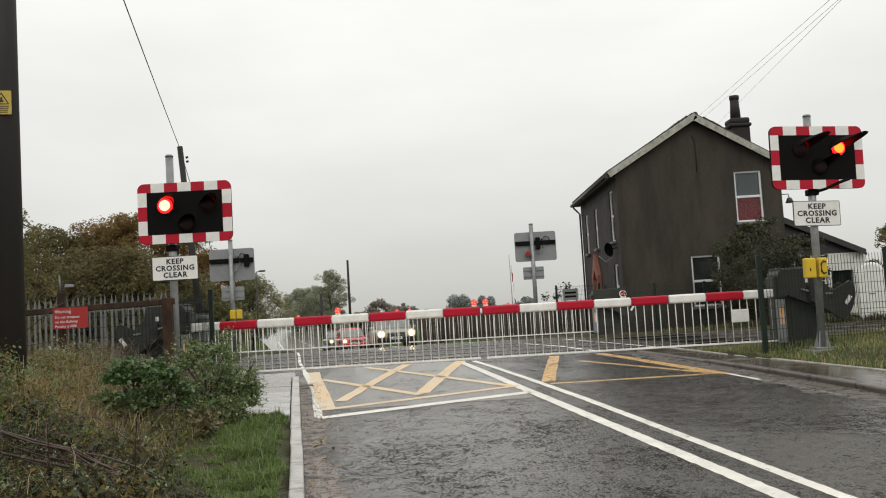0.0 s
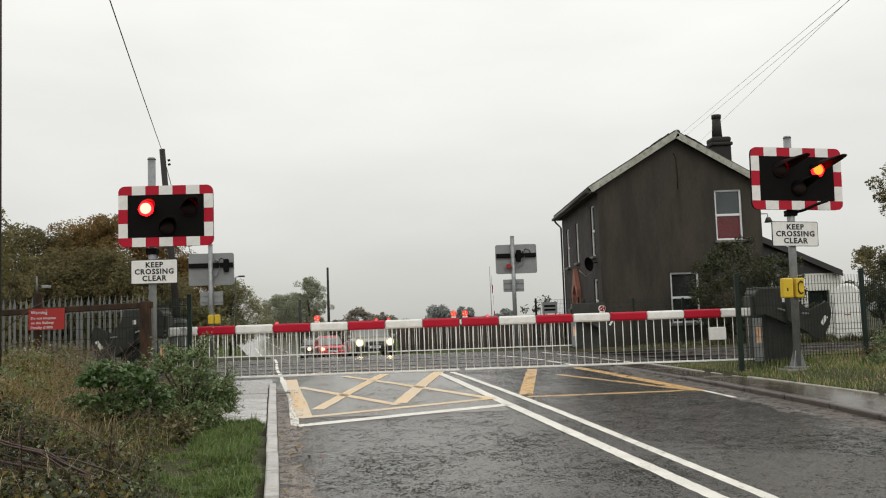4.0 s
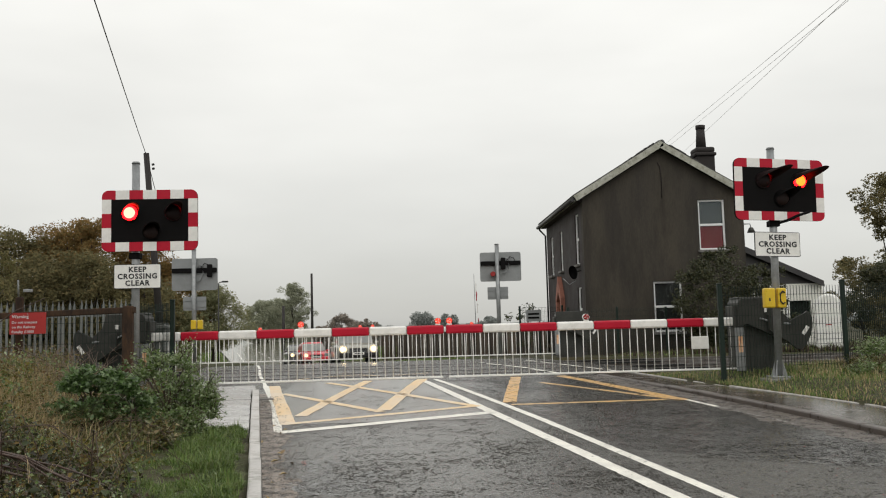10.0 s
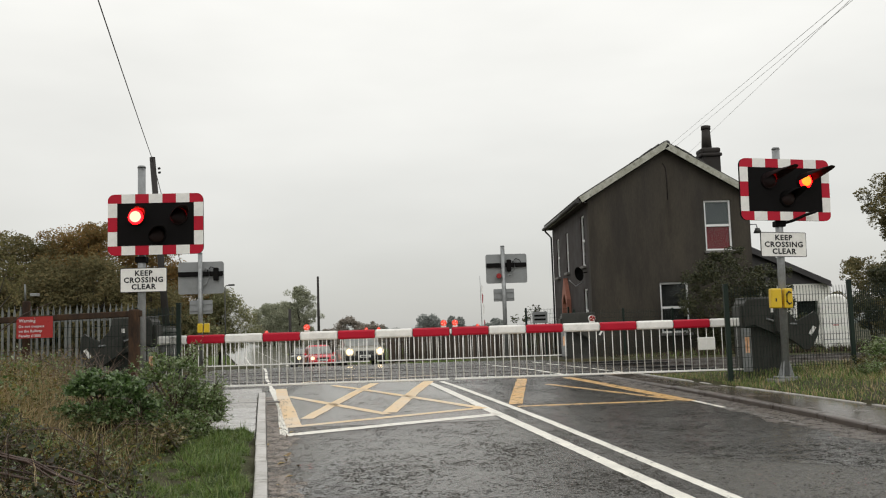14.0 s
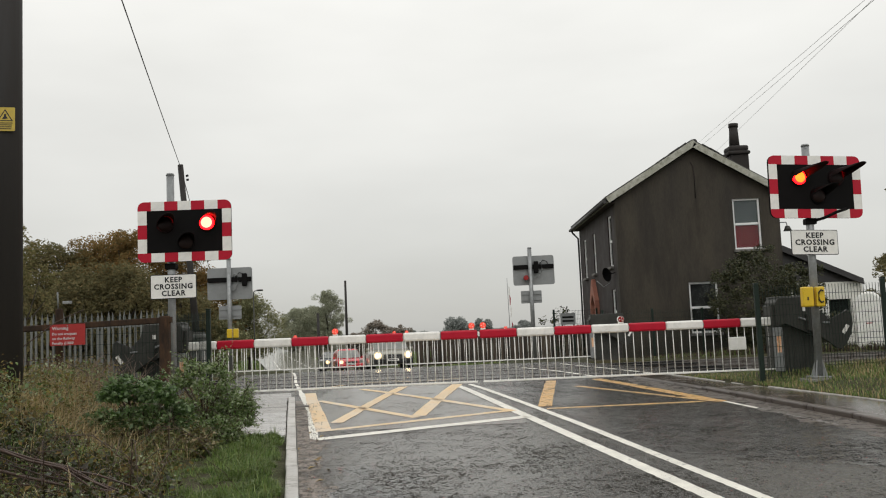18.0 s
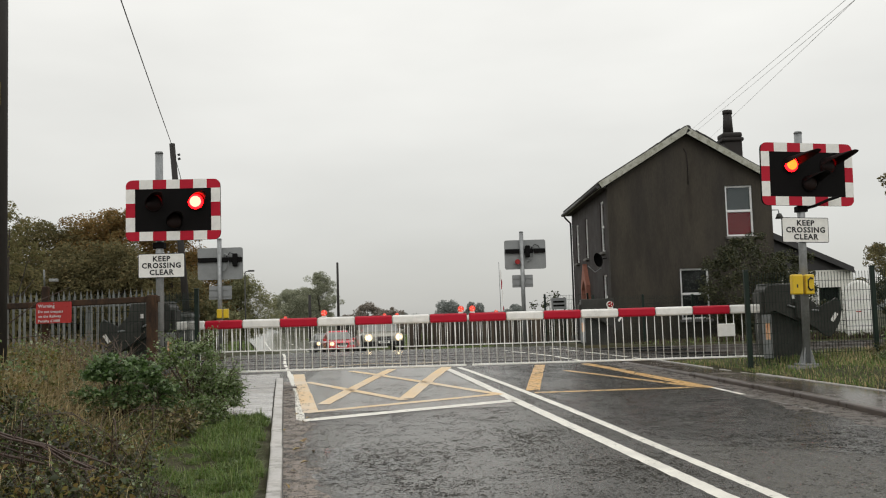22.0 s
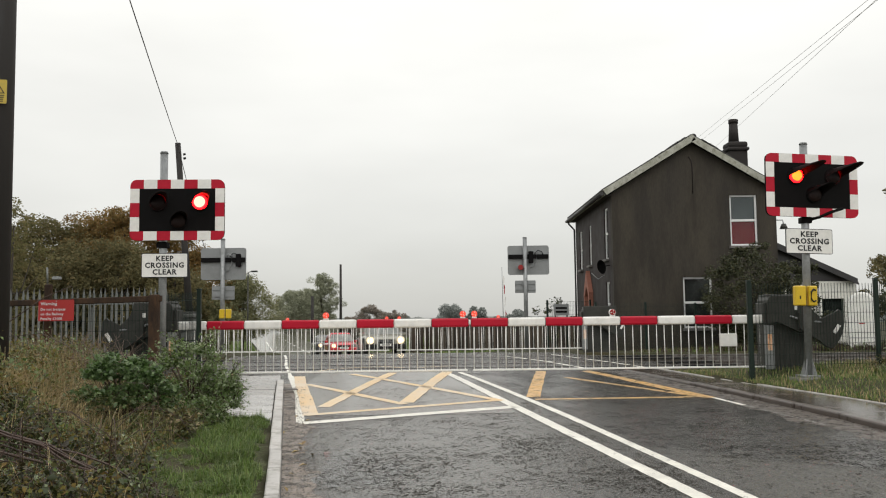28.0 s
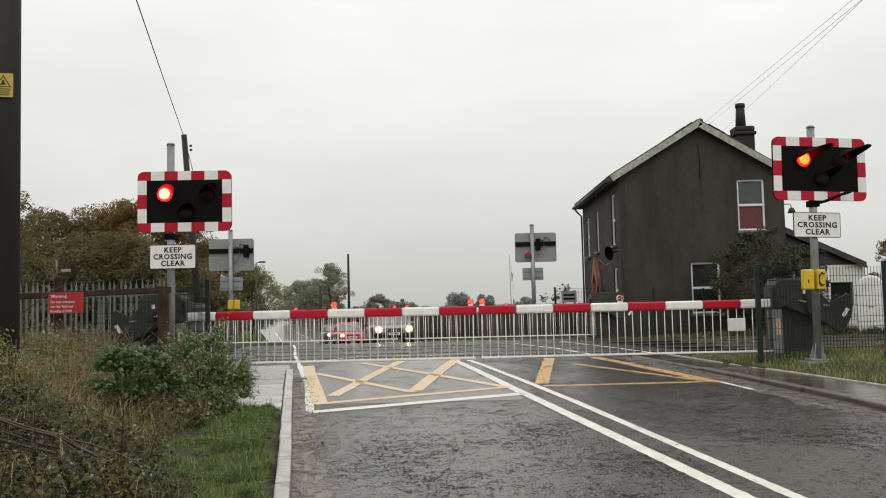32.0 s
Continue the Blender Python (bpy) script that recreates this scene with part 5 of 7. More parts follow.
def build_house():
    # gable end faces the railway; the house runs back from it
    x0, x1, y0, y1, base, eave, apex = 5.88, 11.46, 30.0, 38.1, 0.02, 5.74, 7.42
    xm = (x0 + x1) / 2
    h = thing("house", "two-storey dark brown rendered house with white bargeboards and a chimney", "house", Matrix.Identity(4))
    holes = [(9.89, 10.82, 3.88, 5.62), (8.22, 9.20, 1.12, 2.84)]
    g = part("gable_wall", wall_cells(bmesh.new(), x0, x1, base, eave, y0, y0 + 0.3, holes), "render", h, "dark brown rendered gable wall")
    part("gable_top", plate(bmesh.new(), [(x0, eave), (x1, eave), (xm, apex)], y0, y0 + 0.3), "render", g)
    # long side towards the road
    side_holes = [(0.8, 1.5, 3.55, 5.35), (4.2, 4.75, 3.55, 5.1), (6.4, 7.1, 3.5, 5.1), (0.7, 1.4, 1.2, 2.75), (4.3, 5.2, 0.35, 2.6)]
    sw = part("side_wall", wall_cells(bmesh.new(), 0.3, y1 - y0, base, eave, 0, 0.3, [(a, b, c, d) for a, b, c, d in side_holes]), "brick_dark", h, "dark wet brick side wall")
    side_m = pose(x0, y0, 0, 0, 0, 90) @ Matrix.Diagonal((1, -1, 1, 1))
    for v in sw.data.vertices:
        v.co = Vector((x0 + v.co.y, y0 + v.co.x, v.co.z))
    sw.data.flip_normals()
    part("back_wall", B(x0 + 0.3, x1 - 0.3, y1 - 0.3, y1, base, eave), "render", h)
    part("far_wall", B(x1 - 0.3, x1, y0 + 0.3, y1, base, eave), "render", h)
    part("back_gable", plate(bmesh.new(), [(x0, eave), (x1, eave), (xm, apex)], y1 - 0.3, y1), "render", h)
    part("floor_between", B(x0 + 0.3, x1 - 0.3, y0 + 0.3, y1 - 0.3, 3.0, 3.2), "room", h)
    sash(h, 9.89, 10.82, 3.88, 5.62, y0 + 0.06, "blind")
    sash(h, 8.22, 9.20, 1.12, 2.84, y0 + 0.06)
    for a, b, c, d in side_holes[:4]:
        sash(h, -b, -a, c, d, 0.045, m=pose(x0, y0, 0, 0, 0, -90), f=0.055)
    # door with a brick pointed arch
    door = part("door", B(x0 + 0.10, x0 + 0.16, y0 + 4.34, y0 + 5.16, 0.35, 2.3, bev=0.01), "upvc", h, "pale front door")
    part("door_light", B(x0 + 0.09, x0 + 0.10, y0 + 4.5, y0 + 5.0, 1.4, 2.1), "room", door)
    bm = bmesh.new()
    plate(bm, [(-0.62, 1.75), (-0.45, 1.75), (-0.45, 2.35), (0, 2.75), (0.45, 2.35), (0.45, 1.75), (0.62, 1.75), (0.62, 2.5), (0, 3.35), (-0.62, 2.5)], -0.16, 0.0)
    arch = part("door_arch", bm, "terracotta", h, "pink brick pointed door hood")
    arch.matrix_basis = pose(x0, y0 + 4.75, 0, 0, 0, -90)
    # roof slopes with verge and eaves
    over, ov_e, th = 0.22, 0.30, 0.14
    run = xm - x0
    rise = apex - eave
    ang = math.degrees(math.atan2(rise, run))
    L = math.hypot(run, rise) + ov_e
    for s in (-1, 1):
        m = pose(xm, y0 - over, apex + (0.08 if s > 0 else 0.15), 0, 0, 0) @ (Matrix.Identity(4) if s > 0 else Matrix.Diagonal((-1, 1, 1, 1))) @ pose(0, 0, 0, 0, ang, 0)
        bm = B(0, L, 0, y1 - y0 + 2 * over, 0.0, th)
        bmesh.ops.transform(bm, matrix=m, verts=bm.verts)
        bmesh.ops.recalc_face_normals(bm, faces=bm.faces)
        slope = part("roof_slope", bm, "slate", h, "dark tiled roof slope")
        rows = int(L / 0.30)
        for i in range(rows):
            bm = B(L - 0.30 * (i + 1) - 0.03, L - 0.30 * i + 0.02, -0.03, y1 - y0 + 2 * over + 0.03, th + 0.004, th + 0.034 + 0.012 * (i % 2))
            bmesh.ops.transform(bm, matrix=m @ pose(0, 0, 0, 0, 1.6, 0), verts=bm.verts)
            bmesh.ops.recalc_face_normals(bm, faces=bm.faces)
            part("tile_course", bm, "slate", slope)
        bm = B(-0.03, L + 0.02, -0.045, -0.003, -0.11, 0.10, bev=0.006)
        bmesh.ops.transform(bm, matrix=m, verts=bm.verts)
        bmesh.ops.recalc_face_normals(bm, faces=bm.faces)
        part("bargeboard", bm, "barge", h, "mossy white painted bargeboard")
    part("ridge", T((xm, y0 - 0.26, apex + 0.17), (xm, y1 + 0.24, apex + 0.17), 0.11, seg=10), "slate", h, "dark ridge tiles")
    ez = eave - 0.10
    part("gutter", T((x0 - 0.36, y0 - 0.2, ez + 0.04), (x0 - 0.36, y1 + 0.2, ez + 0.04), 0.065, seg=10), "slate", h, "dark eaves gutter")
    part("fascia", B(x0 - 0.29, x0 - 0.26, y0 - 0.15, y1 + 0.15, ez - 0.02, ez + 0.06), "barge", h, "pale fascia board")
    # soffit in the side wall's dark material, darker than the fascia
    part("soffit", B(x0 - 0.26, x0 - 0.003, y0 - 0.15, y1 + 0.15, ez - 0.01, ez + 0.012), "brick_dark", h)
    part("downpipe", pipe(bmesh.new(), [(x0 - 0.34, y1 - 0.1, ez), (x0 - 0.3, y1 - 0.1, ez - 0.1), (x0 - 0.07, y1 - 0.1, ez - 0.35), (x0 - 0.07, y1 - 0.1, 0.3)], 0.04, 8), "slate", h, "dark downpipe")
    # chimney on the far slope
    ch = part("chimney_stack", B(10.63, 11.29, 32.0, 32.7, 5.8, 7.55, bev=0.04), "chimney", h, "sooty brick chimney stack")
    part("corbel", B(10.54, 11.34, 31.92, 32.78, 7.53, 7.66, bev=0.045), "chimney", ch)
    part("corbel", B(10.59, 11.31, 31.98, 32.72, 7.66, 7.87, bev=0.075), "chimney", ch)
    part("chimney_pot", tube(bmesh.new(), (10.905, 32.35, 7.86), (10.91, 32.35, 8.62), 0.19, 0.15, seg=16), "chimney", ch, "tall black chimney pot")
    part("pot_rim", tube(bmesh.new(), (10.91, 32.35, 8.60), (10.915, 32.35, 8.74), 0.175, seg=16), "chimney", ch)
    # pipe scar down the gable, dish, corner bracket with a small camera
    part("crack", pipe(bmesh.new(), [(xm - 0.12, y0 - 0.012, 6.95), (xm - 0.03, y0 - 0.012, 6.78), (xm - 0.01, y0 - 0.012, 6.3), (xm - 0.02, y0 - 0.012, 5.7)], 0.018, 6), "brick_dark", h, "old cable run down the gable")
    dish = bmesh.new()
    c = dish.verts.new((0, 0.10, 0))
    prev = None
    for r, y in ((0.10, 0.085), (0.18, 0.05), (0.235, 0.0)):
        row = [dish.verts.new((r * math.cos(i * math.pi / 10), y, r * 1.05 * math.sin(i * math.pi / 10))) for i in range(20)]
        for i in range(20):
            j = (i + 1) % 20
            dish.faces.new((c, row[i], row[j]) if prev is None else (prev[i], row[i], row[j], prev[j])).smooth = True
        prev = row
    bmesh.ops.solidify(dish, geom=dish.faces[:], thickness=0.012)
    d = part("satellite_dish", dish, "black", h, "black satellite dish")
    d.matrix_basis = pose(x0 - 0.30, y0 + 0.55, 3.25, 12, 0, -62)
    part("dish_arm", pipe(bmesh.new(), [(0, 0.06, -0.3), (0, -0.25, -0.38), (0, -0.48, -0.12)], 0.015, 6), "alu", d)
    part("dish_bracket", pipe(bmesh.new(), [(0, 0.1, 0), (0.1, 0.3, 0), (0.3, 0.42, 0)], 0.02, 6), "black", d)
    cam_arm = part("camera_bracket", pipe(bmesh.new(), [(x1, y0 + 0.1, 4.75), (x1 + 0.25, y0 + 0.1, 4.75), (x1 + 0.28, y0 + 0.1, 4.6)], 0.02, 6), "alu", h, "grey bracket with a small camera on the corner")
    part("camera_bowl", T((x1 + 0.28, y0 + 0.1, 4.62), (x1 + 0.28, y0 + 0.1, 4.45), 0.07, 0.14, seg=12), "dark_steel", cam_arm)
    # low white extension behind
    e = thing("house_extension", "low white rendered extension with a dark sloping roof", "extension", Matrix.Identity(4))
    ehole = [(13.75, 14.55, 1.25, 2.1)]
    part("wall", wall_cells(bmesh.new(), 11.56, 15.0, 0.02, 2.72, 32.0, 32.25, ehole), "white_wall", e, "white painted masonry wall")
    part("side_wall", B(14.75, 15.0, 32.25, 37.0, 0.02, 2.72), "white_wall", e)
    part("gable_fill", plate(bmesh.new(), [(11.56, 2.72), (15.0, 2.72), (11.56, 4.25)], 32.0, 32.25), "slate", e)
    bm = plate(bmesh.new(), [(11.54, 4.26), (14.98, 2.68), (14.98, 2.80), (11.54, 4.40)], 31.8, 37.2)
    part("roof_slope", bm, "slate", e, "dark slate lean-to roof")
    part("barge", plate(bmesh.new(), [(11.54, 4.16), (14.98, 2.58), (14.98, 2.68), (11.54, 4.26)], 31.76, 31.80), "slate", e)
    part("window", B(13.75, 14.55, 32.10, 32.14, 1.25, 2.1), "pane", e, "dark window")
    # dark sheet in place of the room's darkness behind the window
    part("room_back", B(13.7, 14.6, 32.26, 32.3, 1.2, 2.15), "room", e)
    part("drainpipe", T((13.62, 31.95, 0.3), (13.62, 31.95, 2.7), 0.045, seg=8), "upvc", e, "white drainpipe")
    # white cabinet in the yard, rounded on top
    t = thing("storage_tank", "white moulded tank with a rounded top standing in the yard", "tank", pose(12.80, 27.0, float(prof(27.0)) - 0.25, 0, 0, -24))
    pts = [(-0.40, 0), (0.40, 0), (0.40, 1.55)] + [(0.40 * math.cos(radians(a)), 1.55 + 0.40 * math.sin(radians(a))) for a in range(15, 180, 15)] + [(-0.40, 1.55)]
    part("shell", plate(bmesh.new(), pts, 0, 1.1, bev=0.07), "white_grp", t, "white moulded shell", smooth=False)
    part("label_bar", B(-0.10, 0.06, -0.006, -0.001, 0.98, 1.01), "sign_red", t)
    part("seam", B(-0.402, 0.402, -0.004, -0.001, 0.55, 0.57), "alu", t)
    for dx in (-0.22, 0.22):
        part("foot", B(dx - 0.08, dx + 0.08, 0.1, 1.0, -0.12, 0.02, bev=0.01), "concrete", t, "concrete foot under the tank")


# ---- fences ----
def mesh_panel(w, z0, z1, gx=0.055, gz=0.16, r=0.0030):
    bm = bmesh.new()
    for i in range(int(w / gx) + 1):
        box(bm, i * gx - r, i * gx + r, -r, r, z0, z1)
    for i in range(int((z1 - z0) / gz) + 1):
        for dy in (-2 * r, 2 * r):
            box(bm, 0, w, dy - r, dy + r, z0 + i * gz - r, z0 + i * gz + r)
    return bm


def mesh_fence(label, pts, height, sink=0.15):
    f = thing("mesh_fence", label, "fence", Matrix.Identity(4), "green mesh fences")
    for i, (x, y, z) in enumerate(pts):
        p = part("post", B(-0.034, 0.034, -0.034, 0.034, -sink, height + 0.03, bev=0.01), "green_steel", f, "dark green square post")
        p.matrix_basis = pose(x, y, z)
        part("post_cap", B(-0.038, 0.038, -0.038, 0.038, height + 0.03, height + 0.05, bev=0.008), "green_steel", p)
    for (xa, ya, za), (xb, yb, zb) in zip(pts, pts[1:]):
        w = math.hypot(xb - xa, yb - ya)
        p = part("mesh_panel", mesh_panel(w - 0.1, 0.06, height), "green_steel", f, "welded wire mesh panel")
        p.matrix_basis = pose(xa, ya, za, 0, 0, math.degrees(math.atan2(yb - ya, xb - xa))) @ Matrix.Translation((0.05, 0, 0))
    return f


def build_fences():
    mesh_fence("dark green wire mesh fence along the railway", [(4.78, 13.72, 0.50), (6.95, 14.15, 0.53), (9.3, 15.5, 0.5), (11.8, 16.0, 0.5), (14.3, 16.2, 0.5)], 1.48)
    mesh_fence("green mesh fence in front of the house", [(5.0, 28.6, 0.36), (6.6, 28.6, 0.34), (8.2, 28.6, 0.30), (10.8, 28.6, 0.28), (13.4, 28.6, 0.28), (16.0, 28.6, 0.28), (18.6, 28.6, 0.28)], 1.6)
    mesh_fence("dark green wire mesh fence turning back to the tracks", [(-6.1, 13.9, 0.5), (-3.76, 14.0, 0.50), (-4.9, 15.6, 0.5)], 1.46)
    mesh_fence("green mesh fence by the far road", [(4.0, 33.2, 0.30), (5.6, 33.2, 0.30)], 1.84)
    n = thing("notice_board", "small pale notice board by the far fence", "notice board", pose(4.5, 33.0, 0.25))
    part("board", B(-0.29, 0.27, -0.02, 0.0, 1.36, 1.78, bev=0.006), "alu", n)
    for k in range(2):
        part("text_bar", B(-0.22, 0.20, -0.024, -0.02, 1.46 + 0.14 * k, 1.53 + 0.14 * k), "black", n)
    for dx in (-0.22, 0.2):
        part("post", B(dx - 0.025, dx + 0.025, 0.0, 0.05, -0.1, 1.8), "green_steel", n)
    # rusty post-and-rail stop with a warning sign
    g = thing("rusty_railing", "rusted iron post and rail railing among brambles", "railing", pose(0, 12.0, 0.40))
    part("post", B(-3.885, -3.745, -0.05, 0.05, -0.2, 1.46, bev=0.02), "rust", g, "thick rusted post")
    part("rail", plate(bmesh.new(), [(-6.6, 1.305), (-3.72, 1.365), (-3.72, 1.445), (-6.6, 1.385)], -0.045, 0.045, bev=0.012), "rust", g, "rusted iron top rail")
    part("post", B(-5.315, -5.225, 0.02, 0.11, -0.2, 1.62, bev=0.02), "rust", g, "rusted post behind the sign")
    part("post", B(-6.8, -6.6, -0.1, 0.1, -0.2, 1.45, bev=0.02), "rust", g)
    part("spike", T((-5.30, 0.1, 1.6), (-5.31, 0.1, 1.85), 0.012, seg=6), "old_steel", g)
    part("camera_box", B(-5.21, -5.11, 0.02, 0.1, 1.68, 1.72, bev=0.006), "alu", g)
    s = thing("warning_sign", "red enamel sign warning against trespass on the railway", "sign", pose(-5.07, 11.86, 2.07 - 0.41))
    pl = part("plate", plate(bmesh.new(), rounded(0.47, 0.28, 0.012, 2), -0.008, 0.0), "sign_red", s)
    for i, (txt, k) in enumerate((("Warning", 0.058), ("Do not trespass", 0.047), ("on the Railway", 0.047), ("Penalty \u00a31000", 0.047))):
        t = lettering("lettering", txt, k, "white_ink", pl, pose(-0.205, -0.011, 0.088 - 0.062 * i - (0.012 if i else 0), 90), "white lettering")
        t.location.x += max(v.co.x for v in t.data.vertices)
    part("bolt", T((0, -0.014, 0.12), (0, -0.008, 0.12), 0.008, seg=8), "steel", pl)
    part("strap", B(-0.02, 0.02, 0.0, 0.14, -0.1, 0.1), "steel", s, "steel strap to the post")
    # grey palisade fence behind
    f = thing("palisade_fence", "weathered grey steel palisade fence with pointed pales", "fence", Matrix.Identity(4))
    proto = None
    runs = (((-18.0, 24.9), (-7.6, 24.9)),)
    for (xa, ya), (xb, yb) in runs:
        w = math.hypot(xb - xa, yb - ya)
        m0 = pose(xa, ya, 0.45, 0, 0, math.degrees(math.atan2(yb - ya, xb - xa)))
        for z in (0.35, 1.60) if ya > 20 else (0.35, 0.9):
            r = part("rail", B(0, w, 0.03, 0.07, z - 0.025, z + 0.025), "old_steel", f, "angle-iron rail")
            r.matrix_basis = m0
        for i in range(int(w / 0.155) + 1):
            if proto is None:
                bm = plate(bmesh.new(), [(-0.033, 0.02), (0.033, 0.02), (0.033, 1.86), (0.018, 1.94), (0.0, 2.05), (-0.018, 1.94), (-0.033, 1.86)], -0.004, 0.004)
                proto = part("pale", bm, "old_steel", f)
                proto.matrix_basis = m0
            else:
                share("pale", proto, f, m0 @ pose(i * 0.155, 0, random.uniform(-0.015, 0.015) - (0.55 if ya < 20 else 0), 0, random.uniform(-0.8, 0.8), random.uniform(-3, 3)))
        for i in range(int(w / 2.75) + 1):
            p = part("post", B(-0.05, 0.05, 0.07, 0.14, -0.2, 1.5), "old_steel", f, "steel fence post")
            p.matrix_basis = m0 @ pose(i * 2.75, 0, 0)
    # grey steel cabinet and low panels by the tracks
    c = thing("trackside_cabinet", "grey slatted steel trackside cabinet", "cabinet", pose(-4.75, 15.9, 0.42))
    part("body", B(-0.45, 0.35, 0, 0.5, 0, 1.15, bev=0.015), "old_steel", c)
    part("lid", B(-0.49, 0.39, -0.04, 0.54, 1.15, 1.22, bev=0.015), "old_steel", c)
    for i in range(5):
        part("louvre", B(-0.40, 0.30, -0.015, 0.0, 0.15 + 0.19 * i, 0.27 + 0.19 * i, bev=0.005), "old_steel", c)
    # dark close-boarded fence beyond the far barrier
    f = thing("board_fence", "dark brown wet timber board fence along the far road", "fence", Matrix.Identity(4))
    proto = None
    a, b = Vector((-1.6, 47.0, 0)), Vector((5.6, 36.0, 0))
    w = (b - a).length
    m0 = Matrix.Translation((a.x, a.y, 0)) @ pose(0, 0, 0, 0, 0, math.degrees(math.atan2(b.y - a.y, b.x - a.x)))
    for i in range(int(w / 0.155)):
        y = a.y + (b.y - a.y) * i * 0.155 / w
        z = float(prof(y)) + 0.12
        m = m0 @ pose(i * 0.155, random.uniform(-0.02, 0.02), z + random.uniform(-0.06, 0.06), 0, random.uniform(-0.6, 0.6), 0)
        if proto is None:
            proto = part("board", B(-0.062, 0.062, -0.012, 0.012, 0, 1.30), "timber", f)
            proto.matrix_basis = m
        else:
            share("board", proto, f, m)
    for z0 in (0.35, 1.05):
        r = part("rail", B(0, w, 0.02, 0.07, z0 - 0.05, z0 + 0.05), "timber", f)
        d = math.degrees(math.atan2(float(prof(b.y) - prof(a.y)), w))
        r.matrix_basis = Matrix.Translation((a.x, a.y, float(prof(a.y)) + 0.12)) @ pose(0, 0, 0, 0, 0, math.degrees(math.atan2(b.y - a.y, b.x - a.x))) @ pose(0, 0, 0, 0, -d, 0)


# ---- poles and wires ----
def wire(name, label, a, b, sag, r=0.008, mat="cable"):
    a, b = Vector(a), Vector(b)
    pts = [a.lerp(b, i / 24) - Vector((0, 0, sag * 4 * (i / 24) * (1 - i / 24))) for i in range(25)]
    tagged(part(name, pipe(bmesh.new(), pts, r, 5), mat), label, "wire")


def build_poles():
    p = thing("telegraph_pole", "thick black weathered telegraph pole with a yellow danger plate", "telegraph pole", pose(-4.48, 9.0, 0.25))
    part("shaft", T((0, 0, -0.3), (0, 0.02, 8.2), 0.165, 0.125, seg=20), "pole", p)
    pl = part("danger_plate", plate(bmesh.new(), rounded(0.185, 0.245, 0.008, 2), -0.006, 0), "warn_yellow", p, "yellow danger of death plate")
    pl.matrix_basis = pose(0.055, -0.145, 3.575, 0, 0, 14)
    bm = plate(bmesh.new(), [(-0.075, -0.02), (0.075, -0.02), (0.0, 0.105)], -0.0085, -0.0062)
    part("triangle", bm, "ink", pl)
    bm = plate(bmesh.new(), [(-0.058, -0.012), (0.058, -0.012), (0.0, 0.085)], -0.0105, -0.0088)
    part("triangle_face", bm, "warn_yellow", pl)
    part("symbol", plate(bmesh.new(), [(-0.03, 0.0), (0.0, 0.0), (0.028, 0.008), (0.01, 0.03), (0.012, 0.055), (-0.008, 0.05), (-0.012, 0.025)], -0.0125, -0.0108), "ink", pl)
    for i in range(4):
        part("text_bar", B(-0.07 + 0.006 * i, 0.07 - 0.004 * i, -0.0075, -0.0062, -0.045 - 0.02 * i, -0.036 - 0.02 * i), "ink", pl)
    p = thing("telegraph_pole", "dark leaning telegraph pole beyond the tracks", "telegraph pole", pose(-10.53, 38.0, float(prof(38)) - 0.1, 0, -4.5, 0))
    part("shaft", T((0, 0, -0.3), (0, 0, 9.32), 0.16, 0.12, seg=14), "pole", p)
    for z in (8.80, 8.62):
        part("insulator", T((0.20, 0, z), (0.30, 0, z + 0.02), 0.05, seg=8), "cable", p)
    wire("overhead_wire", "black overhead wire slung between the poles", (-2.6, 1.8, 8.2), (-11.25, 38.0, 9.15), 0.08, 0.014)
    wire("overhead_wire", "black overhead wire leaving the leaning pole", (-11.15, 38.0, 8.75), (-15.5, 62.0, 4.0), 0.4, 0.016)
    for a, b in (((12.35, 45.0, 9.92), (6.81, 12.0, 6.46)), ((12.68, 45.0, 9.91), (6.96, 12.0, 6.46)), ((13.85, 45.0, 9.87), (6.83, 12.0, 6.46))):
        wire("overhead_wire", "thin grey overhead wire rising over the house", a, b, 0.0, 0.0045, "wire")
    p = thing("telegraph_pole", "distant dark telegraph pole by the road", "telegraph pole", pose(-11.2, 100, -1.2))
    part("shaft", T((0, 0, 0), (0, 0, 9.15), 0.17, 0.12, seg=10), "pole", p)
    p = thing("telegraph_pole", "short dark pole before the roadside trees", "telegraph pole", pose(-14.1, 98, -1.25))
    part("shaft", T((0, 0, 0), (0, 0, 5.6), 0.17, 0.15, seg=10), "pole", p)
    p = thing("street_lamp", "distant grey street lamp with a short arm", "street lamp", pose(-11.66, 54, -0.75))
    part("column", T((0, 0, 0), (0, 0, 5.25), 0.05, 0.035, seg=10), "dark_steel", p)
    part("arm", pipe(bmesh.new(), [(0, 0, 5.20), (0.06, 0, 5.31), (0.3, 0, 5.35)], 0.028, 8), "dark_steel", p)
    part("lantern", B(0.2, 0.58, -0.08, 0.08, 5.30, 5.40, bev=0.03), "dark_steel", p)
    p = thing("flag_pole", "thin pole with faded red and white streamers", "flag pole", pose(3.2, 45, 0.0))
    part("pole", T((0, 0, 0), (-0.05, 0, 4.15), 0.025, 0.015, seg=6), "alu", p)
    for i, (z0, z1, mt) in enumerate(((3.05, 3.75, "white_sheet"), (2.75, 3.3, "cloth_red"), (2.15, 2.75, "white_sheet"), (1.65, 1.95, "cloth_red"))):
        x = 0.02 + 0.03 * i
        part("streamer", plate(bmesh.new(), [(x - 0.02, z0), (x + 0.02, z0 + 0.05), (x + 0.05, z1 - 0.15), (x - 0.01, z1)], -0.01, 0.01), mt, p, "tattered cloth streamer")


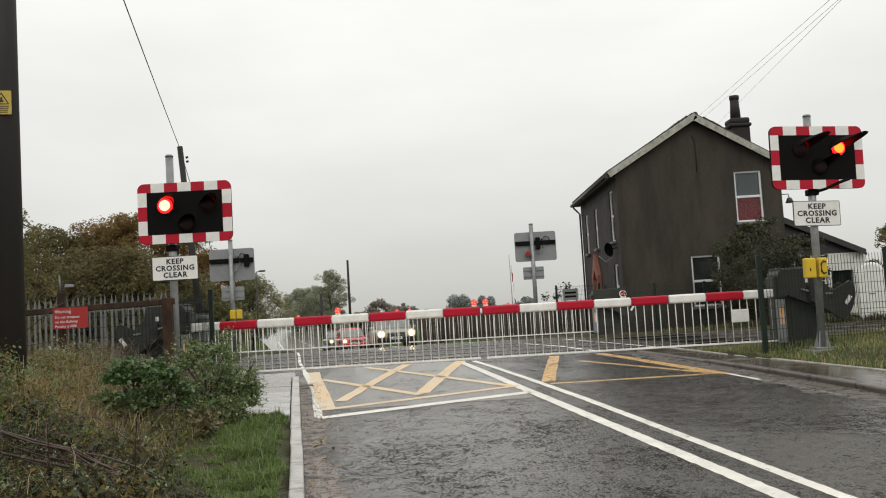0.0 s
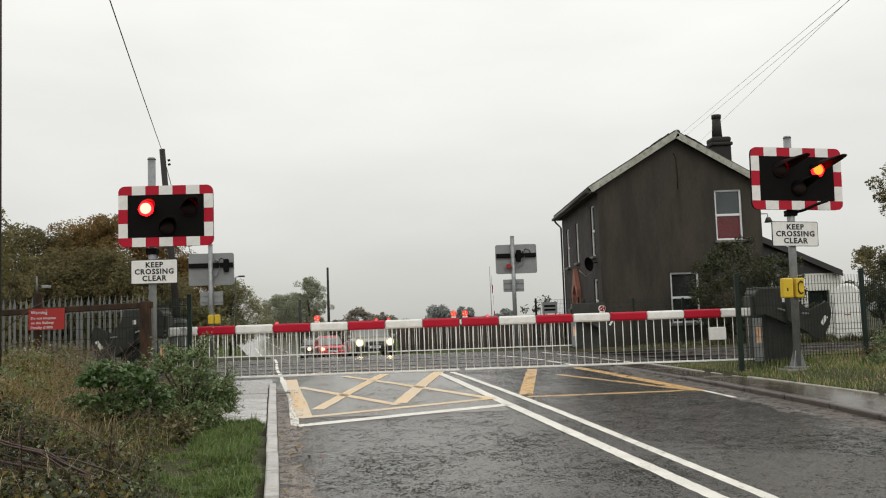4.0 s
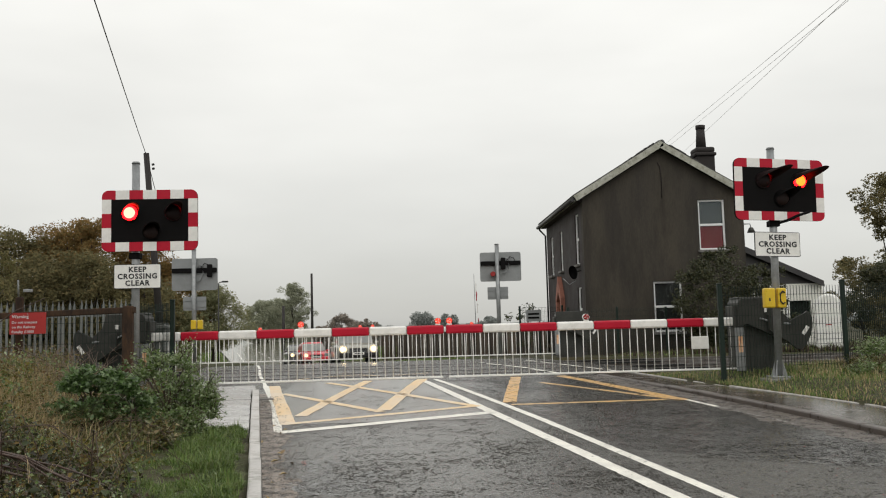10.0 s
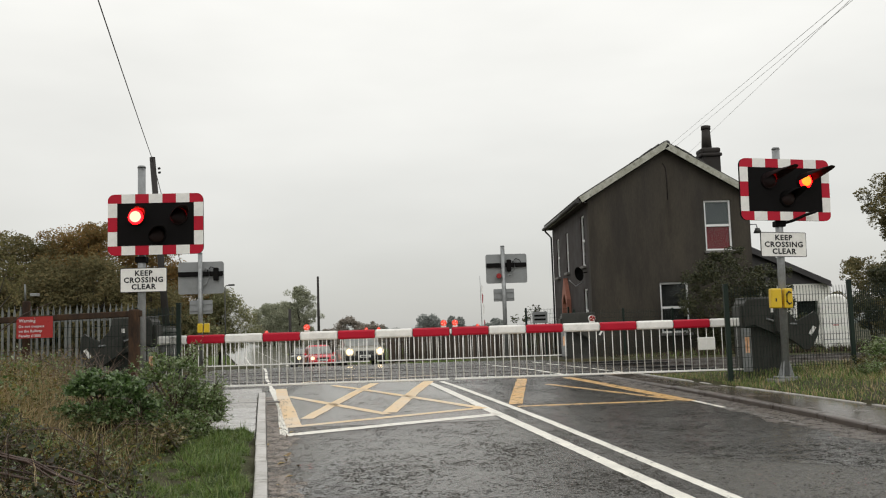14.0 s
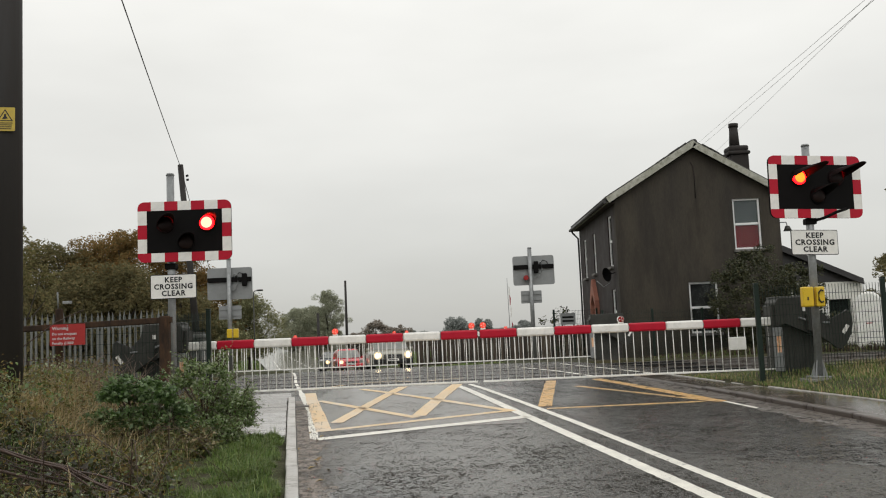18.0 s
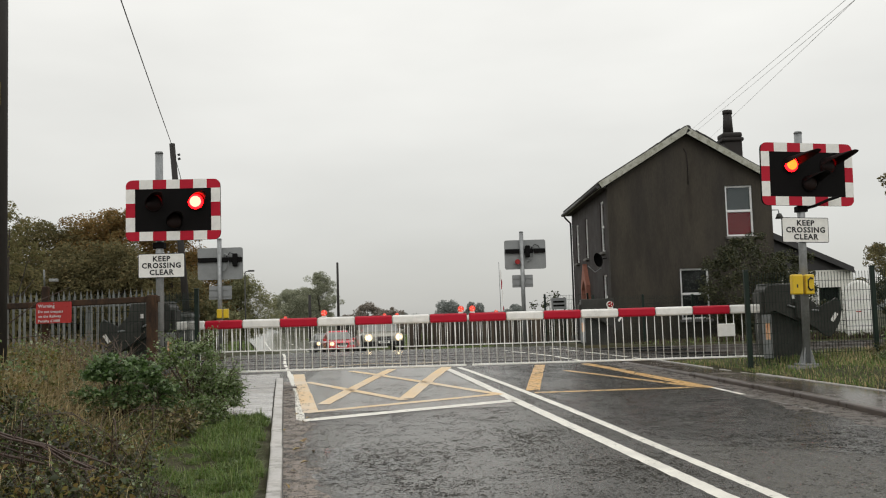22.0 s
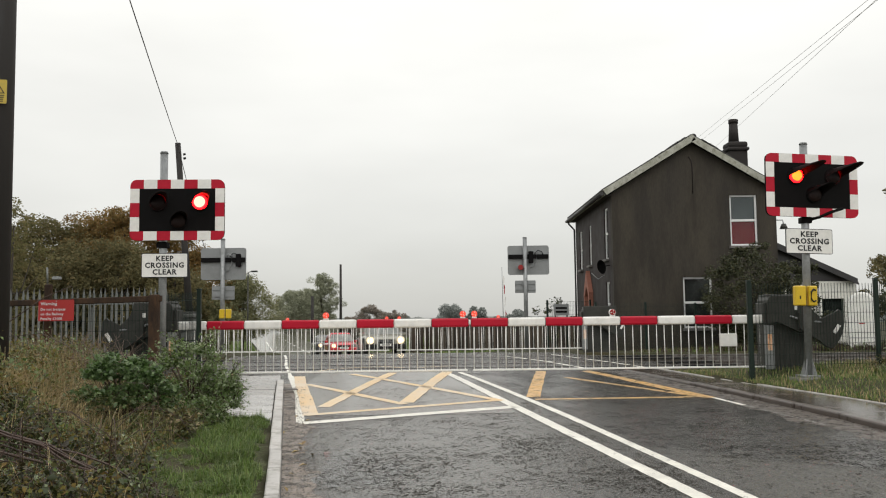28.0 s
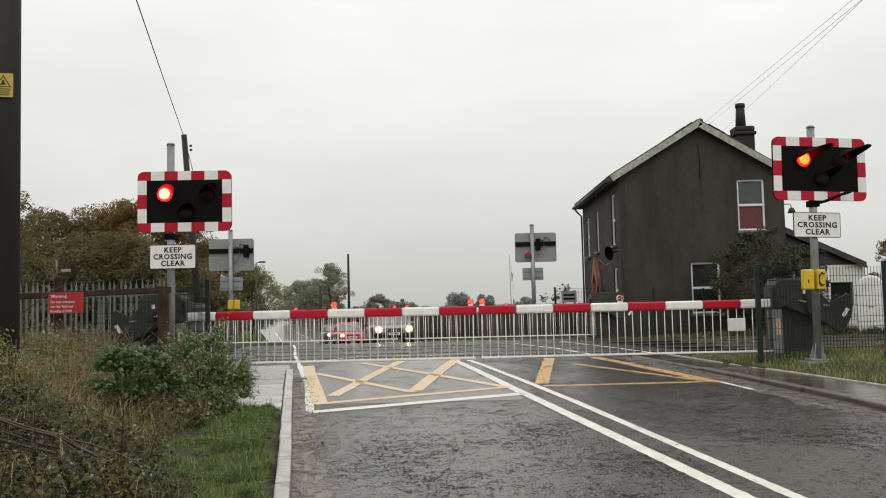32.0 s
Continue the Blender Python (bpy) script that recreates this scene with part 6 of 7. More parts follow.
# ---- cars waiting on the far side ----
def car(name, label, paint, m, w, h, length, bonnet, lamps, screen_z, suv=False, lamp_mat="headlight"):
    """A car that faces -y: body with bonnet, cabin, windscreen, grille, lamps, bumper, plate, mirrors and wheels."""
    c = thing(name, label, "car", m)
    hw = w / 2

    def loft(sections, mat, nm, lab="", parent=c):
        bm = bmesh.new()
        rows = []
        for y, half, z0, z1, r in sections:
            pts = [(-half + r * 0.3, z0), (-half, z0 + r), (-half, z1 - r), (-half + r, z1), (half - r, z1), (half, z1 - r), (half, z0 + r), (half - r * 0.3, z0)]
            rows.append([bm.verts.new((px, y, pz)) for px, pz in pts])
        for a, b in zip(rows, rows[1:]):
            for i in range(8):
                j = (i + 1) % 8
                bm.faces.new((a[i], a[j], b[j], b[i]))
        bm.faces.new(rows[0][::-1])
        bm.faces.new(rows[-1])
        bmesh.ops.recalc_face_normals(bm, faces=bm.faces)
        bmesh.ops.bevel(bm, geom=bm.edges[:], offset=0.03, segments=2, affect="EDGES", profile=0.5)
        return part(nm, bm, mat, parent, lab, smooth=True)

    loft([(0.0, hw * 0.88, 0.30, bonnet - 0.14, 0.08), (0.25, hw * 0.97, 0.24, bonnet - 0.02, 0.09), (1.15, hw, 0.24, screen_z, 0.10), (length - 0.4, hw, 0.26, screen_z + 0.02, 0.10), (length, hw * 0.92, 0.32, screen_z - 0.12, 0.10)], paint, "body")
    loft([(1.05, hw * 0.90, screen_z - 0.06, screen_z + 0.02, 0.03), (1.75 if not suv else 1.5, hw * 0.76, screen_z - 0.06, h, 0.10), (length - 0.9, hw * 0.76, screen_z - 0.06, h - 0.02, 0.10), (length - 0.15, hw * 0.86, screen_z - 0.06, screen_z + 0.1, 0.05)], paint, "cabin")
    y0, y1 = (1.075, 1.72) if not suv else (1.09, 1.47)
    bm = bmesh.new()
    a, b = hw * 0.84, hw * 0.70
    q = [bm.verts.new(v) for v in ((-a, y0 - 0.04, screen_z + 0.05), (a, y0 - 0.04, screen_z + 0.05), (b, y1 - (0.06 if suv else 0.15), h - 0.10), (-b, y1 - (0.06 if suv else 0.15), h - 0.10))]
    bm.faces.new(q)
    bmesh.ops.solidify(bm, geom=bm.faces[:], thickness=0.02)
    part("windscreen", bm, "screen", c, "windscreen with the sky's reflection in its pale colour")
    part("bumper", B(-hw * 0.95, hw * 0.95, -0.09, 0.12, 0.28, 0.50, bev=0.05), "rubber" if suv else paint, c)
    g = part("grille", B(-hw * 0.42, hw * 0.42, -0.035, 0.03, bonnet - 0.36, bonnet - 0.16, bev=0.015), "black", c, "black radiator grille")
    for i in range(3):
        part("grille_bar", B(-hw * 0.40, hw * 0.40, -0.045, -0.03, bonnet - 0.33 + 0.06 * i, bonnet - 0.315 + 0.06 * i), "chrome", g)
    part("number_plate", B(-0.26, 0.26, -0.11, -0.095, 0.40, 0.51, bev=0.004), "white_sheet", c, "plain white plate with an unreadable dark bar")
    part("plate_bar", B(-0.2, 0.2, -0.114, -0.111, 0.43, 0.48), "ink", c)
    for s in (-1, 1):
        # oversized outer disc; where lit, it glows as the lamp's halo
        lm = part("headlamp", T((s * hw * 0.72, 0.10, bonnet - 0.20), (s * hw * 0.72, -0.035, bonnet - 0.20), 0.18 if suv else 0.13, seg=18), ("headlight_halo" if s in lamps else "chrome"), c, "round lit headlamp")
        if s in lamps:
            part("lamp_glass", T((s * hw * 0.72, -0.035, bonnet - 0.20), (s * hw * 0.72, -0.055, bonnet - 0.20), 0.115 if suv else 0.085, 0.07, seg=18), lamp_mat, lm, "glowing headlamp glass")
        mr = part("door_mirror", B(-0.10, 0.10, -0.05, 0.06, -0.06, 0.07, bev=0.03), paint, c)
        mr.matrix_basis = pose(s * (hw + 0.06), 1.35, screen_z + 0.06)
        for yy in (0.72, length - 0.75):
            r = 0.36 if suv else 0.30
            wh = part("wheel", T((s * (hw - 0.20), yy, r), (s * (hw - 0.005), yy, r), r, seg=24), "rubber", c, "black tyre on a silver wheel")
            part("rim", T((s * (hw - 0.005), yy, r), (s * (hw + 0.008), yy, r), r * 0.6, seg=18), "alu", wh)
            part("wheel_arch", T((s * (hw - 0.12), yy, r + 0.02), (s * (hw + 0.004), yy, r + 0.02), r * 1.18, seg=24), "rubber", c)
    if suv:
        part("roof_rail", B(-hw * 0.6, -hw * 0.56, 1.8, length - 0.8, h, h + 0.05), "black", c)
        part("roof_rail", B(hw * 0.56, hw * 0.6, 1.8, length - 0.8, h, h + 0.05), "black", c)
    return c


def build_cars():
    tilt = -1.9
    car("off_road_car", "dark off-road car with both headlamps on, waiting at the far barrier", "car_dark", pose(-2.58, 42.0, float(prof(42)), tilt, 0, 10), 1.98, 1.72, 4.6, 0.87, (-1, 1), 0.92, True)
    car("hatchback", "small red hatchback waiting behind the off-road car", "car_red", pose(-5.73, 53.0, float(prof(53)), tilt, 0, 14), 1.68, 1.40, 3.9, 0.78, (-1,), 0.80, lamp_mat="headlight_dim")
    car("saloon_car", "dark grey car half hidden behind the red hatchback", "car_grey", pose(-7.45, 60.0, float(prof(60)), tilt, 0, 14), 1.72, 1.44, 4.2, 0.92, (-1,), 0.95, lamp_mat="headlight_dim")


# ---- trees and plants ----
def tree(name, label, x, y, h, spread, mat, seed, n_leaf=2600, leaf=0.28, trunk=0.22, low=0.28, squash=0.85, z=None, clumps=46, limbs=9, lump=(0.14, 0.30)):
    rng = np.random.default_rng(seed)
    z = float(ground_z(x, y)) - 0.05 if z is None else z
    t = thing(name, label, "tree" if h > 3.2 else "shrub", pose(x, y, z), "")
    bm = bmesh.new()
    lean = rng.normal(0, 0.03, 2)
    tip = Vector((lean[0] * h, lean[1] * h, h * 0.86))
    pipe(bm, [(0, 0, 0), tip * 0.25 + Vector((0.03, 0, 0)), tip * 0.55, tip], trunk, 8, trunk * 0.18)
    part("trunk", bm, "bark", t, "dark wet trunk")
    centres = []
    for i in range(clumps):
        a = rng.uniform(0, 2 * np.pi)
        u = rng.uniform(low, 1.0)
        prof_r = math.sin(math.pi * min(1, max(0.08, (u - low * 0.55) / (1.04 - low * 0.55)))) ** 0.6
        r = spread * prof_r * rng.uniform(0.35, 1.0) * (1 + 0.25 * math.sin(3 * a + seed))
        centres.append((math.cos(a) * r, math.sin(a) * r * 0.9, h * u * rng.uniform(0.93, 1.03)))
    centres = np.array(centres)
    for i in range(limbs):
        bm = bmesh.new()
        c = Vector(centres[i * (len(centres) // limbs)])
        s = tip * rng.uniform(0.25, 0.6)
        mid = s.lerp(c, 0.5) + Vector((0, 0, -0.05 * h))
        pipe(bm, [s, mid, c], trunk * 0.38, 6, trunk * 0.08)
        part("limb", bm, "bark", t)
    k = rng.integers(0, len(centres), n_leaf)
    sz = spread * rng.uniform(*lump, len(centres))
    off = rng.normal(size=(n_leaf, 3))
    off /= np.linalg.norm(off, axis=1)[:, None]
    off *= (rng.uniform(0.2, 1, n_leaf) ** 0.5 * sz[k])[:, None] * (1, 1, squash)
    pts = centres[k] + off
    pts = pts[pts[:, 2] > 0.05]
    v, f = leaves(pts, leaf)
    crown = from_arrays("crown", v, f, mat, t)
    crown["label"] = "crown of many small leaves"
    return t


def build_trees():
    k = 0
    for x, y, h, s, mat, n in ((-29.6, 62, 9.2, 3.6, "field_tree", 26000), (-27.0, 62, 9.9, 3.3, "field_tree", 28000), (-25.4, 64, 10.2, 3.0, "autumn", 24000), (-24.0, 63, 10.3, 3.1, "autumn", 26000), (-21.7, 62, 10.6, 3.2, "autumn", 26000), (-19.4, 64, 10.3, 3.0, "autumn", 24000), (-17.6, 65, 7.9, 2.5, "autumn", 20000),
                               (-33.0, 60, 8.6, 3.8, "autumn", 14000), (-22.2, 54, 7.0, 3.0, "field_tree", 24000), (-19.3, 54, 7.2, 3.0, "field_tree", 24000), (-16.8, 56, 6.2, 2.6, "field_tree", 20000), (-25.8, 53, 6.0, 2.8, "field_tree", 20000), (-28.8, 51, 5.0, 2.8, "field_tree", 16000), (-15.1, 58, 4.2, 1.7, "ash_tree", 12000)):
        k += 1
        tree("tree", "autumn oak with browning leaves at the field edge" if mat == "autumn" else "dull green hedgerow tree at the field edge", x, y, h, s, mat, k, n, 0.19, 0.24, low=0.03, clumps=170, lump=(0.15, 0.29))
    tree("tree", "grey-green ash tree beside the far road", -14.7, 66, 5.8, 2.3, "ash_tree", 32, 26000, 0.15, 0.16, low=0.30, clumps=210, lump=(0.18, 0.32))
    tree("tree", "thin-leaved tree close to the telegraph pole", -17.4, 36.0, 6.1, 1.7, "leafy_tree", 37, 5200, 0.13, 0.12, low=0.2, clumps=80, lump=(0.14, 0.28))
    for x, y, h, s, mat, n, lf in ((-31.0, 112, 7.6, 3.4, "mist_tinted_tree", 4500, 0.42), (-35.5, 112, 8.0, 4.2, "mist_tinted_tree", 4500, 0.42), (-41.2, 240, 10.6, 5.0, "mist_tinted_tree", 5600, 0.60), (-36.2, 250, 11.5, 4.4, "mist_tinted_tree", 5000, 0.60),
                                  (-31.8, 240, 15.3, 4.9, "mist_tinted_tree", 8000, 0.52), (-42.0, 260, 11.5, 6.0, "mist_tinted_tree", 3200, 0.8)):
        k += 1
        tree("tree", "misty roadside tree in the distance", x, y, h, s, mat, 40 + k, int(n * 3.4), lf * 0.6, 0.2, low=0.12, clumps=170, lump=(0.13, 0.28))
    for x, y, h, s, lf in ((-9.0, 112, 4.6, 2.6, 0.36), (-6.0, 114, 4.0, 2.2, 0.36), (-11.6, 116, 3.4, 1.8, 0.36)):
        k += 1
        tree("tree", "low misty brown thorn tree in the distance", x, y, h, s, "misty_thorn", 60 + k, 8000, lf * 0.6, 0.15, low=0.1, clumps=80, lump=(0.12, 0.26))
    tree("tree", "dark laurel tree against the house gable", 9.65, 27.6, 3.3, 1.75, "laurel", 71, 15000, 0.085, 0.06, low=0.10, clumps=110, lump=(0.08, 0.24))
    tree("tree", "dark laurel tree against the house gable", 11.0, 27.9, 2.9, 1.2, "laurel", 72, 7500, 0.085, 0.05, low=0.10, clumps=70, lump=(0.08, 0.24))
    tree("tree", "tall leafy tree behind the yard", 18.45, 33.0, 6.7, 2.1, "field_tree", 73, 18000, 0.12, 0.14, low=0.08, clumps=100, lump=(0.12, 0.26))
    tree("tree", "leafy tree at the edge of the yard", 19.6, 33.4, 4.9, 1.7, "field_tree", 77, 10000, 0.12, 0.1, low=0.10, clumps=80, lump=(0.12, 0.26))
    tree("tree", "leafy garden tree behind the yard", 17.7, 34.5, 3.4, 1.7, "field_tree", 74, 8000, 0.10, 0.08, low=0.3, clumps=26)
    tree("tree", "dark garden tree behind the mesh fence", 15.9, 27.6, 3.0, 1.9, "laurel", 76, 18000, 0.09, 0.08, low=0.15, clumps=30)
    tree("tree", "misty tree beyond the end of the road", -36.5, 255, 9.5, 5.0, "mist_tinted_tree", 91, 4200, 0.8, 0.3, low=0.1, clumps=40)
    tree("shrub", "thin bare shrub by the house corner", 4.6, 36.0, 2.2, 0.9, "green_tree", 75, 500, 0.10, 0.03, low=0.3, clumps=16)


def build_backdrop():
    """Far woods and hedges on the skyline, beyond everything that shifts; the mist is in their colour."""
    for name, y, x0, x1, base, hs, seed in (("backdrop_hill", 900, -900, 900, -6, (9, 13), 3), ("backdrop_wood", 420, -420, 460, -3, (3.5, 7.0), 5)):
        rng = np.random.default_rng(seed)
        n = 160
        xs = np.linspace(x0, x1, n)
        hs_ = hs[0] + (hs[1] - hs[0]) * np.array([0.5 + 0.5 * noise.noise((x * 0.011 + seed, 0.3, seed)) + 0.35 * noise.noise((x * 0.06, 2.0, seed)) for x in xs])
        v, f = [], []
        for i in range(n):
            for d, hh in ((0, base), (0, base + hs_[i] * 0.7), (6, base + hs_[i]), (30, base)):
                v.append((xs[i], y + d + rng.uniform(-2, 2), hh + rng.uniform(-0.2, 0.2)))
        for i in range(n - 1):
            for j in range(3):
                a = 4 * i + j
                f.append((a, a + 4, a + 5, a + 1))
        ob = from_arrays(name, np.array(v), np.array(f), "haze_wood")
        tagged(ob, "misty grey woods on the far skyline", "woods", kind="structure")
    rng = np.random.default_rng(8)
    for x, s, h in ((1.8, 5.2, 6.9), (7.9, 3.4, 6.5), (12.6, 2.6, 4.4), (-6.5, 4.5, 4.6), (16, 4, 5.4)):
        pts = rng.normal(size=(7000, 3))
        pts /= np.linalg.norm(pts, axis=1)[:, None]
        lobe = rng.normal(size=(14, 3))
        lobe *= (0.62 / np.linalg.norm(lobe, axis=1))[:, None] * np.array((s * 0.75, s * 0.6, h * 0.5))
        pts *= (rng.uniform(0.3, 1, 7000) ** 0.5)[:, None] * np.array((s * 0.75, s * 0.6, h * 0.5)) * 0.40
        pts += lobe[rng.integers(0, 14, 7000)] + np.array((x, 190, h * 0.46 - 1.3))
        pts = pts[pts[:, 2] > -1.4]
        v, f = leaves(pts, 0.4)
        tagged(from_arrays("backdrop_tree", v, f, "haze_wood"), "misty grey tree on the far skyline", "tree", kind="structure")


def tangle(x, y):
    """Height of the bramble thicket over the ground beside the near verge."""
    left = road_left(y) - x
    edge = np.interp(y, (3, 5.6, 6.2, 7.2, 9, 10.5, 12.5), (0.40, 0.46, 0.76, 0.88, 0.66, 0.55, 0.45))
    core = np.clip((left - edge) / 0.6, 0, 1) ** 0.7
    lumps = np.array([noise.noise((a * 0.9, b * 0.9, 4.0)) + 0.5 * noise.noise((a * 2.3, b * 2.3, 1.0)) for a, b in zip(np.ravel(x), np.ravel(y))]).reshape(np.shape(x))
    near = np.interp(y, (3, 5.5, 7, 8.2, 9.2, 10, 12.5), (0.16, 0.20, 0.20, 0.09, 0.06, 0.08, 0.25))
    far = np.interp(y, (3, 6, 8.5, 12.5), (0.42, 0.50, 0.60, 0.55))
    h = near + (far - near) * np.clip((left - 1.75) / 0.8, 0, 1)
    return np.maximum(0, core * (h + (0.08 + 0.25 * h) * lumps))


def build_thicket():
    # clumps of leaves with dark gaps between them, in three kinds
    for mat, lab, n_clump, per, size, rad in (("bramble", "tangled bramble leaves on the verge", 2600, 22, 0.040, 0.11), ("front_bramble", "darker, browner bramble leaves at the front of the thicket", 2300, 14, 0.050, 0.13), ("front_bramble", "small bramble leaves at the front of the thicket", 2600, 26, 0.024, 0.12), ("shrub", "green nettle and dock leaves among the brambles", 60, 14, 0.060, 0.11), ("yellowing", "yellowing bramble leaves on the verge", 900, 14, 0.040, 0.12)):
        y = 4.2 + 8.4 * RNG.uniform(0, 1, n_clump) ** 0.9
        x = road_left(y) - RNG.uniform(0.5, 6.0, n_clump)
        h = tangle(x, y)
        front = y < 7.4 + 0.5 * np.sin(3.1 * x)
        keep = (h > 0.07) & (front if mat == "front_bramble" else ~front if mat == "bramble" else np.ones(n_clump, bool))
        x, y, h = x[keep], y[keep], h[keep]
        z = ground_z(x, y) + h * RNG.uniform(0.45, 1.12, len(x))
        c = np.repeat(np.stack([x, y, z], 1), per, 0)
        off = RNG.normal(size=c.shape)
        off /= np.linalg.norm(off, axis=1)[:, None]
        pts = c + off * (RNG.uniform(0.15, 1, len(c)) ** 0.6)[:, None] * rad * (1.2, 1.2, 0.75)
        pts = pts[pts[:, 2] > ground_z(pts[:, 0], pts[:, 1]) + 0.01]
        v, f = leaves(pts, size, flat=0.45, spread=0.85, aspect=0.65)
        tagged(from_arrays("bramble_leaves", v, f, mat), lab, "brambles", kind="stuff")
    # fine dead strands and small yellow-green sprigs all through the thicket
    for mat, lab, n, wide in (("dry_grass", "fine dead strands through the brambles", 9000, 0.0016), ("stem", "thin brown runners through the brambles", 5000, 0.0018), ("grass", "fine grass blades through the brambles", 7000, 0.0020)):
        y = RNG.uniform(4.6, 11.5, n)
        x = road_left(y) - RNG.uniform(0.6, 5.0, n)
        h = tangle(x, y)
        keep = (h > 0.05) & ((y > 7.6) | (RNG.uniform(0, 1, n) < (0.8 if mat == "stem" else 0.12)))
        x, y, h = x[keep], y[keep], h[keep]
        v, f = blades(x, y, ground_z(x, y) + h * RNG.uniform(0.3, 1.0, len(x)), RNG.uniform(0.08, 0.30, len(x)), 1.6, wide)
        tagged(from_arrays("thicket_strands", v, f, mat), lab, "grass", kind="stuff")
    for mat, lab, n_clump in (("hawthorn", "small yellow-green sprigs over the front brambles", 260), ("yellowing", "small yellow sprigs over the front brambles", 220)):
        y = RNG.uniform(5.0, 8.4, n_clump)
        x = road_left(y) - RNG.uniform(0.9, 3.6, n_clump)
        z = ground_z(x, y) + tangle(x, y) * RNG.uniform(0.7, 1.15, n_clump)
        c = np.repeat(np.stack([x, y, z], 1), 12, 0)
        v, f = leaves(c + RNG.normal(0, 0.05, c.shape) * (1.1, 1.1, 0.8), 0.026, flat=0.5, spread=0.8, aspect=0.65)
        tagged(from_arrays("verge_sprigs", v, f, mat), lab, "brambles", kind="stuff")
    # sprigs of green and yellow leaves through the dead grass
    for mat, lab, n_clump in (("hawthorn", "yellow-green sprigs growing through the dead grass", 170), ("yellowing", "yellowing sprigs growing through the dead grass", 150)):
        y = RNG.uniform(7.4, 11.4, n_clump)
        x = -3.95 + RNG.normal(0, 0.5, n_clump) - 0.38 * (y - 9)
        z = ground_z(x, y) + tangle(x, y) * RNG.uniform(0.6, 1.25, n_clump)
        c = np.repeat(np.stack([x, y, z], 1), 15, 0)
        pts = c + RNG.normal(0, 0.055, c.shape) * (1.1, 1.1, 0.8)
        v, f = leaves(pts, 0.036, flat=0.6, spread=0.55, aspect=0.65)
        tagged(from_arrays("verge_sprigs", v, f, mat), lab, "brambles", kind="stuff")
    # stems arching through
    bm = bmesh.new()
    for i in range(260):
        yy = random.uniform(5.0, 12.2)
        xx = float(road_left(yy)) - random.uniform(1.0, 5.5)
        zz = float(ground_z(xx, yy))
        a, L, H = random.uniform(0, 6.28), random.uniform(0.4, 1.3), random.uniform(0.25, 0.62)
        pts = [(xx + math.cos(a) * L * s, yy + math.sin(a) * L * s, zz + H * (1 - (2 * s - 0.9) ** 2) ** 1 if s < 0.95 else zz + H * 0.2) for s in (0, 0.15, 0.35, 0.55, 0.75, 0.92)]
        pipe(bm, pts, random.uniform(0.002, 0.004), 4, 0.0012)
    tagged(part("bramble_stems", bm, "stem"), "thin reddish bramble stems arching through the leaves", "brambles")["kind"] = "stuff"
    # bare twigs standing before the railing
    bm = bmesh.new()
    for i in range(300):
        yy = random.uniform(10.2, 11.7)
        xx = -4.5 - 0.38 * (yy - 10.8) + random.gauss(0, 0.6)
        zz = float(ground_z(xx, yy))
        a, L, H = random.uniform(0, 6.28), random.uniform(0.15, 0.6), random.uniform(0.5, 1.05)
        pts = [(xx + math.cos(a) * L * s * s + random.gauss(0, 0.02), yy + 0.4 * math.sin(a) * L * s * s, zz + H * (s - 0.18 * s ** 3)) for s in (0, 0.3, 0.55, 0.8, 1.0)]
        pipe(bm, pts, random.uniform(0.0025, 0.005), 4, 0.0012)
    tagged(part("bare_twigs", bm, "twig"), "bare grey twigs standing up before the rusty railing", "twigs")["kind"] = "stuff"
    # bare canes lying over the front, and a few standing before the railing
    rng = random.Random(5)
    canes = [([(-5.4, 10.4, 1.25), (-4.9, 10.2, 1.5), (-4.45, 10.1, 1.78), (-4.1, 10.0, 1.9)], 0.008), ([(-5.6, 9.6, 1.0), (-4.9, 9.6, 1.32), (-4.2, 9.5, 1.38), (-3.8, 9.4, 1.2)], 0.006)]
    fallen = [[(-3.18, 6.2, 0.8), (-2.9, 6.1, 0.73), (-2.63, 6.0, 0.68), (-2.42, 5.95, 0.59), (-2.18, 5.85, 0.51), (-1.97, 5.75, 0.39), (-1.67, 5.65, 0.3), (-1.46, 5.6, 0.25)],
              [(-3.13, 6.1, 0.67), (-2.85, 6.0, 0.62), (-2.55, 5.9, 0.57), (-2.29, 5.8, 0.51), (-2.04, 5.7, 0.39), (-1.81, 5.65, 0.3)],
              [(-2.45, 5.6, 0.29), (-2.26, 5.65, 0.36), (-2.11, 5.75, 0.4)]]
    canes += [(c, 0.013 - 0.002 * k) for k, c in enumerate(fallen)]
    for i in range(8):
        shift = Vector((rng.gauss(0, 0.12), rng.uniform(-0.12, 0.2), rng.gauss(0.0, 0.035)))
        canes.append(([tuple(Vector(p) + shift + Vector((0, 0, rng.gauss(0, 0.015)))) for p in fallen[i % 2]], rng.uniform(0.004, 0.009)))
    for pts, r in canes:
        tagged(part("bare_cane", pipe(bmesh.new(), pts, r, 6, r * 0.5), "stem"), "bare brown bramble cane lying over the thicket", "cane")
    # tall weeds and grass standing out of the brambles
    n = 1100
    y = RNG.uniform(4.8, 12.2, n)
    x = road_left(y) - RNG.uniform(0.8, 6.2, n)
    h = tangle(x, y)
    keep = (h > 0.15) & (x < -3.2 - 0.2 * (y - 9))
    x, y, h = x[keep], y[keep], h[keep]
    v, f = blades(x, y, ground_z(x, y) + h * 0.3, h * RNG.uniform(0.6, 1.25, len(x)), 0.6, 0.004)
    tagged(from_arrays("tall_weeds", v, f, "grass"), "long green grass growing through the brambles", "grass", kind="stuff")
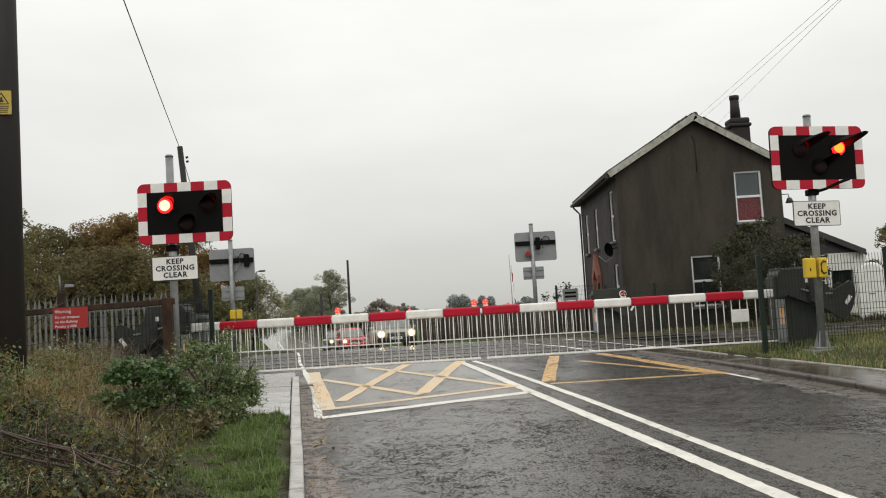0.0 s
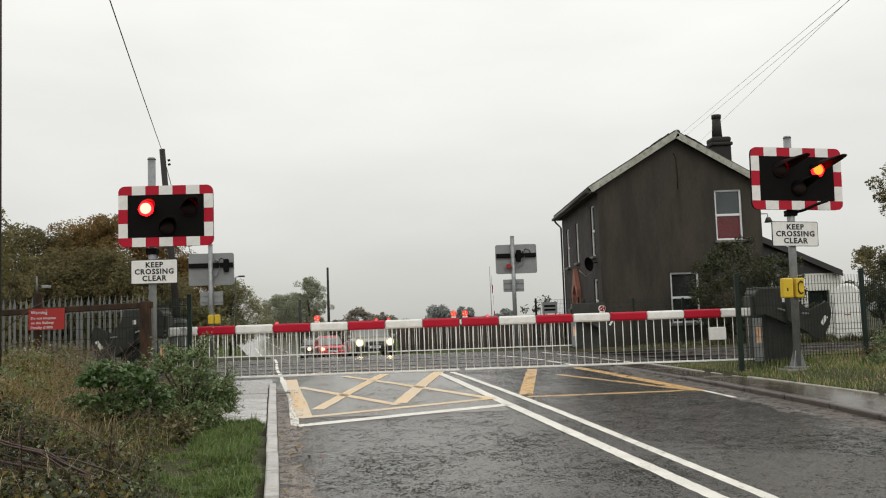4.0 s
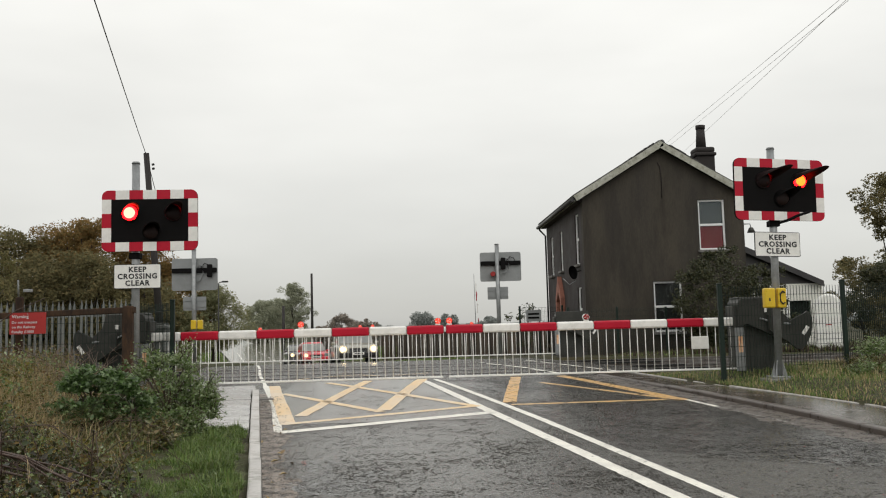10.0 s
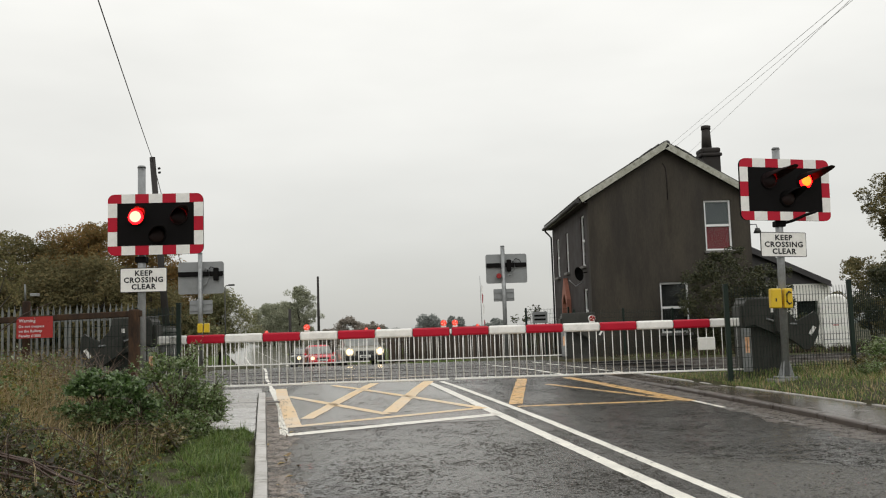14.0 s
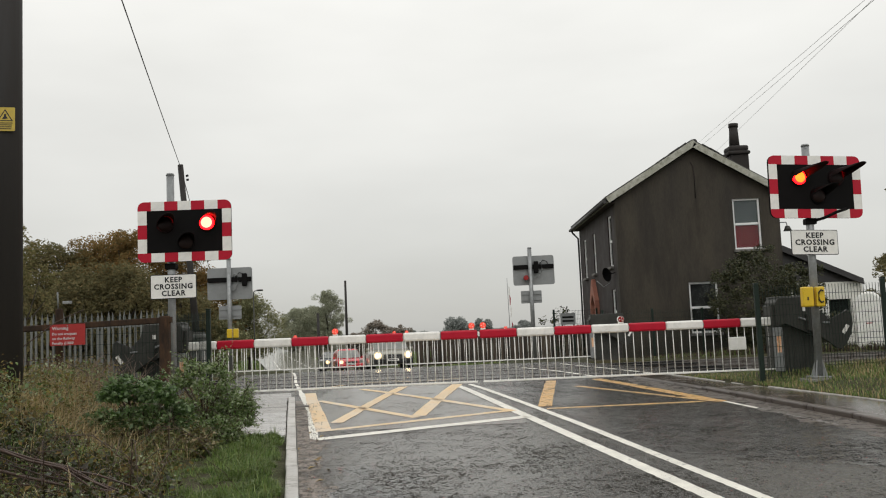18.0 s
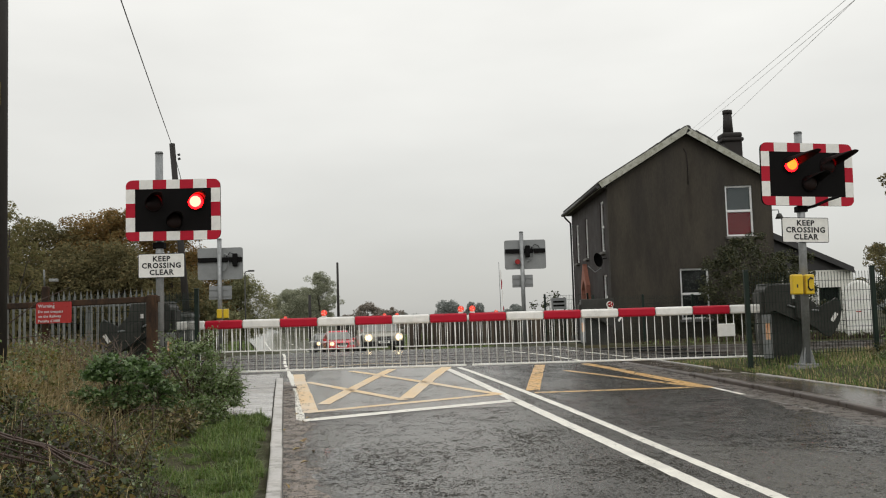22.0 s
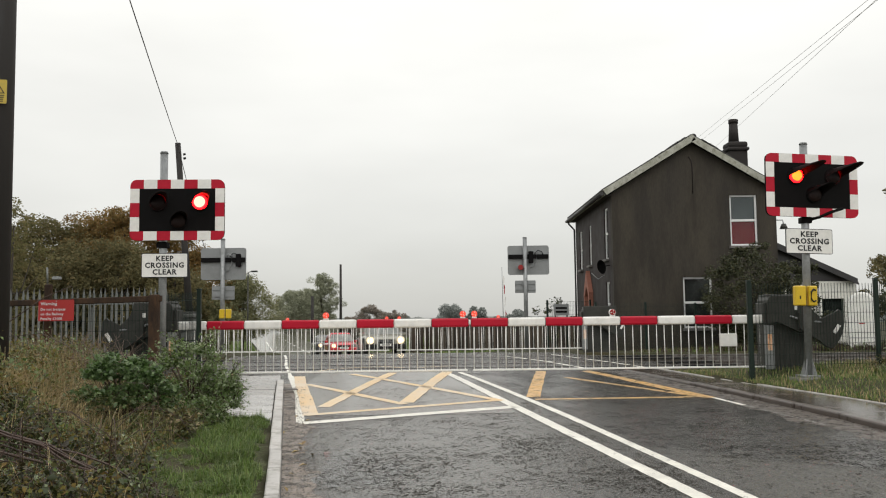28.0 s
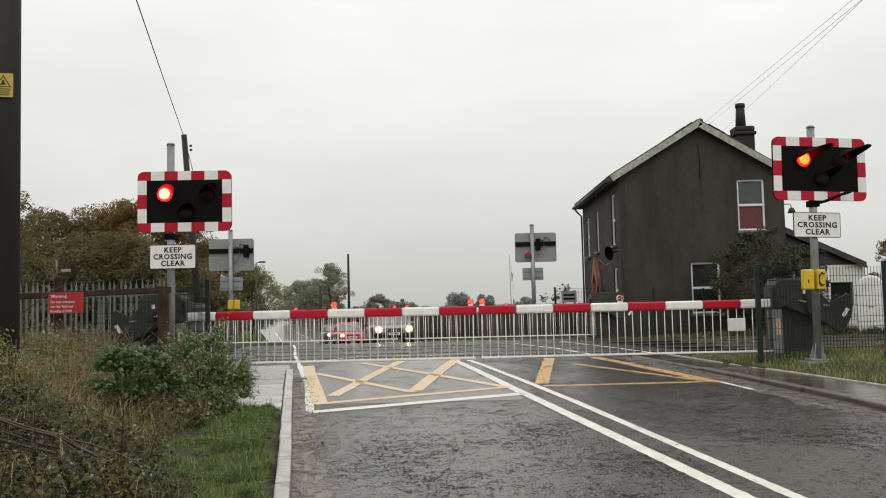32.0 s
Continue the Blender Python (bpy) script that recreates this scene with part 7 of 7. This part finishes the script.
    v, f = blades(x[::3] + 0.05, y[::3], ground_z(x[::3], y[::3]) + h[::3] * 0.3, h[::3] * RNG.uniform(0.5, 1.2, len(x[::3])), 0.8, 0.0035)
    tagged(from_arrays("dead_stalks", v, f, "dry_grass"), "broken dead stalks lying through the brambles", "grass", kind="stuff")
    n = 9500
    y = RNG.uniform(7.8, 12.0, n)
    x = -4.05 + RNG.normal(0, 0.34, n) - 0.38 * (y - 9)
    dens = np.array([noise.noise((a * 0.8, b * 0.8, 9.0)) for a, b in zip(x, y)])
    keep = dens + np.interp(y, (7.5, 8.5, 10, 12), (-0.2, 0.15, 0.25, 0.25)) > 0
    x, y = x[keep], y[keep]
    v, f = blades(x, y, ground_z(x, y) + 0.45 * tangle(x, y), RNG.uniform(0.12, 0.45, len(x)), 1.3, 0.0036)
    tagged(from_arrays("dead_grass", v, f, "dry_grass"), "straw-coloured dead grass among the brambles", "grass", kind="stuff")
    n = 150000
    y = RNG.uniform(3.0, 10.6, n)
    x = road_left(y) - 0.10 - np.abs(RNG.normal(0, 0.55, n))
    thin = np.array([noise.noise((a * 3.1, b * 3.1, 6.0)) + 0.5 * noise.noise((a * 9, b * 9, 2.0)) for a, b in zip(x, y)])
    edge = road_left(y) - 0.13 - 0.09 * np.clip(thin * 2.0, 0, 1) - 0.05 * np.sin(y * 2.3) ** 2
    keep = (x < edge) & (thin > -0.06)
    x, y, thin = x[keep], y[keep], thin[keep]
    v, f = blades(x, y, ground_z(x, y) - 0.01, RNG.uniform(0.025, 0.085, len(x)) * (0.75 + 1.1 * np.clip(thin, 0, 0.7)) * (1 + 0.9 * (RNG.uniform(0, 1, len(x)) > 0.94)), 1.0, 0.0028)
    tagged(from_arrays("verge_grass", v, f, "grass"), "wet green grass along the kerb", "grass", kind="stuff")
    n = 30000
    y = RNG.uniform(6.5, 16.2, n)
    bx = path_back(y)
    x = bx + 0.06 + RNG.uniform(0, 1, n) ** 1.5 * 8
    v, f = blades(x, y, ground_z(x, y) - 0.02, RNG.uniform(0.03, 0.10, n) * np.interp(x - bx, (0, 0.6, 2.5), (0.7, 1.1, 2.1)), 0.8, 0.004)
    tagged(from_arrays("verge_grass", v, f, "grass"), "rough wet grass between footway and railway", "grass", kind="stuff")
    n = 4500
    y = RNG.uniform(6.5, 16.2, n)
    x = path_back(y) + 0.02 + RNG.uniform(0, 1, n) ** 1.6 * 5
    v, f = blades(x, y, ground_z(x, y) - 0.02, RNG.uniform(0.03, 0.13, n), 1.0, 0.0035)
    tagged(from_arrays("dead_grass", v, f, "dry_grass"), "dead blades through the wet grass by the footway", "grass", kind="stuff")
    n = 28000
    y = RNG.uniform(6.5, 16.0, n)
    x = 5.6 + RNG.uniform(0, 1, n) ** 0.8 * 8
    v, f = blades(x, y, ground_z(x, y) - 0.02, RNG.uniform(0.3, 1, n) * np.interp(x, (5.6, 6.8, 9), (0.08, 0.22, 0.40)), 0.9, 0.0038)
    tagged(from_arrays("dead_grass", v, f, "dry_grass"), "yellowing tall grass by the railway fence", "grass", kind="stuff")
    n = 16000
    x, y = RNG.uniform(6.1, 15.0, n), RNG.uniform(25.9, 29.6, n)
    clump = np.array([noise.noise((a * 0.9, b * 0.9, 3.0)) for a, b in zip(x, y)])
    tall = RNG.uniform(0.3, 1, n) * np.interp(x, (6.1, 7.0, 9.0), (0.10, 0.22, 0.38)) * (1 + 0.8 * clump)
    # the brown stalks are added to darken the grass as shade would
    for mat, lab, k in (("grass", "long wet grass at the foot of the dark house", slice(0, 4500)), ("stem", "brown stalks added to dim the long grass by the house", slice(4500, n))):
        v, f = blades(x[k], y[k], ground_z(x[k], y[k]) - 0.02, tall[k], 0.6, 0.010)
        tagged(from_arrays("long_grass", v, f, mat), lab, "grass", kind="stuff")
    for lab, x0, x1, y0, y1, n, hh in (("grass strip in front of the house", 7.6, 19, 25.6, 29.6, 5000, 0.11), ("grass verge beyond the crossing", -15, -7.6, 27, 48, 12000, 0.14), ("grass verge of the far road", -1.0, 7, 33, 48, 12000, 0.16), ("long grass verge beside the far road", -30, -8, 48, 130, 16000, 0.40), ("long grass verge of the far road", -16, 0, 80, 140, 9000, 0.35)):
        y = RNG.uniform(y0, y1, n)
        x = RNG.uniform(x0, x1, n)
        keep = (x > road_right(y) + 0.2) | (x < road_left(y) - 0.2)
        x, y = x[keep], y[keep]
        v, f = blades(x, y, ground_z(x, y) - 0.02, RNG.uniform(0.4, 1, len(x)) * hh, 0.5, 0.014 if hh < 0.3 else 0.05)
        tagged(from_arrays("verge_grass", v, f, "grass"), lab, "grass", kind="stuff")


def bush(label, x, y, h, sx, sy, mat, n, leaf, seed, lobes_n=46, lump=0.2, sprays=34, reach=0.3):
    """A leafy bush: stems from one root, foliage in many small lobes over a dark hollow middle, sprays that stick out."""
    rng = np.random.default_rng(seed)
    z = float(ground_z(x, y)) - 0.03
    t = thing("bush", label, "bush", pose(x, y, z))
    bm = bmesh.new()
    lobes = []
    for i in range(lobes_n):
        a, u = rng.uniform(0, 2 * np.pi), rng.uniform(0.12, 1.0) ** 0.8
        r = math.sqrt(max(0.06, 1 - (u - 0.4) ** 2 / 0.42)) * rng.uniform(0.65, 1.0) * (1 + 0.18 * math.sin(2 * a + seed))
        c = (math.cos(a) * sx * r, math.sin(a) * sy * r, h * u * rng.uniform(0.88, 1.0))
        lobes.append(c)
        if i % 2 == 0:
            pipe(bm, [(0, 0, 0), (c[0] * 0.4, c[1] * 0.4, c[2] * 0.6), c], 0.010, 5, 0.003)
    lobes = np.array(lobes)
    k = rng.integers(0, len(lobes), n)
    off = rng.normal(size=(n, 3))
    off /= np.linalg.norm(off, axis=1)[:, None]
    off *= (rng.uniform(0.2, 1, n) ** 0.5)[:, None] * (lump * rng.uniform(0.6, 1.2, len(lobes)))[k][:, None] * (1.1, 1.1, 0.7)
    pts = lobes[k] + off
    pts = pts[pts[:, 2] > 0.02]
    v, f = leaves(pts, leaf, flat=0.7, aspect=0.75)
    from_arrays("foliage", v, f, mat, t)["label"] = "dense wet leaves"
    tips = []
    for i in range(sprays):
        c = Vector(lobes[rng.integers(0, len(lobes))])
        d = Vector((c.x, c.y, 0)).normalized() * rng.uniform(0.25, 1.0) * reach + Vector((0, 0, rng.uniform(-0.1, 1.0) * reach))
        droop = Vector((0, 0, -0.25 * reach))
        pipe(bm, [c, c + d * 0.6 + Vector((0, 0, 0.03)), c + d + droop * 0.5], 0.004, 5, 0.0015)
        tips += [c + d * s + droop * 0.5 * s * s + Vector(rng.normal(0, 0.018, 3)) for s in rng.uniform(0.2, 1.05, 16)]
    part("branchwork", bm, "stem", t)
    v, f = leaves(np.array(tips), leaf * 0.9, flat=0.6)
    from_arrays("spray_leaves", v, f, mat, t)
    return t


def build_bushes():
    bush("round bright green leafy bush on the verge", -3.03, 8.7, 0.74, 0.40, 0.36, "shrub", 5200, 0.046, 1, 60, 0.12, 40, 0.15)
    bush("green hawthorn bush leaning over the footway", -2.68, 9.75, 0.88, 0.34, 0.36, "hawthorn", 3400, 0.038, 2, 64, 0.10, 80, 0.26)
    bush("low green hawthorn bush leaning over the footway", -2.38, 9.75, 0.58, 0.22, 0.30, "hawthorn", 2200, 0.038, 3, 44, 0.09, 70, 0.22)
    bush("dark bramble bush on the verge", -2.62, 8.55, 0.22, 0.34, 0.25, "bramble", 1400, 0.05, 4, 30, 0.12, 20, 0.2)
    bush("low yellow-green bush in front of the hawthorn", -2.48, 9.25, 0.28, 0.28, 0.2, "hawthorn", 1100, 0.036, 6, 26, 0.09, 30, 0.16)
    bush("low green weeds in the rough grass", 6.75, 12.9, 0.20, 0.35, 0.3, "hawthorn", 900, 0.035, 7, 26, 0.08, 40, 0.14)
    bush("yellowing weeds in the rough grass", 7.35, 12.5, 0.26, 0.4, 0.3, "yellowing", 900, 0.035, 8, 26, 0.08, 50, 0.16)
    bush("low dark weeds in the rough grass", 7.0, 13.5, 0.22, 0.45, 0.25, "bramble", 900, 0.04, 9, 26, 0.09, 30, 0.14)
    bush("weeds by the railway fence", 7.5, 13.9, 0.42, 0.5, 0.4, "hawthorn", 1500, 0.05, 5)
    n = 3200
    y = RNG.uniform(4.5, 14.0, n)
    x = road_left(y) + np.abs(RNG.normal(0.0, 0.16, n)) + 0.01
    far = RNG.uniform(0, 1, n) < 0.4
    x = np.where(far, road_right(y) - np.abs(RNG.normal(0, 0.22, n)) - 0.01, x)
    s = RNG.uniform(0.003, 0.011, n)[:, None]
    c = np.stack([x, y, prof(y) + 0.004], 1)
    dirs = np.array([(1, 0, 0), (0, 1, 0), (-1, 0, 0), (0, -1, 0), (0, 0, 0.9)])
    v = (c[:, None] + dirs[None] * s[:, None] * RNG.uniform(0.6, 1.3, (n, 5, 1))).reshape(-1, 3)
    i = np.arange(n)[:, None] * 5
    f = np.concatenate([i + (0, 1, 4), i + (1, 2, 4), i + (2, 3, 4), i + (3, 0, 4)], 1).reshape(-1, 3)
    tagged(from_arrays("loose_gravel", v, f, "gravel"), "loose chippings washed against the kerbs", "gravel", kind="stuff")
    n = 16
    y = RNG.uniform(5.5, 11.0, n)
    x = road_left(y) + np.abs(RNG.normal(0.18, 0.12, n))
    v, f = leaves(np.stack([x, y, prof(y) + 0.012], 1), 0.07, flat=3.0, spread=0.1)
    tagged(from_arrays("fallen_leaves", v, f, "leaf_litter"), "wet yellow leaves lying in the gutter", "leaves", kind="stuff")


build_ground()
build_road()
build_tracks()
LEFT_LAMPS = left_signal()
RIGHT_LAMPS = right_signal()
far_signals()
barriers()
build_house()
build_fences()
build_poles()
build_cars()
build_trees()
build_backdrop()
build_thicket()
build_bushes()
build_kerbs()


def motions():
    """The red lamps of the two near signals flash in turn."""
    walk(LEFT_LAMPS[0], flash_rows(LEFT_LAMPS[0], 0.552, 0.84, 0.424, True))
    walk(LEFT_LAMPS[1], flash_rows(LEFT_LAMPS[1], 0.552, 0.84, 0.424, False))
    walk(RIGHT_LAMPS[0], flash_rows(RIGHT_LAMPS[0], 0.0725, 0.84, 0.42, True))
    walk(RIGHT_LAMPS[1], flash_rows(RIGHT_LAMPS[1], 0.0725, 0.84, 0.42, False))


motions()
